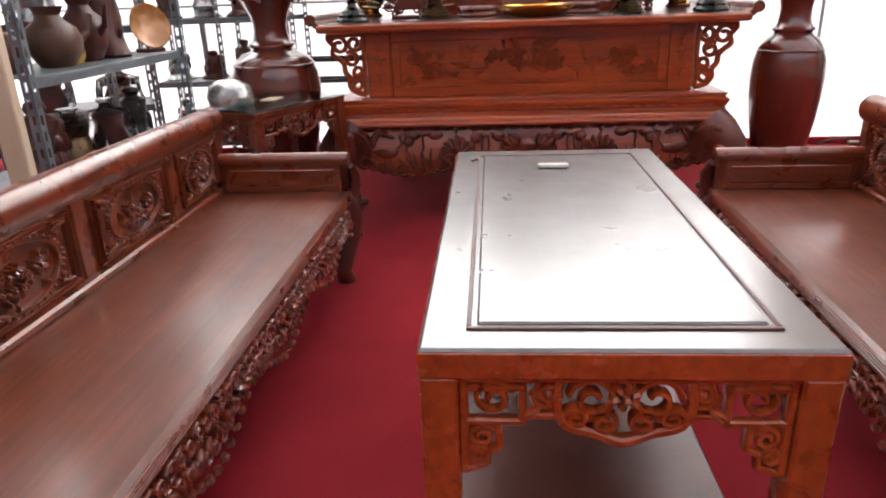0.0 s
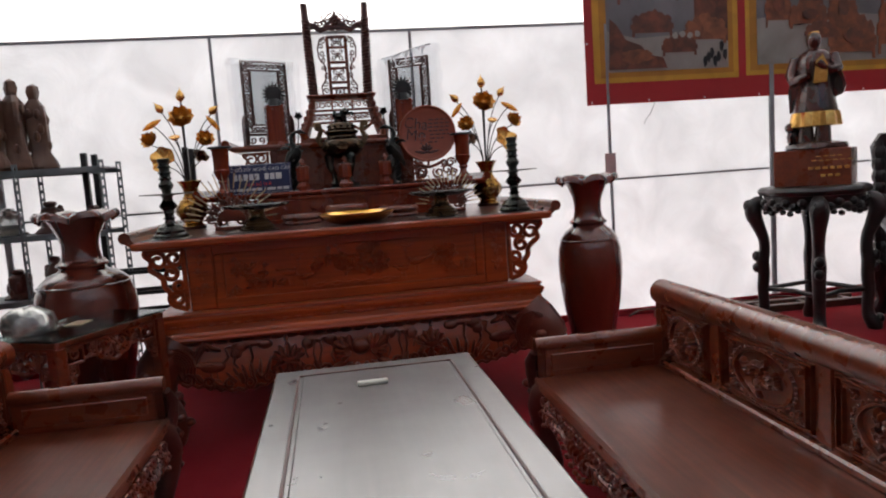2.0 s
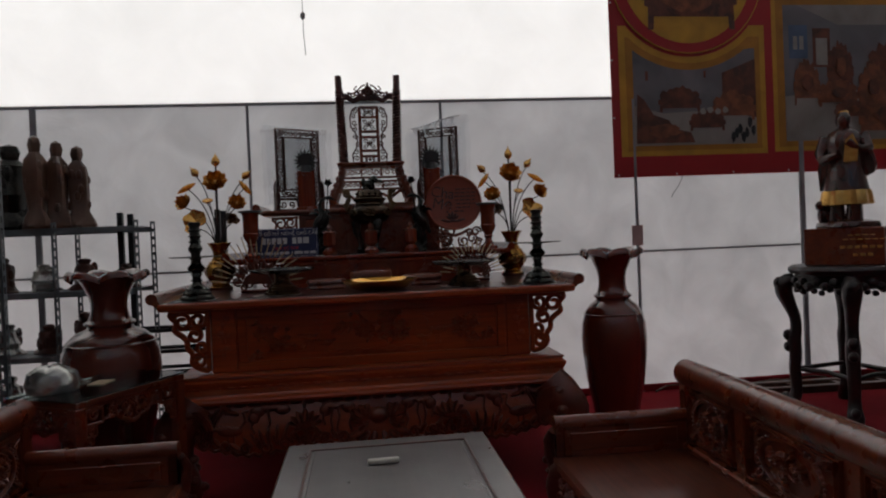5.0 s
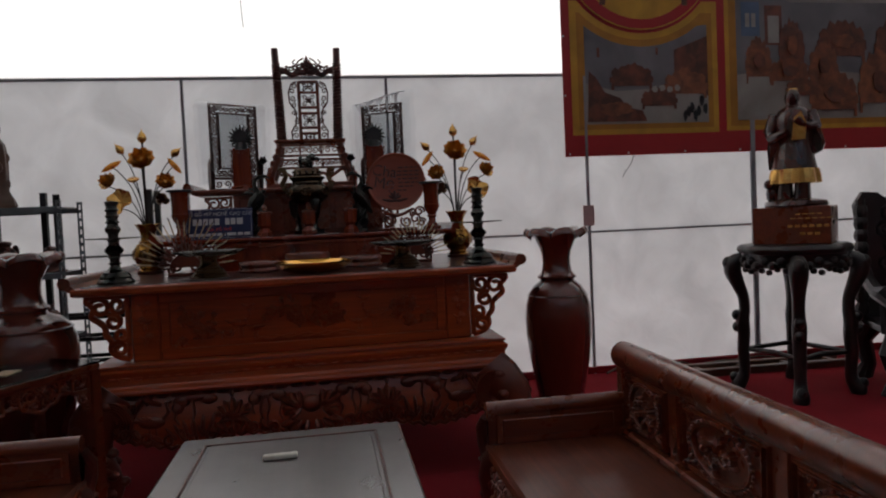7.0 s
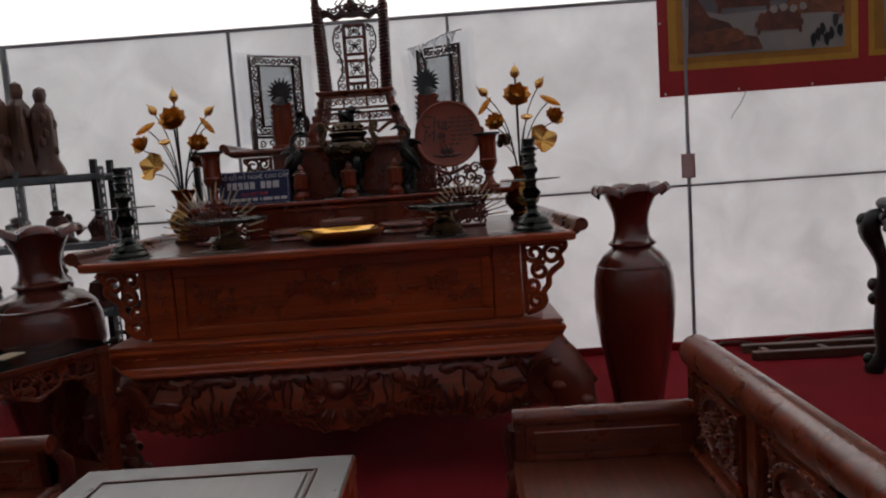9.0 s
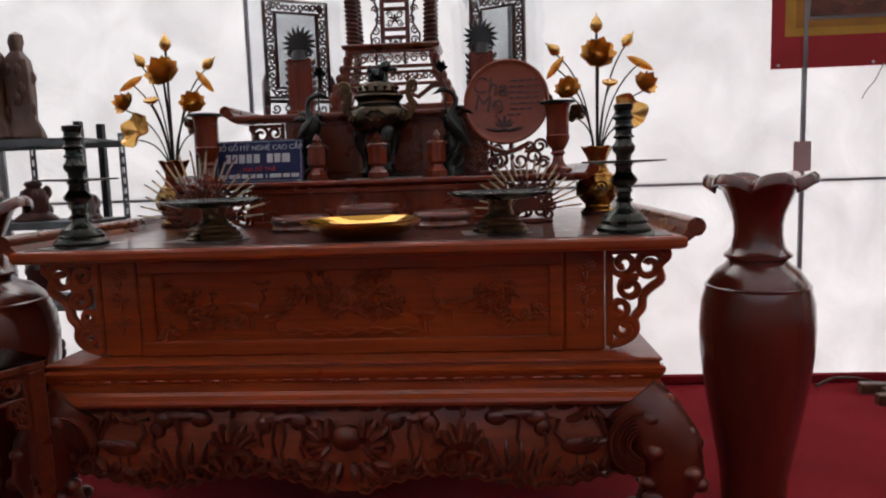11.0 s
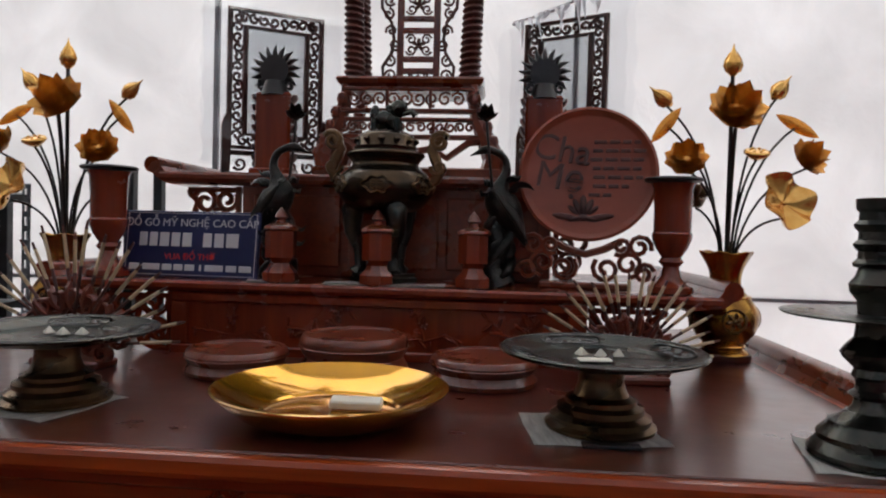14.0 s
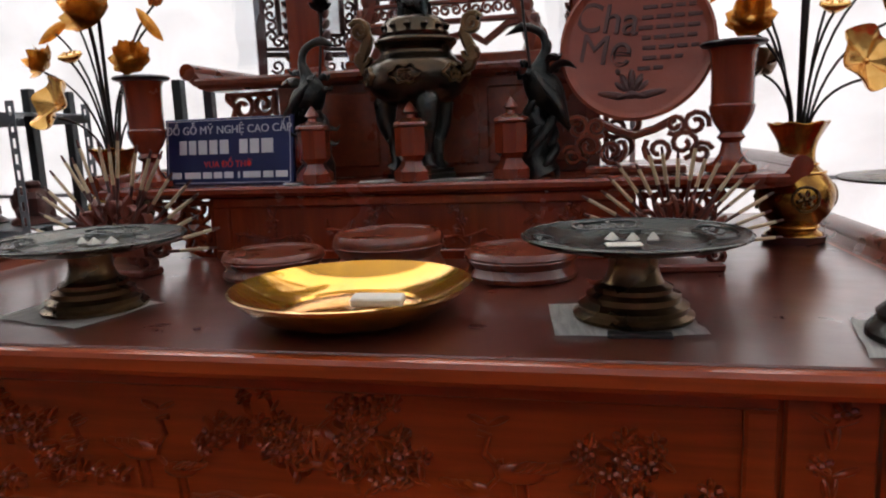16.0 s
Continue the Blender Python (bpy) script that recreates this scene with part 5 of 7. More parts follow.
def goblet(m):
    g = thing("wooden_goblet", m, "red wooden goblet with a dark flared rim", "goblet", "pair of goblets")
    bm = bmesh.new()
    lathe(bm, [(0.05, 0.0), (0.062, 0.004), (0.06, 0.02), (0.04, 0.03), (0.026, 0.05), (0.022, 0.075), (0.034, 0.088), (0.026, 0.1), (0.042, 0.125), (0.052, 0.15), (0.054, 0.165), (0.05, 0.17), (0.05, 0.24), (0.053, 0.29), (0.062, 0.308)], 32)
    part("cup", bm, WOOD_MID, g)
    bm = bmesh.new()
    lathe(bm, [(0.058, 0.304), (0.074, 0.308), (0.079, 0.314), (0.074, 0.319), (0.05, 0.318), (0.046, 0.3)], 32)
    part("rim", bm, BLACK_STEEL, g, "dark metal rim")
    return g


goblet(pose(0.812, 5.02, STEP))
goblet(pose(-0.79, 4.985, STEP))


def lidded_cup(m):
    c = thing("lidded_cup", m, "small red wooden cup with pointed lid", "cup", "lidded cups")
    bm = bmesh.new()
    lathe(bm, [(0.042, 0.0), (0.05, 0.003), (0.05, 0.028), (0.044, 0.034), (0.034, 0.044), (0.03, 0.055), (0.036, 0.064), (0.044, 0.07), (0.044, 0.145), (0.038, 0.15)], 8)
    part("cup_body", bm, WOOD_MID, c)
    bm = bmesh.new()
    lathe(bm, [(0.046, 0.147), (0.049, 0.151), (0.046, 0.158), (0.028, 0.167), (0.014, 0.17), (0.012, 0.178), (0.02, 0.185), (0.012, 0.198), (0.002, 0.212)], 16)
    part("lid", bm, WOOD_RED, c)
    return c


for x in (-0.278, 0.0, 0.268):
    lidded_cup(pose(x, 4.985, STEP, 0, 0, 22.5))

# sign board
sign = thing("sign_board", pose(-0.568, 5.03, STEP, -7, 0, -4), "dark blue sign board with white lettering", "sign")
sign.matrix_world = sign.matrix_world @ Matrix.Scale(1.09, 4)
bm = bmesh.new()
box(bm, -0.195, 0.195, -0.006, 0.006, 0, 0.18, 0.002)
part("board", bm, BLUE, sign)
bm = bmesh.new()
for x0, x1, z0, z1 in ((-0.187, 0.187, 0.173, 0.1745), (-0.187, 0.187, 0.0055, 0.007), (-0.187, -0.1855, 0.007, 0.173), (0.1855, 0.187, 0.007, 0.173)):
    box(bm, x0, x1, -0.0072, -0.0056, z0, z1, 0)
part("border_line", bm, WHITE, sign)
FACE = Matrix.Rotation(radians(90), 4, "X")
text("sign_line", "ĐỒ GỖ MỸ NGHỆ CAO CẤP", 0.03, Matrix.Translation((0, -0.0068, 0.147)) @ FACE, WHITE, sign)
text("red_line", "VUA ĐỒ THỜ", 0.024, Matrix.Translation((0, -0.0068, 0.055)) @ FACE, RED_INK, sign)
x = -0.15
for w in (0.03, 0.03, 0.034, 0.032, 0.034, None, 0.032, 0.034, 0.042):
    if w is None:
        x += 0.026
        continue
    bm = bmesh.new()
    box(bm, x, x + w - 0.007, -0.0075, -0.0056, 0.083, 0.121, 0.001)
    part("name_bar", bm, WHITE, sign)
    x += w
for x0, x1 in ((-0.175, -0.145), (-0.135, -0.085), (-0.078, -0.05), (-0.044, -0.018), (-0.012, 0.016), (0.03, 0.036), (0.046, 0.098), (0.106, 0.136), (0.143, 0.178)):
    bm = bmesh.new()
    box(bm, x0, x1, -0.0075, -0.0056, 0.018, 0.035, 0.001)
    part("number_bar", bm, WHITE, sign)

# incense burner
burner = thing("incense_burner", pose(0.0, 5.085, STEP), "dark bronze tripod incense burner with lion lid", "incense burner")
bm = bmesh.new()
lathe(bm, spline([(0.05, 0.2), (0.1, 0.217), (0.133, 0.25), (0.14, 0.282), (0.13, 0.312), (0.11, 0.33), (0.098, 0.345), (0.102, 0.358), (0.112, 0.368), (0.114, 0.378), (0.092, 0.388)], 3), 56)
part("bowl", bm, BRONZE_WARM, burner, "", 70)
for k in range(6):
    a = math.pi * k / 3 - math.pi / 2
    bm = bmesh.new()
    s = 0
    band(bm, [(0.04 * math.cos(t) * (1 + 0.12 * math.cos(4 * t)), 0.022 * math.sin(t) * (1 + 0.18 * math.cos(6 * t))) for t in np.linspace(0, 2 * math.pi, 41)[:-1]], 0.0042, 0.012, (0, 0, 0), True)
    band(bm, [(-0.016, 0.009), (0.016, 0.009)], 0.0042, 0.012)
    band(bm, [(-0.018, -0.004), (-0.018, 0.003), (0.018, 0.003), (0.018, -0.004)], 0.0042, 0.012)
    band(bm, [(0, 0.015), (0, -0.014)], 0.0042, 0.012)
    for q in (-1, 1):
        band(bm, [(q * u, v) for u, v in curl(0.011, -0.009, 0.008, 1.0, 1.5, -1, 10)], 0.0036, 0.012)
    move(bm, Matrix.Rotation(a + math.pi / 2, 4, "Z") @ Matrix.Translation((0, -0.137, 0.282)), s)
    part("emblem", bm, BRASS, burner, "worn brass emblem")
bm = bmesh.new()
lathe(bm, [(0.092, 0.388), (0.094, 0.396), (0.088, 0.402), (0.086, 0.424), (0.08, 0.432), (0.058, 0.442), (0.03, 0.448)], 32)
for k in range(12):
    a = 2 * math.pi * k / 12
    bead(bm, (0.087 * math.cos(a), 0.087 * math.sin(a), 0.414), 0.011, (1, 1, 0.8), 4)
lid = part("lid", bm, BRONZE_WARM, burner, "", 45)
bm = bmesh.new()
bead(bm, (0.0, 0.0, 0.455), 0.034, (1.25, 0.85, 0.9), 8)
bead(bm, (0.036, -0.012, 0.487), 0.027, (1, 0.9, 1), 8)
bead(bm, (-0.035, 0.0, 0.47), 0.02, (0.8, 0.8, 1.5), 6)
for x, y in ((0.03, -0.02), (0.03, 0.018), (-0.03, -0.02), (-0.03, 0.018)):
    tube(bm, [(x, y, 0.455), (x * 1.15, y * 1.2, 0.42)], [0.013, 0.01], 7)
for k in range(10):
    bead(bm, (0.03 + 0.025 * math.cos(k), -0.012 + 0.022 * math.sin(k), 0.5 - 0.003 * k), 0.008, (1, 1, 1), 4)
tube(bm, [(0.05, -0.02, 0.47), (0.075, -0.02, 0.478), (0.088, -0.018, 0.465)], [0.008, 0.01, 0.012], 6)
move(bm, Matrix.Translation((0, 0, 0.022)))
part("lion_finial", bm, BRONZE, lid, "", 75)
for s in (-1, 1):
    bm = bmesh.new()
    band(bm, [(s * x, z) for x, z in ((0.112, 0.26), (0.14, 0.275), (0.152, 0.305), (0.138, 0.335), (0.128, 0.36), (0.14, 0.39), (0.158, 0.405))], 0.032, 0.026)
    band(bm, [(s * p, q) for p, q in curl(0.15, 0.385, 0.03, 1.4, 0.5, 1, 14)], 0.016, 0.032)
    band(bm, [(s * p, q) for p, q in curl(0.148, 0.31, 0.024, 1.2, 3.0, 1, 12)], 0.014, 0.03)
    move(bm, Matrix.Translation((s * 0.008, 0, 0.03)))
    part("scroll_handle", bm, BRASS, burner, "curled brass handle")
for k in range(3):
    a = math.pi * 2 * k / 3 - math.pi / 2 + 0.5
    c, s = math.cos(a), math.sin(a)
    bm = bmesh.new()
    tube(bm, [(c * r, s * r, z) for r, z in ((0.075, 0.245), (0.098, 0.21), (0.096, 0.15), (0.074, 0.1), (0.068, 0.05), (0.078, 0.03))], [0.03, 0.034, 0.024, 0.018, 0.018, 0.026], 14)
    part("leg", bm, BRONZE, burner, "", 75)
bm = bmesh.new()
lathe(bm, [(0.09, 0.0), (0.1, 0.004), (0.1, 0.016), (0.092, 0.02), (0.096, 0.03), (0.02, 0.03)], 6)
part("base", bm, BRONZE, burner)


def crane(m):
    """A bronze crane on a twisted root that holds a lotus stalk."""
    c = thing("bronze_crane", m, "dark bronze crane on a gnarled root with lotus stalk", "figurine", "pair of cranes")
    bm = bmesh.new()
    limb(bm, [(0, 0, 0, 0.058), (0.016, 0.0, 0.05, 0.042), (-0.006, 0, 0.11, 0.034), (0.012, 0, 0.16, 0.03), (0.0, 0, 0.22, 0.02)], 14)
    root = part("root", bm, IRON_DARK, c, "", 80)
    rng = random.Random(17)
    for k in range(16):
        a, z = rng.uniform(0, 6.28), 0.009 * k
        r = 0.047 - 0.09 * z
        bm = bmesh.new()
        limb(bm, [(r * math.cos(a + q * 0.55), r * math.sin(a + q * 0.55), z + 0.022 * q, w) for q, w in ((0, 0.006), (1, 0.013), (2, 0.012), (3, 0.004))], 8, 1.0, 3)
        part("strand", bm, IRON_DARK, root, "", 80)
    for k in range(12):
        a, z = rng.uniform(0, 6.28), rng.uniform(0.04, 0.3)
        r = 0.052 - 0.06 * z
        u, v = math.cos(a), math.sin(a)
        bm = bmesh.new()
        limb(bm, [(r * 0.6 * u, r * 0.6 * v, z, 0.004), (r * 1.15 * u, r * 1.15 * v, z + 0.016, 0.011), (r * 1.5 * u - 0.01 * v, r * 1.5 * v + 0.01 * u, z + 0.012, 0.008), (r * 1.8 * u - 0.018 * v, r * 1.8 * v + 0.018 * u, z + 0.026, 0.001)], 7, 0.4, 3)
        part("twig_leaf", bm, IRON_DARK, c, "", 80)
    bm = bmesh.new()
    limb(bm, [(-0.078, 0, 0.12, 0.003), (-0.06, 0, 0.16, 0.02), (-0.026, 0, 0.21, 0.046), (0.0, 0, 0.26, 0.044), (-0.008, 0, 0.3, 0.021), (-0.02, 0, 0.34, 0.012), (-0.01, 0, 0.375, 0.0105), (0.02, 0, 0.393, 0.0105), (0.045, 0, 0.396, 0.0125), (0.062, 0, 0.389, 0.008), (0.088, 0, 0.378, 0.001)], 14)
    bird = part("bird", bm, IRON_DARK, c, "", 80)
    for k in range(10):
        s, q = (-1, 1)[k % 2], k // 2
        bm = bmesh.new()
        limb(bm, [(0.008 - 0.008 * q, s * 0.034, 0.275 - 0.008 * q, 0.008), (-0.02 - 0.008 * q, s * 0.05, 0.235 - 0.01 * q, 0.014), (-0.052 - 0.008 * q, s * 0.038, 0.19 - 0.016 * q, 0.003)], 8, 0.5, 3)
        part("feather", bm, IRON_DARK, bird, "", 80)
    bm = bmesh.new()
    limb(bm, [(-0.02, 0.012, 0.26, 0.004), (-0.045, 0.016, 0.29, 0.012), (-0.075, 0.018, 0.295, 0.012), (-0.1, 0.02, 0.28, 0.001)], 10, 0.3)
    part("leaf", bm, STEM, c, "", 80)
    bm = bmesh.new()
    limb(bm, [(0.01, 0.02, 0.2, 0.0045), (0.03, 0.02, 0.36, 0.004), (0.042, 0.012, 0.475, 0.004)], 8)
    part("stalk", bm, STEM, c, "", 80)
    petal_bloom(c, STEM, Matrix.Translation((0.042, 0.012, 0.486)), 0.04, random.Random(2), 0.3, "lotus_cup")
    return c


crane(pose(-0.32, 5.09, STEP))
crane(pose(0.335, 5.09, STEP, 0, 0, 180))

# carved plate on its stand
plate = thing("carved_plate", pose(0.588, 5.1, STEP, 0, 0, -8), "round reddish wooden plate with carved script on a stand", "plate")
TILT_P = Matrix.Translation((0, 0, 0.332)) @ Matrix.Rotation(radians(82), 4, "X")
bm = bmesh.new()
lathe(bm, [(0.1, -0.02), (0.176, -0.012), (0.196, 0.0), (0.198, 0.008), (0.19, 0.012), (0.178, 0.002), (0.172, 0.0), (0.05, 0.0)], 56)
bmesh.ops.transform(bm, matrix=TILT_P, verts=bm.verts)
disc = part("plate_disc", bm, WOOD_DISC, plate)
for words, size, x, y in (("Cha", 0.105, -0.075, 0.07), ("Mẹ", 0.105, -0.078, -0.012)):
    text("carved_word", words, size, TILT_P @ Matrix.Translation((x, y, 0.003)) @ Matrix(((1, 0.28, 0, 0), (-0.06, 1, 0, 0), (0, 0, 1, 0), (0, 0, 0, 1))), WOOD_DARK, disc, 0.004)
rng = random.Random(6)
for k in range(7):
    y = 0.095 - 0.026 * k
    x = 0.0 + rng.uniform(0, 0.02)
    while x < 0.15 - 0.12 * max(0, k - 4) / 3:
        w = rng.uniform(0.018, 0.04)
        bm = bmesh.new()
        box(bm, x, x + w, y - 0.005, y + 0.005, 0.0, 0.004, 0.001)
        bmesh.ops.transform(bm, matrix=TILT_P, verts=bm.verts)
        part("verse_bar", bm, WOOD_DARK, disc)
        x += w + 0.008
bm = bmesh.new()
s0 = len(bm.verts)
lotus(bm, 0, 0, 0.05, 0, 0.007)
for s in (-1, 1):
    leaf(bm, 0, -0.03, 0.09, math.pi / 2 - s * 1.4, 0, 0.005, 0.22)
move(bm, TILT_P @ Matrix.Translation((-0.01, -0.105, 0.001)) @ Matrix.Rotation(radians(-90), 4, "X"), s0)
part("lotus_relief", bm, WOOD_DARK, disc)
bm = bmesh.new()
box(bm, -0.13, 0.13, -0.03, 0.05, 0.0, 0.02, 0.005)
for s in (-1, 1):
    for x, z, r in ((0.06, 0.06, 0.04), (0.12, 0.075, 0.04), (0.15, 0.125, 0.035), (0.1, 0.125, 0.028), (0.165, 0.05, 0.03)):
        band(bm, [(s * p, q) for p, q in curl(x, z, r, 1.4, x * 40, 1, 14)], 0.014, 0.03, (0, -0.01, 0))
band(bm, [(-0.1, 0.14), (-0.05, 0.115), (0, 0.1), (0.05, 0.115), (0.1, 0.14)], 0.022, 0.04)
part("carved_stand", bm, WOOD_RED, plate, "openwork scroll stand")


def sun_column(m):
    c = thing("sun_tablet", m, "red wooden tablet topped by a dark sun", "tablet", "pair of sun tablets")
    bm = bmesh.new()
    box(bm, -0.062, 0.062, -0.03, 0.03, 0.0, 0.29, 0.008)
    box(bm, -0.075, 0.075, -0.045, 0.045, 0.0, 0.03, 0.006)
    part("column", bm, WOOD_MID, c)
    for s in (-1, 1):
        bm = bmesh.new()
        for k in range(7):
            leaf(bm, s * 0.06, 0.05 + 0.034 * k, 0.036, math.pi / 2 - s * 0.5, 0, 0.03, 0.45)
        part("edge_carving", bm, WOOD_DARK, c)
    bm = bmesh.new()
    sheet(bm, [(0.05 * math.cos(a), 0.365 + 0.05 * math.sin(a)) for a in np.linspace(0, 2 * math.pi, 25)[:-1]], -0.014, 0.014)
    tube(bm, [(0, 0, 0.28), (0, 0, 0.33)], [0.05, 0.034], 12)
    disc_part = part("sun", bm, WOOD_BLACK, c, "black carved sun with rays")
    for k in range(13):
        a = -0.6 + (math.pi + 1.2) * k / 12
        bm = bmesh.new()
        tube(bm, [(0.044 * math.cos(a), 0, 0.365 + 0.044 * math.sin(a)), (0.066 * math.cos(a + 0.06), 0, 0.365 + 0.066 * math.sin(a + 0.06)), (0.09 * math.cos(a), 0, 0.365 + 0.09 * math.sin(a))], [0.012, 0.009, 0.001], 6)
        part("ray", bm, WOOD_BLACK, disc_part)
    for s in (-1, 1):
        bm = bmesh.new()
        band(bm, [(s * p, q) for p, q in curl(0.05, 0.315, 0.018, 1.2, 1, 1, 10)], 0.01, 0.02)
        part("curl", bm, WOOD_BLACK, disc_part)
    return c


sun_column(pose(-0.445, 5.4, UPPER))
sun_column(pose(0.475, 5.42, UPPER))


def picture_frame(x0, y0, x1, y1, z0, h, torn):
    """A pierced frame with a clear pane, wrapped in clear film."""
    w = math.hypot(x1 - x0, y1 - y0)
    m = thing("picture_frame", pose((x0 + x1) / 2, (y0 + y1) / 2, z0, 0, 0, math.degrees(math.atan2(y1 - y0, x1 - x0))), "empty dark pierced wooden picture frame, wrapped in clear film", "picture frame", "pair of wrapped frames")
    hw = w / 2
    for name, pts in (("outer_rail", [(-hw, 0.12), (hw, 0.12), (hw, h), (-hw, h)]), ("inner_rail", [(-hw + 0.055, 0.17), (hw - 0.055, 0.17), (hw - 0.055, h - 0.06), (-hw + 0.055, h - 0.06)])):
        bm = bmesh.new()
        band(bm, pts, 0.022, 0.028, (0, 0, 0), True)
        part(name, bm, WOOD_DARK, m)
    bm = bmesh.new()
    z = 0.15
    k = 0
    while z < h - 0.03:
        for s in (-1, 1):
            band(bm, [(s * p, q) for p, q in curl(hw - 0.028, z + 0.014, 0.02, 1.1, k * 1.7, 1, 9)], 0.0105, 0.016)
        z += 0.036
        k += 1
    x = -hw + 0.05
    while x < hw - 0.03:
        band(bm, curl(x, h - 0.03, 0.02, 1.1, k, 1, 9), 0.0105, 0.016)
        band(bm, curl(x, 0.145, 0.02, 1.1, k + 1, 1, 9), 0.0105, 0.016)
        x += 0.036
        k += 1
    part("pierced_border", bm, WOOD_DARK, m)
    bm = bmesh.new()
    box(bm, -hw + 0.06, hw - 0.06, -0.004, 0.004, 0.175, h - 0.065, 0.001)
    part("pane", bm, PANE, m, "greyish clear pane").visible_shadow = False
    bm = bmesh.new()
    box(bm, -hw - 0.02, hw + 0.02, -0.06, 0.06, 0.0, 0.025, 0.006)
    for s in (-1, 1):
        sheet(bm, [(s * (hw + 0.012) + p, q) for p, q in ((-0.014, 0.0), (0.014, 0.0), (0.018, 0.1), (0.016, 0.2), (0.0, 0.24), (-0.014, 0.2))], -0.025, 0.025)
    band(bm, [(-hw, 0.1), (hw, 0.1)], 0.018, 0.024)
    for x in np.linspace(-hw + 0.04, hw - 0.04, 5):
        band(bm, curl(x, 0.06, 0.026, 1.2, x * 20, 1, 10), 0.01, 0.018)
    part("foot_stand", bm, WOOD_DARK, m)
    bm = bmesh.new()
    rng = random.Random(torn)
    nx, nz = 10, 14
    for y in (-0.05, 0.045):
        vs = []
        for i in range(nx + 1):
            col = []
            for j in range(nz + 1):
                u, v = i / nx, j / nz
                top = 0.02 + (0.075 * u if torn else 0.0)
                edge = 0.045 * (1 + 0.4 * rng.random()) * (abs(2 * u - 1) > 0.95)
                col.append(bm.verts.new(((u - 0.5) * (w + 0.08) + (edge if u > 0.5 else -edge), y * (0.25 if j == nz else 1) + rng.uniform(-0.008, 0.008), 0.06 + v * (h - 0.06 + top) + rng.uniform(-0.005, 0.005))))
            vs.append(col)
        for i in range(nx):
            for j in range(nz):
                bm.faces.new((vs[i][j], vs[i + 1][j], vs[i + 1][j + 1], vs[i][j + 1]))
    film = part("plastic_film", bm, FILM, m, "creased clear plastic wrapping", 20)
    film.visible_shadow = False
    if torn:
        # white strips on the bunched film stand in for its glints
        bm = bmesh.new()
        for k in range(14):
            x = -hw - 0.03 + (w + 0.06) * k / 14
            t = 0.065 * k / 14
            dx = rng.uniform(-0.03, 0.04)
            tube(bm, [(x, -0.04, h + 0.012 + t), (x + dx * 0.5, -0.056, h - 0.015 + t), (x + dx, -0.06, h - rng.uniform(0.02, 0.11) + t)], [0.009, 0.006, 0.001], 4, 0.25)
        tube(bm, [(-hw - 0.05 + (w + 0.1) * k / 10, -0.03, h + 0.012 + 0.07 * k / 10 + rng.uniform(-0.006, 0.006)) for k in range(11)], [rng.uniform(0.004, 0.009) for k in range(11)], 5)
        part("film_fold_glint", bm, GLINT, m, "bunched film along the top, its glints as white strips")


picture_frame(-0.664, 5.535, -0.369, 5.70, UPPER, 0.625, 0)
picture_frame(0.425, 5.745, 0.70, 5.60, UPPER, 0.62, 3)

# ancestral throne
throne = thing("altar_throne", pose(0.028, 5.47, UPPER), "dark carved openwork throne with spiral posts", "throne")
bm = bmesh.new()
moulding(bm, [(0.0, 0.0), (0.01, 0.004), (0.01, 0.03), (0.0, 0.036)], -0.3, 0.3, -0.16, 0.16)
part("base", bm, WOOD_RED, throne)
for s in (-1, 1):
    for y in (-0.13, 0.13):
        bm = bmesh.new()
        tube(bm, [(s * x, y * q, z) for x, q, z in ((0.275, 1.0, 0.03), (0.285, 1.0, 0.07), (0.255, 0.98, 0.14), (0.228, 0.95, 0.2), (0.21, 0.9, 0.28), (0.205, 0.9, 0.31))], [0.035, 0.036, 0.03, 0.024, 0.022, 0.024], 8)
        for k in range(5):
            bead(bm, (s * (0.3 - 0.02 * k), y * 1.1, 0.08 + 0.045 * k), 0.02, (1, 0.8, 1.2), 4)
        part("leg", bm, WOOD_RED, throne)
for z, half, h, name in ((0.235, 0.215, 0.06, "upper_skirt"), (0.15, 0.25, 0.045, "lower_skirt")):
    bm = bmesh.new()
    y = -0.128
    band(bm, [(-half, z + h), (half, z + h)], 0.014, 0.03, (0, y, 0))
    band(bm, [(-half - 0.015, z - 0.012), (half + 0.015, z - 0.012)], 0.016, 0.036, (0, y, 0))
    x = -half + 0.02
    k = 0
    while x < half - 0.01:
        band(bm, curl(x + 0.012, z + h * 0.46, h * 0.4, 1.3, k * 1.9, 1 if k % 2 else -1, 10), 0.0085, 0.02, (0, y, 0))
        x += h * 0.72
        k += 1
    for x in (-half, -half / 3, half / 3, half):
        band(bm, [(x, z - 0.01), (x, z + h)], 0.012, 0.024, (0, y, 0))
    part(name, bm, WOOD_RED, throne, "openwork skirt")
bm = bmesh.new()
band(bm, [(-0.28, 0.13), (-0.2, 0.12), (-0.13, 0.07), (-0.08, 0.1), (0, 0.085), (0.08, 0.1), (0.13, 0.07), (0.2, 0.12), (0.28, 0.13)], 0.022, 0.03, (0, -0.13, 0))
part("front_apron", bm, WOOD_RED, throne)
bm = bmesh.new()
moulding(bm, [(-0.03, 0.3), (-0.015, 0.306), (0.0, 0.316), (0.006, 0.33), (0.0, 0.338)], -0.24, 0.24, -0.13, 0.14)
part("seat", bm, WOOD_RED, throne)
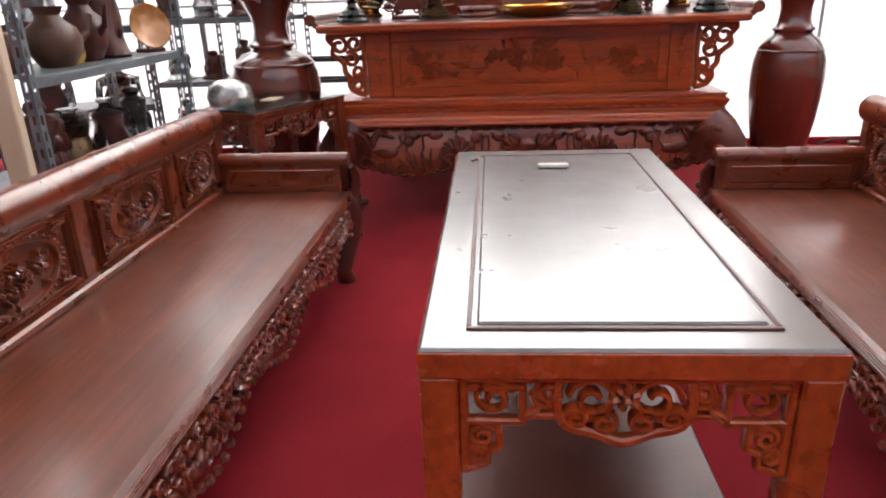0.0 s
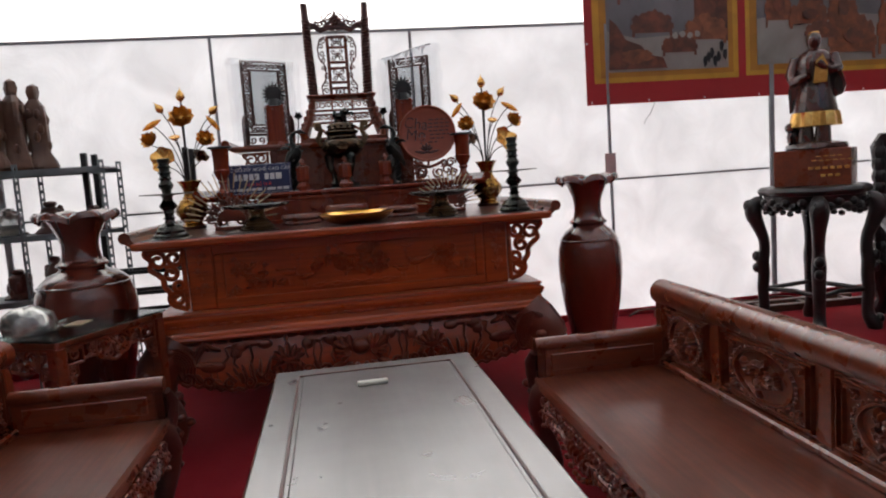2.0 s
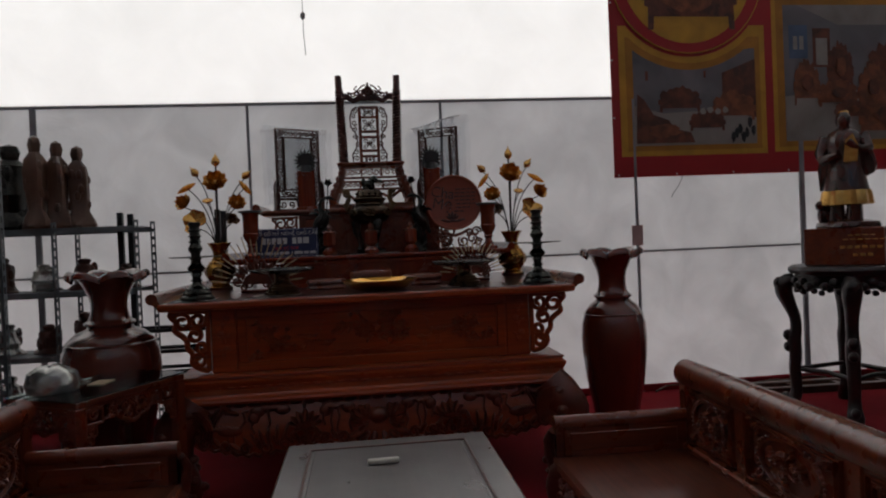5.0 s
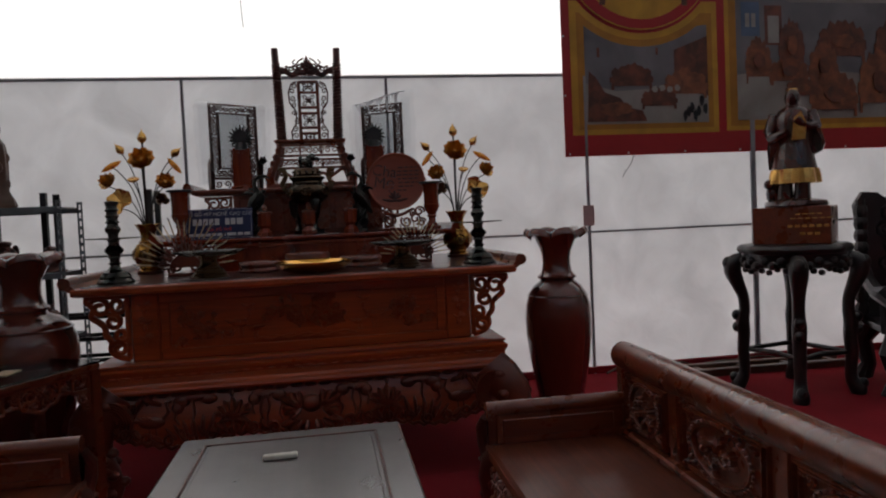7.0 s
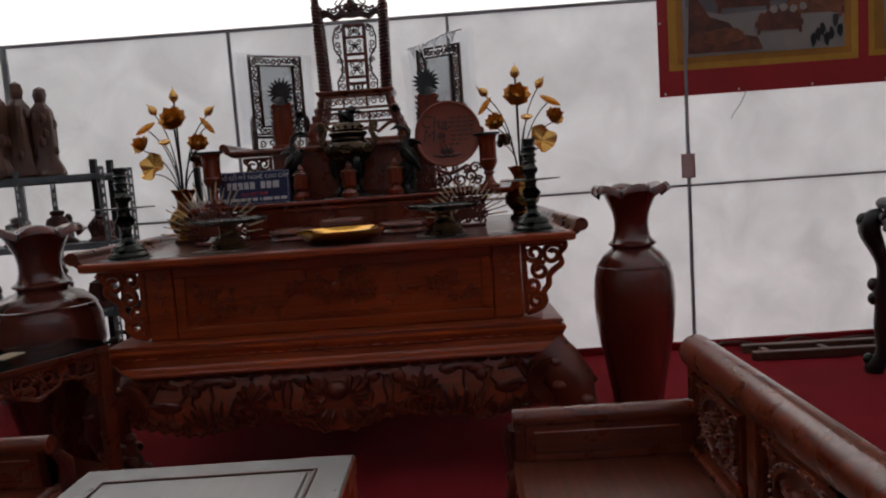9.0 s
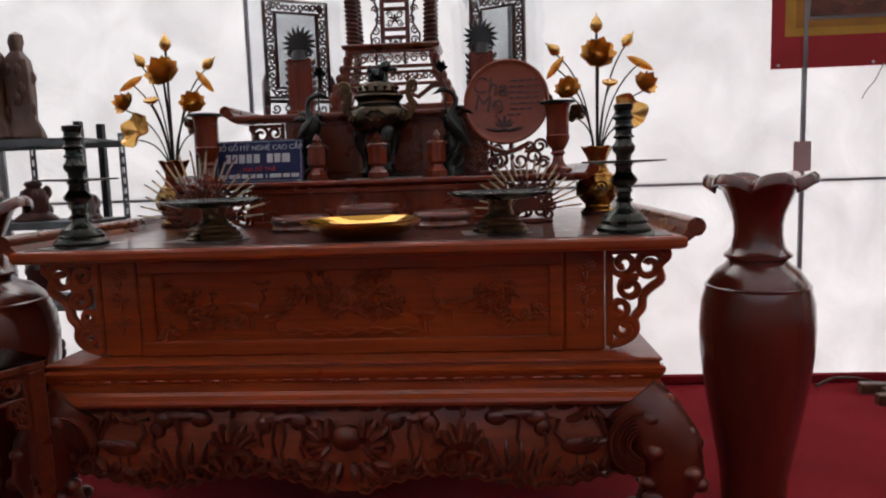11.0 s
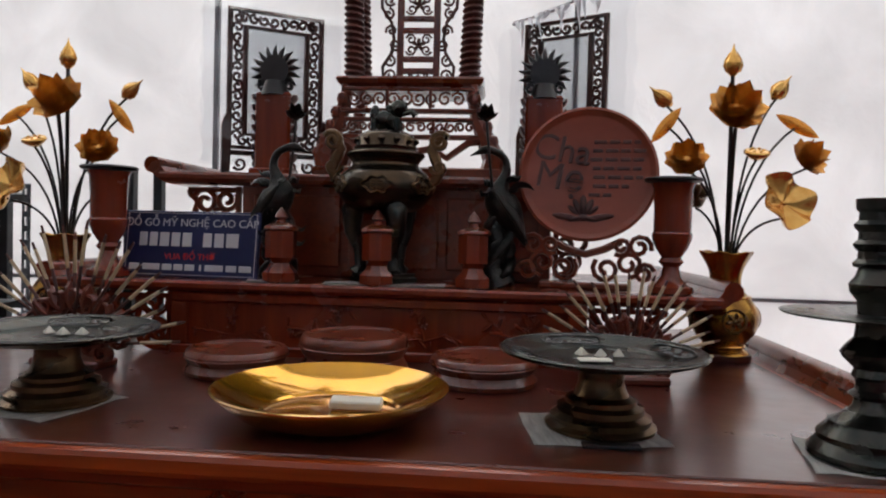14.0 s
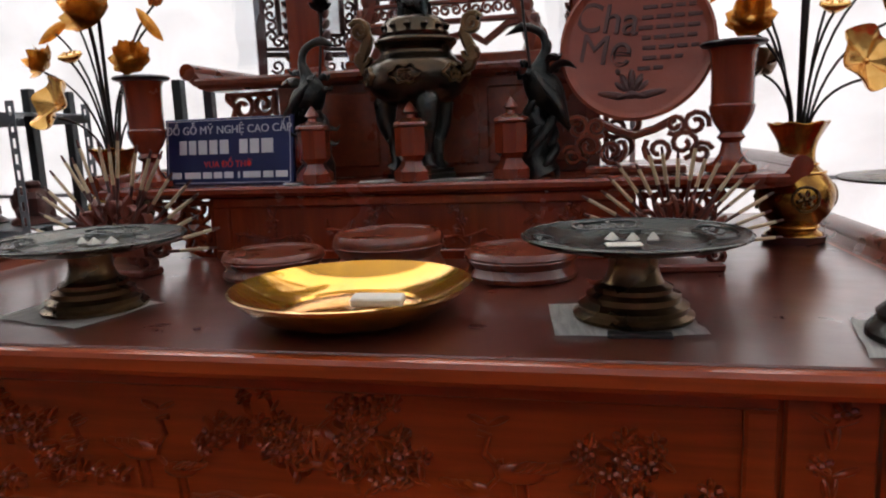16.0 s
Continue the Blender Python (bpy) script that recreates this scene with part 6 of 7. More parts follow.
for s in (-1, 1):
    for y in (-0.07, 0.09):
        bm = bmesh.new()
        n = 190
        lean = -0.01
        top = 0.975 if y < 0 else 0.9
        rings = []
        for i in range(n + 1):
            t = i / n
            z = 0.335 + t * (top - 0.335)
            r = (0.03 if y < 0 else 0.024) * (1 - 0.2 * t)
            c = (s * (0.195 + 0.018 * t), y, z)
            rings.append([bm.verts.new((c[0] + r * (1 + 0.3 * (0.5 + 0.5 * math.sin(a - z * 290 * s)) * (t < 0.84)) * math.cos(a), c[1] + r * (1 + 0.3 * (0.5 + 0.5 * math.sin(a - z * 290 * s)) * (t < 0.84)) * math.sin(a), z)) for a in np.linspace(0, 2 * math.pi, 13)[:-1]])
        for a, b in zip(rings, rings[1:]):
            for k in range(12):
                bm.faces.new((a[k], a[(k + 1) % 12], b[(k + 1) % 12], b[k]))
        bm.faces.new(rings[-1])
        part("spiral_post", bm, WOOD_DARK, throne, "post wound by a carved dragon")
bm = bmesh.new()
YB = 0.09
for s in (-1, 1):
    band(bm, [(s * 0.066, 0.33), (s * 0.066, 0.78)], 0.024, 0.022, (0, YB, 0))
for z, w in ((0.352, 0.012), (0.405, 0.02), (0.447, 0.02), (0.55, 0.02), (0.592, 0.02), (0.7, 0.018), (0.775, 0.022)):
    band(bm, [(-0.066, z), (0.066, z)], w, 0.02, (0, YB, 0))
part("back_ladder", bm, WOOD_RED, throne)
for cz, hh in ((0.38, 0.02), (0.5, 0.045), (0.645, 0.045), (0.74, 0.03)):
    bm = bmesh.new()
    for s in (-1, 1):
        for q in (-1, 1):
            band(bm, [(s * p, cz + q * z) for p, z in curl(0.028, hh * 0.42, min(hh * 0.5, 0.02), 1.3, 0.3, 1, 10)], 0.007, 0.012, (0, YB, 0))
    bead(bm, (0, YB, cz), 0.012, (1, 0.7, 1), 5)
    flower(bm, 0, cz, min(0.024, hh * 0.7), YB, 0.01, 5)
    part("back_fret", bm, WOOD_DARK, throne)
for s in (-1, 1):
    bm = bmesh.new()
    side = [(0.08, 0.34), (0.125, 0.36), (0.13, 0.42), (0.098, 0.47), (0.09, 0.52), (0.1, 0.58), (0.135, 0.63), (0.14, 0.7), (0.12, 0.76), (0.085, 0.78)]
    band(bm, [(s * x, z) for x, z in side], 0.011, 0.016, (0, YB, 0))
    for k, (x, z) in enumerate(((0.1, 0.39), (0.105, 0.44), (0.085, 0.5), (0.1, 0.55), (0.112, 0.61), (0.108, 0.66), (0.115, 0.71), (0.1, 0.75))):
        band(bm, [(s * p, q) for p, q in curl(x, z, 0.022, 1.2, k * 2.0, 1, 10)], 0.0085, 0.013, (0, YB, 0))
    part("side_fret", bm, WOOD_DARK, throne)
bm = bmesh.new()
for s in (-1, 1):
    band(bm, [(s * x, z) for x, z in ((0.2, 0.83), (0.15, 0.84), (0.11, 0.81), (0.06, 0.83), (0.0, 0.825))], 0.04, 0.03, (0, 0.02, 0))
    for k in range(6):
        band(bm, [(s * p, q) for p, q in curl(0.17 - 0.03 * k, 0.845 + 0.007 * k, 0.022, 1.2, k, 1, 10)], 0.011, 0.026, (0, 0.02, 0))
    band(bm, [(s * x, z) for x, z in ((0.02, 0.93), (0.05, 0.915), (0.09, 0.87), (0.06, 0.865), (0.1, 0.9), (0.08, 0.92))], 0.01, 0.014, (0, 0.02, 0))
flower(bm, 0, 0.875, 0.045, 0.02, 0.02, 8)
leaf(bm, 0, 0.87, 0.08, math.pi / 2, 0.02, 0.016, 0.3)
part("crest", bm, WOOD_DARK, throne, "pierced crest with a central flame")

# ---- banner and wall odds ----
CORD = (-0.46, 6.03)
banner = thing("banner", pose(0, WALL_Y, 0), "red and yellow printed banner with furniture photographs on the wall", "banner")


def print_piece(name, mat, outline, level, label=""):
    bm = bmesh.new()
    sheet(bm, outline, -0.03 - 0.0016 * level, -0.026 - 0.0016 * level)
    return part(name, bm, mat, banner, label)


def rect(x0, x1, z0, z1):
    return [(x0, z0), (x1, z0), (x1, z1), (x0, z1)]


def oval(cx, cz, rx, rz, a0=0.0, a1=2 * math.pi, n=40):
    return [(cx + rx * math.cos(a), cz + rz * math.sin(a)) for a in np.linspace(a0, a1, n + 1)[:-1]]


def sofa(x, z, w, h, mat, level, seed):
    """The outline of a carved sofa: crested back, arms and feet."""
    rng = random.Random(seed)
    half = [(0.0, 1.0), (0.08, 1.05), (0.14, 0.93), (0.24, 0.95), (0.3, 0.8), (0.38, 0.84), (0.46, 0.7), (0.44, 0.55), (0.5, 0.5), (0.5, 0.3), (0.46, 0.28), (0.47, 0.0), (0.41, 0.0), (0.4, 0.16)]
    pts = [(x + w * p, z + h * q * rng.uniform(0.95, 1.05)) for p, q in half] + [(x - w * p, z + h * q * rng.uniform(0.95, 1.05)) for p, q in half[:0:-1]]
    print_piece("furniture_print", mat, pts[::-1], level)


def arch(x0, x1, z0, z1, cx, cz, r, n=24):
    """A panel whose upper edge is cut by a circle round (cx, cz)."""
    half = min(cx - x0, x1 - cx, math.sqrt(max(r * r - (cz - z1) ** 2, 0.0)))
    a = math.asin(half / r)
    return [(x0, z0), (x1, z0), (x1, z1)] + [(cx + r * math.sin(t), cz - r * math.cos(t)) for t in np.linspace(a, -a, n)] + [(x0, z1)]


def blob(cx, cz, rx, rz, mat, level, seed, name="furniture_print"):
    """An uneven printed patch."""
    rng = random.Random(seed)
    pts = [(cx + rx * rng.uniform(0.72, 1.08) * math.cos(a), cz + rz * rng.uniform(0.72, 1.08) * math.sin(a)) for a in np.linspace(0, 2 * math.pi, 23)[:-1]]
    print_piece(name, mat, pts, level)


print_piece("banner_sheet", BANNER_RED, rect(2.15, 6.9, 1.88, 3.95), 0)
RING = (2.87, 3.66)
print_piece("yellow_border", BANNER_YELLOW, arch(2.225, 3.585, 2.06, 3.2, *RING, 0.735), 1)
print_piece("inner_line", material("banner_line", (0.5, 0.22, 0.02), 0.5), arch(2.285, 3.535, 2.105, 3.1, *RING, 0.79), 2)
print_piece("photo_wall", PHOTO_GREY, arch(2.35, 3.485, 2.15, 3.0, *RING, 0.85), 3)
print_piece("photo_floor", PHOTO_FLOOR, [(2.35, 2.15), (3.485, 2.15), (3.485, 2.4), (3.2, 2.46), (2.62, 2.43), (2.35, 2.5)], 4)
print_piece("photo_cabinet", PHOTO_BROWN, [(3.17, 2.44), (3.485, 2.38), (3.485, 2.9), (3.17, 2.78)], 5)
print_piece("photo_lamp", PHOTO_BROWN, rect(2.46, 2.485, 2.72, 2.8), 4)
print_piece("photo_lamp", PHOTO_BROWN, rect(3.0, 3.02, 2.74, 2.8), 4)
sofa(2.77, 2.44, 0.4, 0.22, PHOTO_BROWN, 6, 1)
sofa(3.27, 2.36, 0.42, 0.25, PHOTO_ORANGE, 6, 2)
sofa(3.02, 2.27, 0.34, 0.18, PHOTO_BROWN, 7, 3)
print_piece("furniture_print", PHOTO_BROWN, [(2.36, 2.17), (2.9, 2.17), (2.86, 2.26), (2.72, 2.29), (2.66, 2.37), (2.52, 2.42), (2.44, 2.55), (2.38, 2.6)], 8)
blob(2.62, 2.28, 0.16, 0.07, PHOTO_ORANGE, 9, 21)
for k in range(7):
    blob(3.26 + 0.032 * k, 2.21 + 0.035 * (k % 3) + (0.06 if k > 4 else 0), 0.022, 0.05, BLACK_STEEL, 8, 60 + k, "plant_print")
for k in range(4):
    blob(2.98 + 0.07 * k, 2.44 + 0.012 * (k % 2), 0.03, 0.03, PHOTO_PALE, 8, 80 + k, "teapot_print")
print_piece("yellow_ring", BANNER_YELLOW, oval(*RING, 0.71, 0.71), 9)
print_piece("red_ring", BANNER_RED, oval(*RING, 0.7, 0.7), 10)
print_piece("yellow_disc", BANNER_YELLOW, oval(*RING, 0.6, 0.62), 11)
sofa(2.9, 3.16, 0.86, 0.72, PHOTO_BROWN, 12, 5)
blob(2.9, 3.48, 0.3, 0.17, PHOTO_ORANGE, 13, 22)
print_piece("yellow_border", BANNER_YELLOW, rect(3.66, 5.9, 2.07, 3.47), 1)
print_piece("inner_line", bpy.data.materials["banner_line"], rect(3.7, 5.86, 2.11, 3.43), 2)
print_piece("photo_wall", PHOTO_GREY, rect(3.77, 5.8, 2.16, 3.38), 3)
print_piece("photo_ceiling", PHOTO_FLOOR, [(3.9, 3.38), (4.3, 3.2), (5.8, 3.2), (5.8, 3.38)][::-1], 4)
print_piece("photo_floor", PHOTO_FLOOR, [(3.77, 2.16), (5.8, 2.16), (5.8, 2.5), (4.3, 2.62), (3.77, 2.56)], 4)
print_piece("photo_window", PHOTO_BLUE, rect(3.82, 4.0, 2.9, 3.2), 4)
print_piece("photo_pane", PHOTO_PALE, rect(3.86, 3.9, 2.98, 3.1), 5)
print_piece("photo_pane", PHOTO_PALE, rect(3.92, 3.96, 2.98, 3.1), 5)
print_piece("photo_door_frame", PHOTO_BROWN, rect(4.05, 4.22, 2.82, 3.17), 4)
print_piece("photo_door_glass", PHOTO_PALE, rect(4.08, 4.19, 2.84, 3.08), 5)
for k, (x, z, w, h, m) in enumerate(((3.98, 2.48, 0.26, 0.4, PHOTO_ORANGE), (4.31, 2.6, 0.26, 0.44, PHOTO_BROWN), (4.82, 2.66, 0.5, 0.38, PHOTO_BROWN), (5.4, 2.6, 0.5, 0.46, PHOTO_BROWN), (4.28, 2.46, 0.4, 0.24, PHOTO_ORANGE), (4.62, 2.42, 0.3, 0.42, PHOTO_ORANGE), (4.72, 2.17, 0.5, 0.4, PHOTO_ORANGE), (5.2, 2.2, 0.46, 0.56, PHOTO_ORANGE), (4.4, 2.34, 0.34, 0.18, PHOTO_BROWN))):
    sofa(x, z, w, h, m, 6 + k, 30 + k)
    blob(x, z + h * 0.5, w * 0.22, h * 0.2, PHOTO_BROWN if m is PHOTO_ORANGE else PHOTO_ORANGE, 16 + k, 50 + k)
for x in np.arange(2.19, 6.9, 0.53):
    bm = bmesh.new()
    bead(bm, (x, -0.034, 1.9), 0.009, (1, 0.5, 1), 5)
    part("eyelet", bm, WHITE, banner, "small white eyelet")
for z in np.arange(2.4, 3.9, 0.5):
    bm = bmesh.new()
    bead(bm, (2.165, -0.034, z), 0.009, (1, 0.5, 1), 5)
    part("eyelet", bm, WHITE, banner, "small white eyelet")

tape = strip("wall_tape", PINK_TAPE, 2.285, 2.385, 1.285, 1.46, 0.038, 0.003)
tagged(tape, "faded pink tape patch on the tent pole", "tape")
bm = bmesh.new()
tube(bm, [(2.76, 6.03, 1.885), (2.71, 6.02, 1.79), (2.66, 6.02, 1.73), (2.645, 6.03, 1.69)], 0.003, 5)
tagged(part("loose_cord", bm, SEAM), "thin cord hanging from the banner edge", "cord")
bm = bmesh.new()
rng = random.Random(5)
tube(bm, [(2.4 + 0.12 * k, 5.95 + 0.05 * math.sin(k * 1.3), 0.02 + 0.04 * abs(math.sin(k * 0.9))) for k in range(14)], 0.009, 6)
tagged(part("floor_cable", bm, WOOD_BROWN), "brown cable lying along the wall foot", "cable")
ladder = thing("wooden_ladder", pose(2.95, 5.66, 0, 0, 0, -2.5), "brown wooden ladder frame lying by the wall", "ladder")
for y in (0.0, 0.2):
    bm = bmesh.new()
    box(bm, -0.35, 1.5, y - 0.03, y + 0.03, 0.0, 0.06, 0.006)
    part("rail", bm, WOOD_BROWN, ladder)
for k in range(5):
    bm = bmesh.new()
    box(bm, -0.25 + 0.4 * k, -0.2 + 0.4 * k, 0.032, 0.168, 0.012, 0.048, 0.004)
    part("rung", bm, WOOD_BROWN, ladder)

bm = bmesh.new()
tube(bm, [(CORD[0], CORD[1], 5.15), (CORD[0], CORD[1], 3.15), (CORD[0] + 0.01, CORD[1], 2.96)], 0.0035, 5)
bead(bm, (CORD[0], CORD[1], 3.28), 0.022, (1, 1, 1.5), 6)
tagged(part("hanging_cord", bm, SEAM), "thin grey cord with a knot hanging by the wall", "cord")
paper_sheet(0.02, 5.0, STEP, 0.34, 0.1, 2, 31)
paper_sheet(-0.3, 4.985, STEP, 0.14, 0.08, 10, 32)

# ---- statue on its carved stand ----
PX, PY = 3.51, 5.03
ped = thing("carved_pedestal", pose(PX, PY, 0, 0, 0, 0), "black carved wooden pedestal table on curved legs", "pedestal")
bm = bmesh.new()
lathe(bm, [(0.3, 1.03), (0.36, 1.036), (0.372, 1.05), (0.378, 1.068), (0.37, 1.085), (0.36, 1.093), (0.345, 1.1), (0.1, 1.1)], 48, wave=lambda a, k, r, z: (r * (1 + 0.035 * math.sin(8 * a)), z))
part("tabletop", bm, WOOD_BLACK, ped)
bm = bmesh.new()
lathe(bm, [(0.3, 0.93), (0.335, 0.94), (0.345, 1.032), (0.32, 1.036)], 40)
for k in range(36):
    a = 2 * math.pi * k / 36
    bead(bm, (0.345 * math.cos(a), 0.345 * math.sin(a), 0.985 - 0.03 * (k % 2)), 0.036, (1, 1, 0.9), 5)
    bead(bm, (0.33 * math.cos(a + 0.08), 0.33 * math.sin(a + 0.08), 0.93 - 0.012 * (k % 3)), 0.026, (1, 1, 0.9), 4)
part("carved_frieze", bm, WOOD_BLACK, ped)
LEGS = [radians(147 + 90 * k) for k in range(4)]
for a in LEGS:
    c, s = math.cos(a), math.sin(a)
    bm = bmesh.new()
    limb(bm, [(c * r, s * r, z, w) for r, z, w in ((0.34, 1.0, 0.045), (0.405, 0.965, 0.062), (0.42, 0.9, 0.064), (0.385, 0.8, 0.05), (0.35, 0.7, 0.042), (0.345, 0.6, 0.042), (0.36, 0.52, 0.05), (0.352, 0.42, 0.046), (0.36, 0.3, 0.044), (0.352, 0.18, 0.04), (0.36, 0.1, 0.045), (0.395, 0.04, 0.056), (0.4, 0.0, 0.05))], 12, 1.0, 3)
    for r, z, q in ((0.45, 0.96, 0.045), (0.4, 0.56, 0.038), (0.4, 0.47, 0.036), (0.43, 0.08, 0.034)):
        bead(bm, (c * r, s * r, z), q, (1, 1, 1.15), 6)
    part("leg", bm, WOOD_BLACK, ped, "", 60)
for a, b in zip(LEGS, LEGS[1:] + LEGS[:1]):
    bm = bmesh.new()
    m = (a + b) / 2 + (math.pi if b < a else 0)
    tube(bm, [(0.35 * math.cos(a), 0.35 * math.sin(a), 0.3), (0.21 * math.cos(m), 0.21 * math.sin(m), 0.31), (0.35 * math.cos(b), 0.35 * math.sin(b), 0.3)], 0.018, 8)
    part("stretcher", bm, WOOD_BLACK, ped)

plinth = thing("statue_plinth", pose(PX + 0.02, PY, 1.1, 0, 0, -46), "brown wooden plinth with gold lettering bars", "plinth")
bm = bmesh.new()
box(bm, -0.255, 0.255, -0.19, 0.19, 0.0, 0.27, 0.006)
part("block", bm, WOOD_RED, plinth)
for x0, x1, z in ((0.03, 0.2, 0.215), (0.0, 0.23, 0.185), (-0.02, 0.24, 0.13), (0.06, 0.16, 0.075)):
    x = x0
    while x < x1:
        bm = bmesh.new()
        h = 0.022 if z in (0.13, 0.075) else 0.009
        box(bm, x, x + 0.034, -0.194, -0.189, z - h / 2, z + h / 2, 0.001)
        part("letter_bar", bm, GOLD, plinth)
        x += 0.046
bm = bmesh.new()
lathe(bm, [(0.2, 0.0), (0.21, 0.01), (0.2, 0.04), (0.1, 0.06)], 20, wave=lambda a, k, r, z: (r * (1 + 0.1 * math.sin(3 * a)), z))
tube(bm, [(0.05, 0, 0.04), (0.055, 0, 0.2), (0.05, 0, 0.3)], [0.06, 0.05, 0.06], 10)
tube(bm, [(-0.06, 0, 0.04), (-0.06, 0, 0.2), (-0.05, 0, 0.3)], [0.06, 0.05, 0.06], 10)
lathe(bm, [(0.15, 0.17), (0.165, 0.18), (0.15, 0.3), (0.118, 0.46), (0.11, 0.52), (0.128, 0.6), (0.132, 0.66), (0.1, 0.71), (0.045, 0.74)], 24, wave=lambda a, k, r, z: (r * (1 + 0.05 * math.sin(9 * a)) * (1 - 0.25 * abs(math.sin(a))), z))
tube(bm, [(-0.12, 0, 0.68), (-0.155, -0.02, 0.56), (-0.13, -0.08, 0.5), (-0.02, -0.12, 0.54)], [0.042, 0.045, 0.04, 0.03], 10)
tube(bm, [(0.12, 0, 0.68), (0.15, -0.03, 0.58), (0.11, -0.1, 0.56), (0.04, -0.13, 0.63)], [0.042, 0.042, 0.036, 0.03], 10)
sheet(bm, [(-0.14, 0.68), (-0.19, 0.45), (-0.18, 0.28), (-0.08, 0.32), (0.1, 0.36), (0.18, 0.4), (0.2, 0.46), (0.14, 0.68)], 0.05, 0.085)
bead(bm, (0, -0.01, 0.795), 0.062, (0.85, 0.95, 1.15), 10)
tube(bm, [(0, 0, 0.7), (0, 0, 0.77)], [0.05, 0.04], 10)
bead(bm, (-0.15, 0.04, 0.1), 0.06, (0.9, 0.9, 1.4), 8)
bead(bm, (-0.17, 0.0, 0.17), 0.04, (1, 1, 1), 6)
fig = part("statue", bm, WOOD_STATUE, None, "", 60)
fig.matrix_world = pose(PX + 0.02, PY, 1.37, 0, 0, -46)
tagged(fig, "dark wooden standing statue with a gold skirt hem and sash", "statue")
trim = thing("statue_gilding", pose(PX + 0.02, PY, 1.37, 0, 0, -46), "gilded bands laid round a wooden statue", "ornament")
bm = bmesh.new()
lathe(bm, [(0.158, 0.165), (0.178, 0.172), (0.17, 0.23), (0.16, 0.275), (0.15, 0.27)], 36, wave=lambda a, k, r, z: (r * (1 + 0.07 * math.sin(9 * a)) * (1 - 0.22 * abs(math.sin(a))), z))
part("hem", bm, GOLD, trim)
bm = bmesh.new()
sheet(bm, [(0.01, 0.48), (0.1, 0.48), (0.108, 0.6), (0.075, 0.68), (0.03, 0.64)], -0.135, -0.112)
part("sash", bm, GOLD, trim)
bm = bmesh.new()
lathe(bm, [(0.036, 0.848), (0.04, 0.852), (0.036, 0.862), (0.02, 0.869), (0.005, 0.871)], 16)
part("cap", bm, GOLD, trim)

# black carved armchair
chair = thing("carved_armchair", pose(4.48, 4.76, 0, 0, 0, -25), "large black carved wooden armchair with high back", "armchair")
bm = bmesh.new()
box(bm, -0.4, 0.4, -0.35, 0.35, 0.4, 0.48, 0.02)
part("seat", bm, WOOD_BLACK, chair)
bm = bmesh.new()
sheet(bm, [(-0.42, 0.46), (0.42, 0.46), (0.44, 1.2), (0.46, 1.36), (0.4, 1.46), (0.3, 1.45), (0.24, 1.4), (0.16, 1.46), (0.1, 1.56), (0, 1.6), (-0.1, 1.56), (-0.16, 1.46), (-0.24, 1.4), (-0.3, 1.45), (-0.4, 1.46), (-0.46, 1.36), (-0.44, 1.2)], 0.28, 0.36)
part("back_board", bm, WOOD_BLACK, chair)
for s in (-1, 1):
    bm = bmesh.new()
    tube(bm, [(s * 0.42, 0.28, 0.48), (s * 0.42, 0.28, 1.4)], 0.035, 10)
    post = part("back_post", bm, WOOD_BLACK, chair)
    for k in range(9):
        bm = bmesh.new()
        bead(bm, (s * 0.42, 0.28, 0.55 + 0.095 * k), 0.06, (0.9, 0.9, 1.1), 6)
        part("knob", bm, WOOD_BLACK, post)
    for k in range(6):
        bm = bmesh.new()
        band(bm, [(s * p, q) for p, q in curl(0.25 - 0.04 * (k % 2), 0.65 + 0.13 * k, 0.07, 1.3, k, 1, 10)], 0.03, 0.05, (0, 0.275, 0))
        part("carved_scroll", bm, WOOD_BLACK, chair)
for s in (-1, 1):
    bm = bmesh.new()
    tube(bm, [(s * 0.4, 0.3, 0.86), (s * 0.44, 0.1, 0.8), (s * 0.45, -0.15, 0.72), (s * 0.44, -0.36, 0.72), (s * 0.42, -0.46, 0.66)], [0.05, 0.05, 0.05, 0.075, 0.05], 10)
    tube(bm, [(s * 0.43, -0.3, 0.7), (s * 0.42, -0.32, 0.45)], [0.05, 0.06], 8)
    part("arm", bm, WOOD_BLACK, chair, "arm ending in a carved head")
    for y in (-0.3, 0.3):
        bm = bmesh.new()
        tube(bm, [(s * 0.36, y, 0.42), (s * 0.42, y * 1.1, 0.3), (s * 0.38, y, 0.12), (s * 0.42, y * 1.12, 0.0)], [0.09, 0.08, 0.055, 0.075], 10)
        part("leg", bm, WOOD_BLACK, chair)

# ---- side table with glass ----
A, B = Vector((-1.33, 3.46)), Vector((-1.018, 4.048))
ang = math.degrees(math.atan2(B.y - A.y, B.x - A.x))
LEN, DEP, HT = (B - A).length, 0.43, 0.765
side = thing("side_table", pose(A.x, A.y, 0, 0, 0, ang), "red-brown carved side table under a glass sheet", "table")
bm = bmesh.new()
box(bm, 0, LEN, 0, DEP, HT - 0.03, HT, 0.005)
part("tabletop", bm, WOOD_RED, side)
for x in (0.0, LEN - 0.055):
    for y in (0.0, DEP - 0.055):
        bm = bmesh.new()
        box(bm, x, x + 0.055, y, y + 0.055, 0, HT - 0.03, 0.005)
        part("leg", bm, WOOD_RED, side)
for y in (0.02, DEP - 0.02):
    bm = bmesh.new()
    fret(bm, LEN - 0.11, 0.1, 0, 0.016, 0.014)
    move(bm, Matrix.Translation((LEN / 2, y, HT - 0.03)))
    part("fret_apron", bm, WOOD_RED, side)
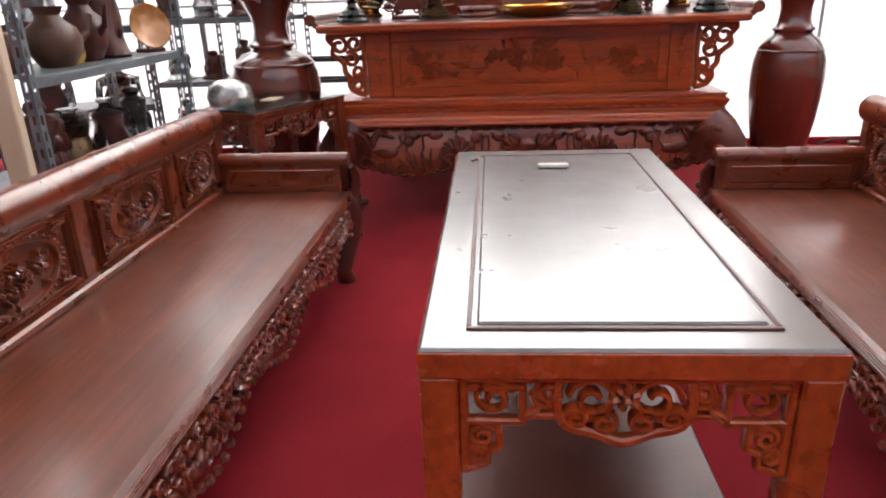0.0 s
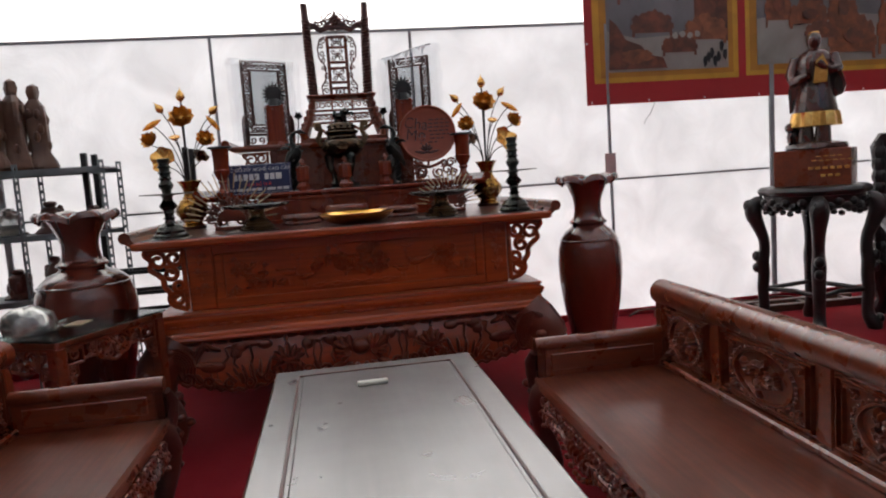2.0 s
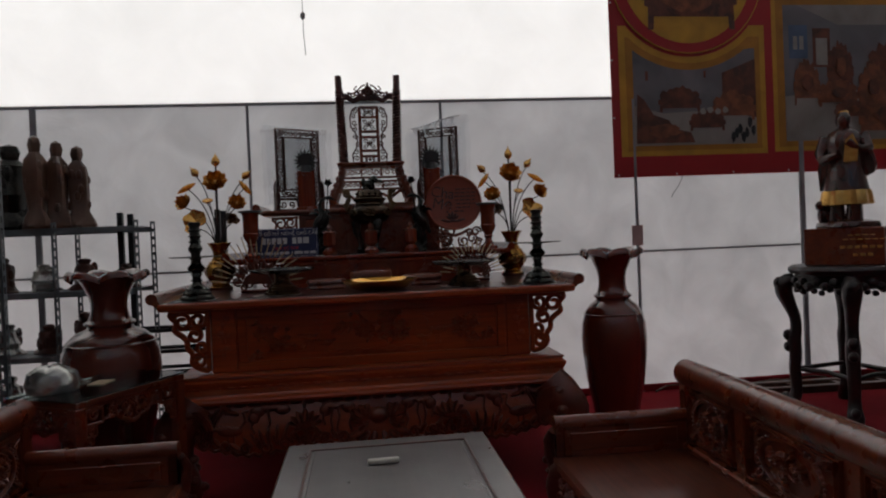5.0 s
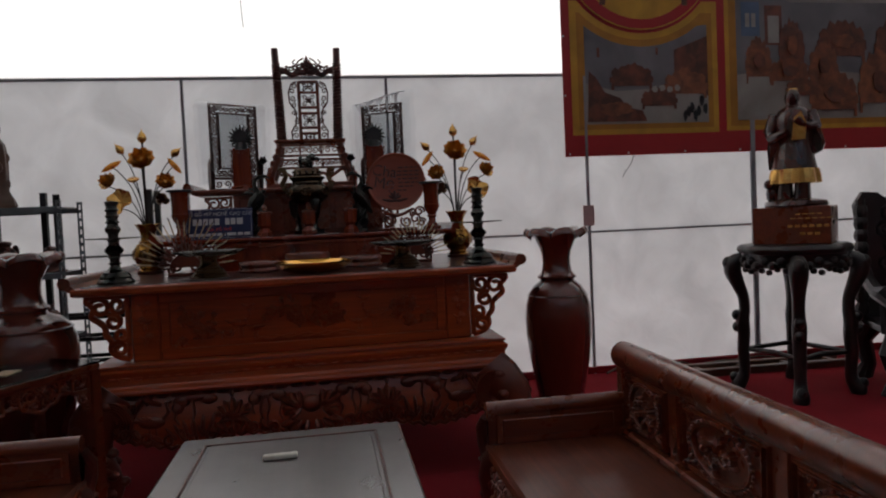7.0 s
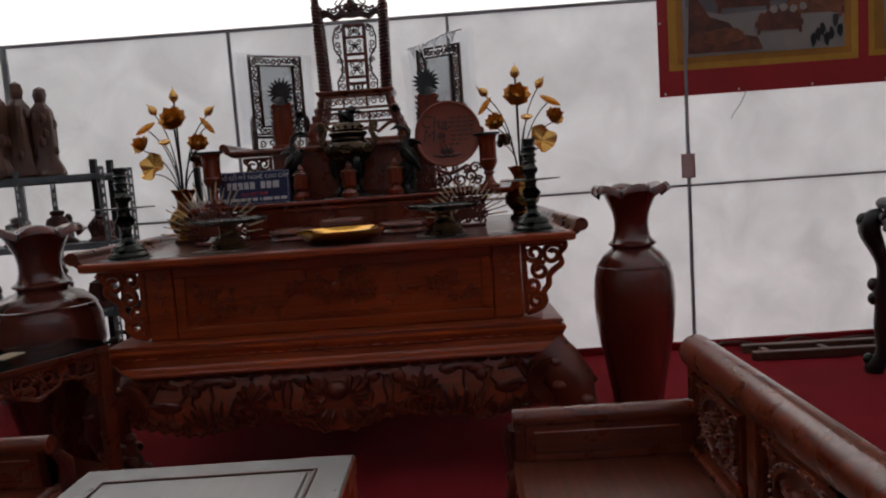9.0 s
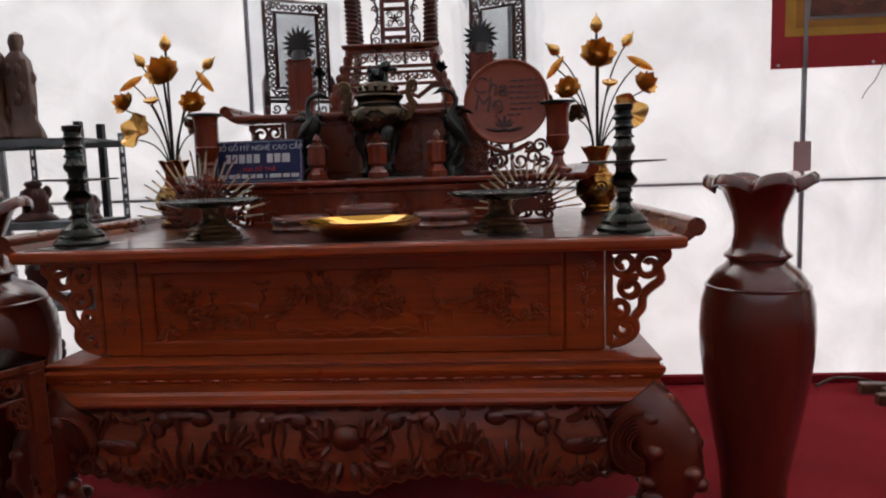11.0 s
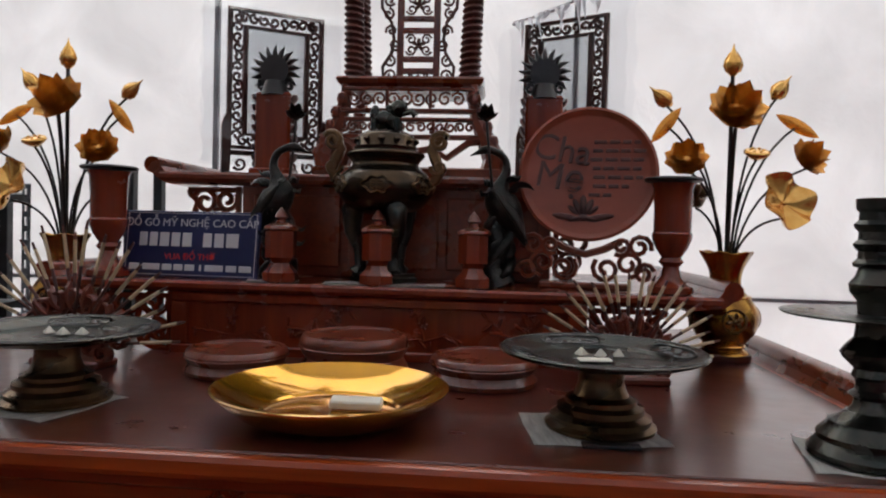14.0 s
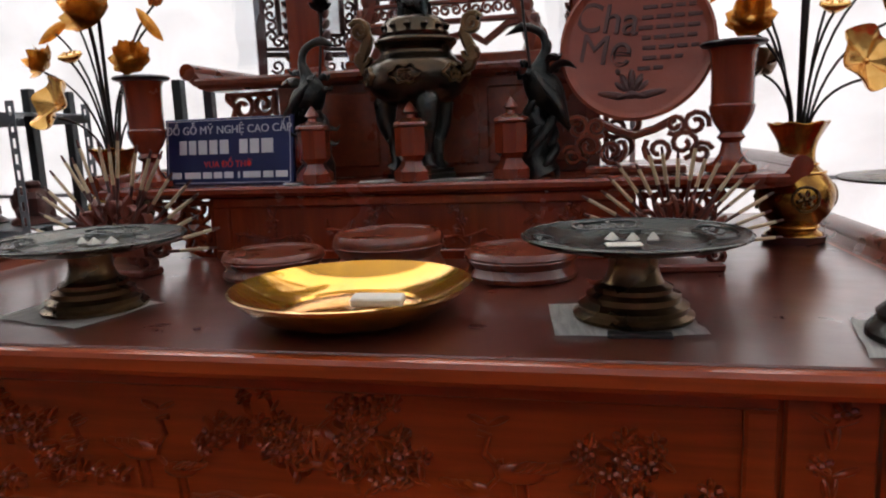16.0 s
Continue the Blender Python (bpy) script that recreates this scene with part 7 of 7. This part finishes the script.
for x in (0.02, LEN - 0.02):
    bm = bmesh.new()
    fret(bm, DEP - 0.11, 0.1, 0, 0.016, 0.014)
    move(bm, Matrix.Translation((x, DEP / 2, HT - 0.03)) @ Matrix.Rotation(radians(90), 4, "Z"))
    part("fret_apron", bm, WOOD_RED, side)
bm = bmesh.new()
box(bm, 0.03, LEN - 0.03, 0.03, DEP - 0.03, 0.18, 0.2, 0.003)
part("lower_shelf", bm, WOOD_RED, side)
bm = bmesh.new()
box(bm, -0.008, LEN + 0.008, -0.008, DEP + 0.008, 0, 0.01, 0.002)
g = part("glass_sheet", bm, GLASS)
g.matrix_world = side.matrix_world @ Matrix.Translation((0, 0, HT + 0.0005))
tagged(g, "greenish clear glass sheet lying on the side table", "glass")
bm = bmesh.new()
lathe(bm, [(0.1, 0.0), (0.115, 0.004), (0.12, 0.04), (0.1, 0.09), (0.06, 0.115), (0.02, 0.12)], 24, wave=lambda a, k, r, z: (r * (1 + 0.06 * math.sin(4 * a + k)), z * (1 + 0.05 * math.sin(3 * a))))
w = part("wrapped_dome", bm, FOIL)
w.matrix_world = side.matrix_world @ Matrix.Translation((0.14, 0.3, HT + 0.011))
tagged(w, "silvery film-wrapped dome on the glass table", "parcel")
bm = bmesh.new()
box(bm, -0.06, 0.06, -0.04, 0.04, 0, 0.004, 0.001)
w = part("yellow_card", bm, ASH)
w.matrix_world = side.matrix_world @ Matrix.Translation((0.34, 0.22, HT + 0.011)) @ pose(0, 0, 0, 0, 0, 20)
tagged(w, "small yellowish card lying on the glass", "card")

# ---- steel racks and their goods ----


def slotted_post(x, y, z1, parent, mat):
    """An angle-iron upright with rows of slots."""
    bm = bmesh.new()
    w, t = 0.038, 0.003
    for face in (0, 1):
        z = 0.0
        while z < z1 - 0.001:
            top = min(z + 0.06, z1)
            pieces = ((-w / 2, -w / 5, z, top), (w / 5, w / 2, z, top), (-w / 5, w / 5, z, min(z + 0.024, top)))
            for a, b, c, d in pieces:
                if face == 0:
                    box(bm, x + a, x + b, y - w / 2, y - w / 2 + t, c, d, 0)
                else:
                    box(bm, x - w / 2, x - w / 2 + t, y + a, y + b, c, d, 0)
            z += 0.06
    return part("post", bm, mat, parent, "slotted angle-iron post")


def rack(m, w, d, h, levels, label, posts=2):
    r = thing("steel_rack", m, label, "shelf", "steel racks")
    for k in range(posts):
        x = w * k / (posts - 1)
        for y in (0.0, d):
            slotted_post(x, y, h, r, STEEL)
    for z in levels:
        bm = bmesh.new()
        box(bm, 0.022, w - 0.022, 0.004, d - 0.0, z - 0.004, z, 0.001)
        for y0, y1 in ((-0.014, -0.011), (d + 0.001, d + 0.004)):
            box(bm, 0.022, w - 0.022, y0 + 0.012, y1 + 0.012, z - 0.04, z - 0.004, 0)
        part("shelf_board", bm, STEEL, r)
    return r


rack(pose(-2.75, 5.43, 0), 1.1, 0.4, 1.64, (0.25, 0.7, 1.15, 1.6), "grey slotted steel rack holding wooden figures", 3)
rack(pose(-1.87, 2.7, 0, 0, 0, 90), 1.3, 0.42, 2.1, (0.2, 0.62, 1.03, 1.57, 2.05), "grey slotted steel rack filled with carvings", 2)
rack(pose(-3.0, 3.9, 0, 0, 0, 30), 0.9, 0.4, 1.9, (0.25, 0.7, 1.15, 1.6), "grey slotted steel rack with wrapped goods", 2)
frame_rack = thing("display_rack", pose(-1.86, 5.74, 0), "open black steel display rack by the tent wall", "rack")
for x in (0.0, 0.71):
    for y in (0.0, 0.23):
        bm = bmesh.new()
        box(bm, x - 0.02, x + 0.02, y - 0.02, y + 0.02, 0, 1.71, 0.003)
        part("post", bm, BLACK_STEEL, frame_rack)
for z in (0.49, 0.645, 0.805):
    for y in (0.0, 0.23):
        bm = bmesh.new()
        box(bm, 0.022, 0.688, y - 0.012, y + 0.012, z - 0.014, z + 0.014, 0.003)
        part("rail", bm, BLACK_STEEL, frame_rack)


def wood_figure(x, y, z, h, r, seed, mat, label, name="carved_figure"):
    """A carved upright lump: plinth, draped body and rounded top."""
    rng = random.Random(seed)
    bm = bmesh.new()
    ph, q = rng.uniform(0, 6), rng.uniform(2, 4)
    prof = [(r * 0.9, 0), (r, h * 0.03), (r * 0.9, h * 0.1), (r * rng.uniform(0.55, 0.75), h * 0.2), (r * rng.uniform(0.6, 0.85), h * 0.4), (r * rng.uniform(0.55, 0.8), h * 0.6), (r * 0.62, h * 0.74), (r * 0.3, h * 0.82), (r * 0.4, h * 0.9), (r * 0.32, h * 0.97), (r * 0.05, h)]
    lathe(bm, prof, 18, wave=lambda a, k, rr, zz: (rr * (1 + 0.14 * math.sin(q * a + ph + k * 0.7)), zz))
    for k in range(10):
        a = rng.uniform(0, 6.28)
        bead(bm, (r * 0.6 * math.cos(a), r * 0.6 * math.sin(a), h * rng.uniform(0.1, 0.7)), r * 0.24, (1, 1, 1.6), 5)
    o = part(name, bm, mat)
    o.matrix_world = pose(x, y, z, 0, 0, rng.uniform(0, 360))
    return tagged(o, label, "carving", "carvings on the racks")


for k in range(3):
    wood_figure(-2.1 - 0.115 * k, 5.62 - 0.07 * k, 1.601, 0.6 + 0.03 * k, 0.1, k, WOOD_BROWN, "tall draped dark wooden figure standing on a rack")
wood_figure(-2.55, 5.6, 1.601, 0.62, 0.16, 9, IRON_DARK, "large dark bronze figure standing on a rack")
rng = random.Random(14)
for level, h in ((1.151, 0.3), (0.701, 0.34), (0.251, 0.3)):
    for k in range(4):
        wood_figure(-2.62 + 0.27 * k + rng.uniform(-0.03, 0.03), 5.62, level, h * rng.uniform(0.55, 1), 0.09 + 0.02 * rng.random(), 40 + k + int(level * 9), rng.choice([WOOD_BROWN, WOOD_DARK, FOIL]), "small carving standing on a steel shelf")


def pot(x, y, z, r, h, mat, label, seed):
    rng = random.Random(seed)
    bm = bmesh.new()
    lathe(bm, [(r * 0.55, 0), (r * 0.62, 0.004), (r * 0.95, h * 0.25), (r, h * 0.45), (r * 0.85, h * 0.65), (r * 0.5, h * 0.78), (r * 0.42, h * 0.86), (r * 0.58, h), (r * 0.5, h * 0.99), (r * 0.3, h * 0.85)], 28, wave=lambda a, k, rr, zz: (rr * (1 + 0.04 * math.sin(5 * a + k)), zz))
    tube(bm, [(r * 0.8, 0, h * 0.4), (r * 1.3, 0, h * 0.55), (r * 1.5, 0, h * 0.85)], [r * 0.2, r * 0.13, r * 0.09], 8)
    o = part("carved_pot", bm, mat)
    o.matrix_world = pose(x, y, z, 0, 0, rng.uniform(0, 360))
    return tagged(o, label, "pot", "carvings on the racks")


pot(-2.03, 3.15, 1.031, 0.11, 0.24, WOOD_BROWN, "round brown carved wooden pot on a steel shelf", 1)
pot(-2.05, 3.42, 1.031, 0.1, 0.28, WOOD_DARK, "dark carved wooden jug on a steel shelf", 2)
pot(-2.07, 2.88, 1.031, 0.09, 0.18, WOOD_DARK, "low dark carved wooden pot on a steel shelf", 3)
pot(-2.02, 3.26, 1.031, 0.05, 0.13, GOLD, "gilded leaf-shaped ornament on a steel shelf", 4)
pot(-2.05, 3.0, 1.571, 0.1, 0.25, WOOD_BROWN, "brown carved wooden pot on an upper shelf", 5)
pot(-2.05, 3.4, 1.571, 0.1, 0.25, WOOD_DARK, "dark carved wooden pot on an upper shelf", 6)
wood_figure(-2.04, 2.95, 0.621, 0.3, 0.11, 60, WOOD_DARK, "dark root carving on a lower shelf")
wood_figure(-2.04, 3.7, 0.621, 0.26, 0.1, 61, WOOD_BLACK, "black root carving on a lower shelf")


wood_figure(-2.06, 3.78, 1.571, 0.36, 0.15, 62, WOOD_BROWN, "broad brown carved root standing on an upper shelf")
wood_figure(-2.05, 3.6, 1.031, 0.46, 0.11, 63, WOOD_DARK, "tall dark root carving on a steel shelf")
amber = thing("amber_plate", pose(-1.97, 3.88, 1.031, 0, 0, 60), "round amber plate leaning on a small stand", "plate")
bm = bmesh.new()
lathe(bm, [(0.04, 0.0), (0.09, 0.004), (0.112, 0.014), (0.114, 0.018), (0.108, 0.019), (0.086, 0.009), (0.02, 0.006)], 40)
move(bm, Matrix.Translation((0, 0, 0.125)) @ Matrix.Rotation(radians(76), 4, "X"))
part("plate_disc", bm, AMBER, amber)
bm = bmesh.new()
box(bm, -0.06, 0.06, -0.03, 0.06, 0, 0.02, 0.004)
for q in (-1, 1):
    tube(bm, [(q * 0.04, -0.025, 0.015), (q * 0.04, -0.03, 0.04)], 0.007, 6)
    tube(bm, [(q * 0.04, 0.05, 0.015), (q * 0.04, 0.045, 0.13)], 0.007, 6)
part("stand", bm, WOOD_DARK, amber)


def wrapped(x, y, z, r, h, seed, core):
    t = thing("wrapped_parcel", pose(x, y, z), "carving wrapped in crumpled clear plastic", "parcel", "wrapped carvings")
    rng = random.Random(seed)
    bm = bmesh.new()
    lathe(bm, [(r * 0.6, 0), (r * 0.7, h * 0.2), (r * 0.5, h * 0.5), (r * 0.6, h * 0.7), (r * 0.1, h * 0.8)], 14)
    part("contents", bm, core, t)
    bm = bmesh.new()
    lathe(bm, [(r * 0.85, 0.0), (r, h * 0.1), (r * 0.95, h * 0.45), (r * 0.9, h * 0.7), (r * 0.3, h * 0.85), (r * 0.2, h * 0.9), (r * 0.35, h)], 22, wave=lambda a, k, rr, zz: (rr * (1 + 0.09 * math.sin(7 * a + 2 * k + seed)), zz))
    f = part("plastic_wrap", bm, FILM, t, "crumpled clear plastic", 15)
    f.visible_shadow = False


wrapped(-2.02, 3.12, 0.621, 0.13, 0.24, 1, BRASS)
wrapped(-2.02, 3.42, 0.621, 0.12, 0.24, 2, WOOD_DARK)
wrapped(-2.75, 4.15, 1.151, 0.13, 0.22, 3, FOIL)
wrapped(-2.45, 4.35, 0.701, 0.13, 0.22, 4, BRASS)
wrapped(-2.75, 4.15, 0.701, 0.12, 0.24, 5, WOOD_DARK)
pot(-2.5, 4.3, 1.151, 0.1, 0.2, WOOD_BROWN, "brown carved wooden pot among wrapped goods", 8)
bm = bmesh.new()
box(bm, -0.035, 0.035, -0.025, 0.025, 0, 2.3, 0.005)
post = part("pale_wooden_post", bm, WOOD_PALE)
post.matrix_world = pose(-1.72, 2.35, 0, 0, 0, 10)
tagged(post, "pale raw wooden post standing behind a bench", "post")
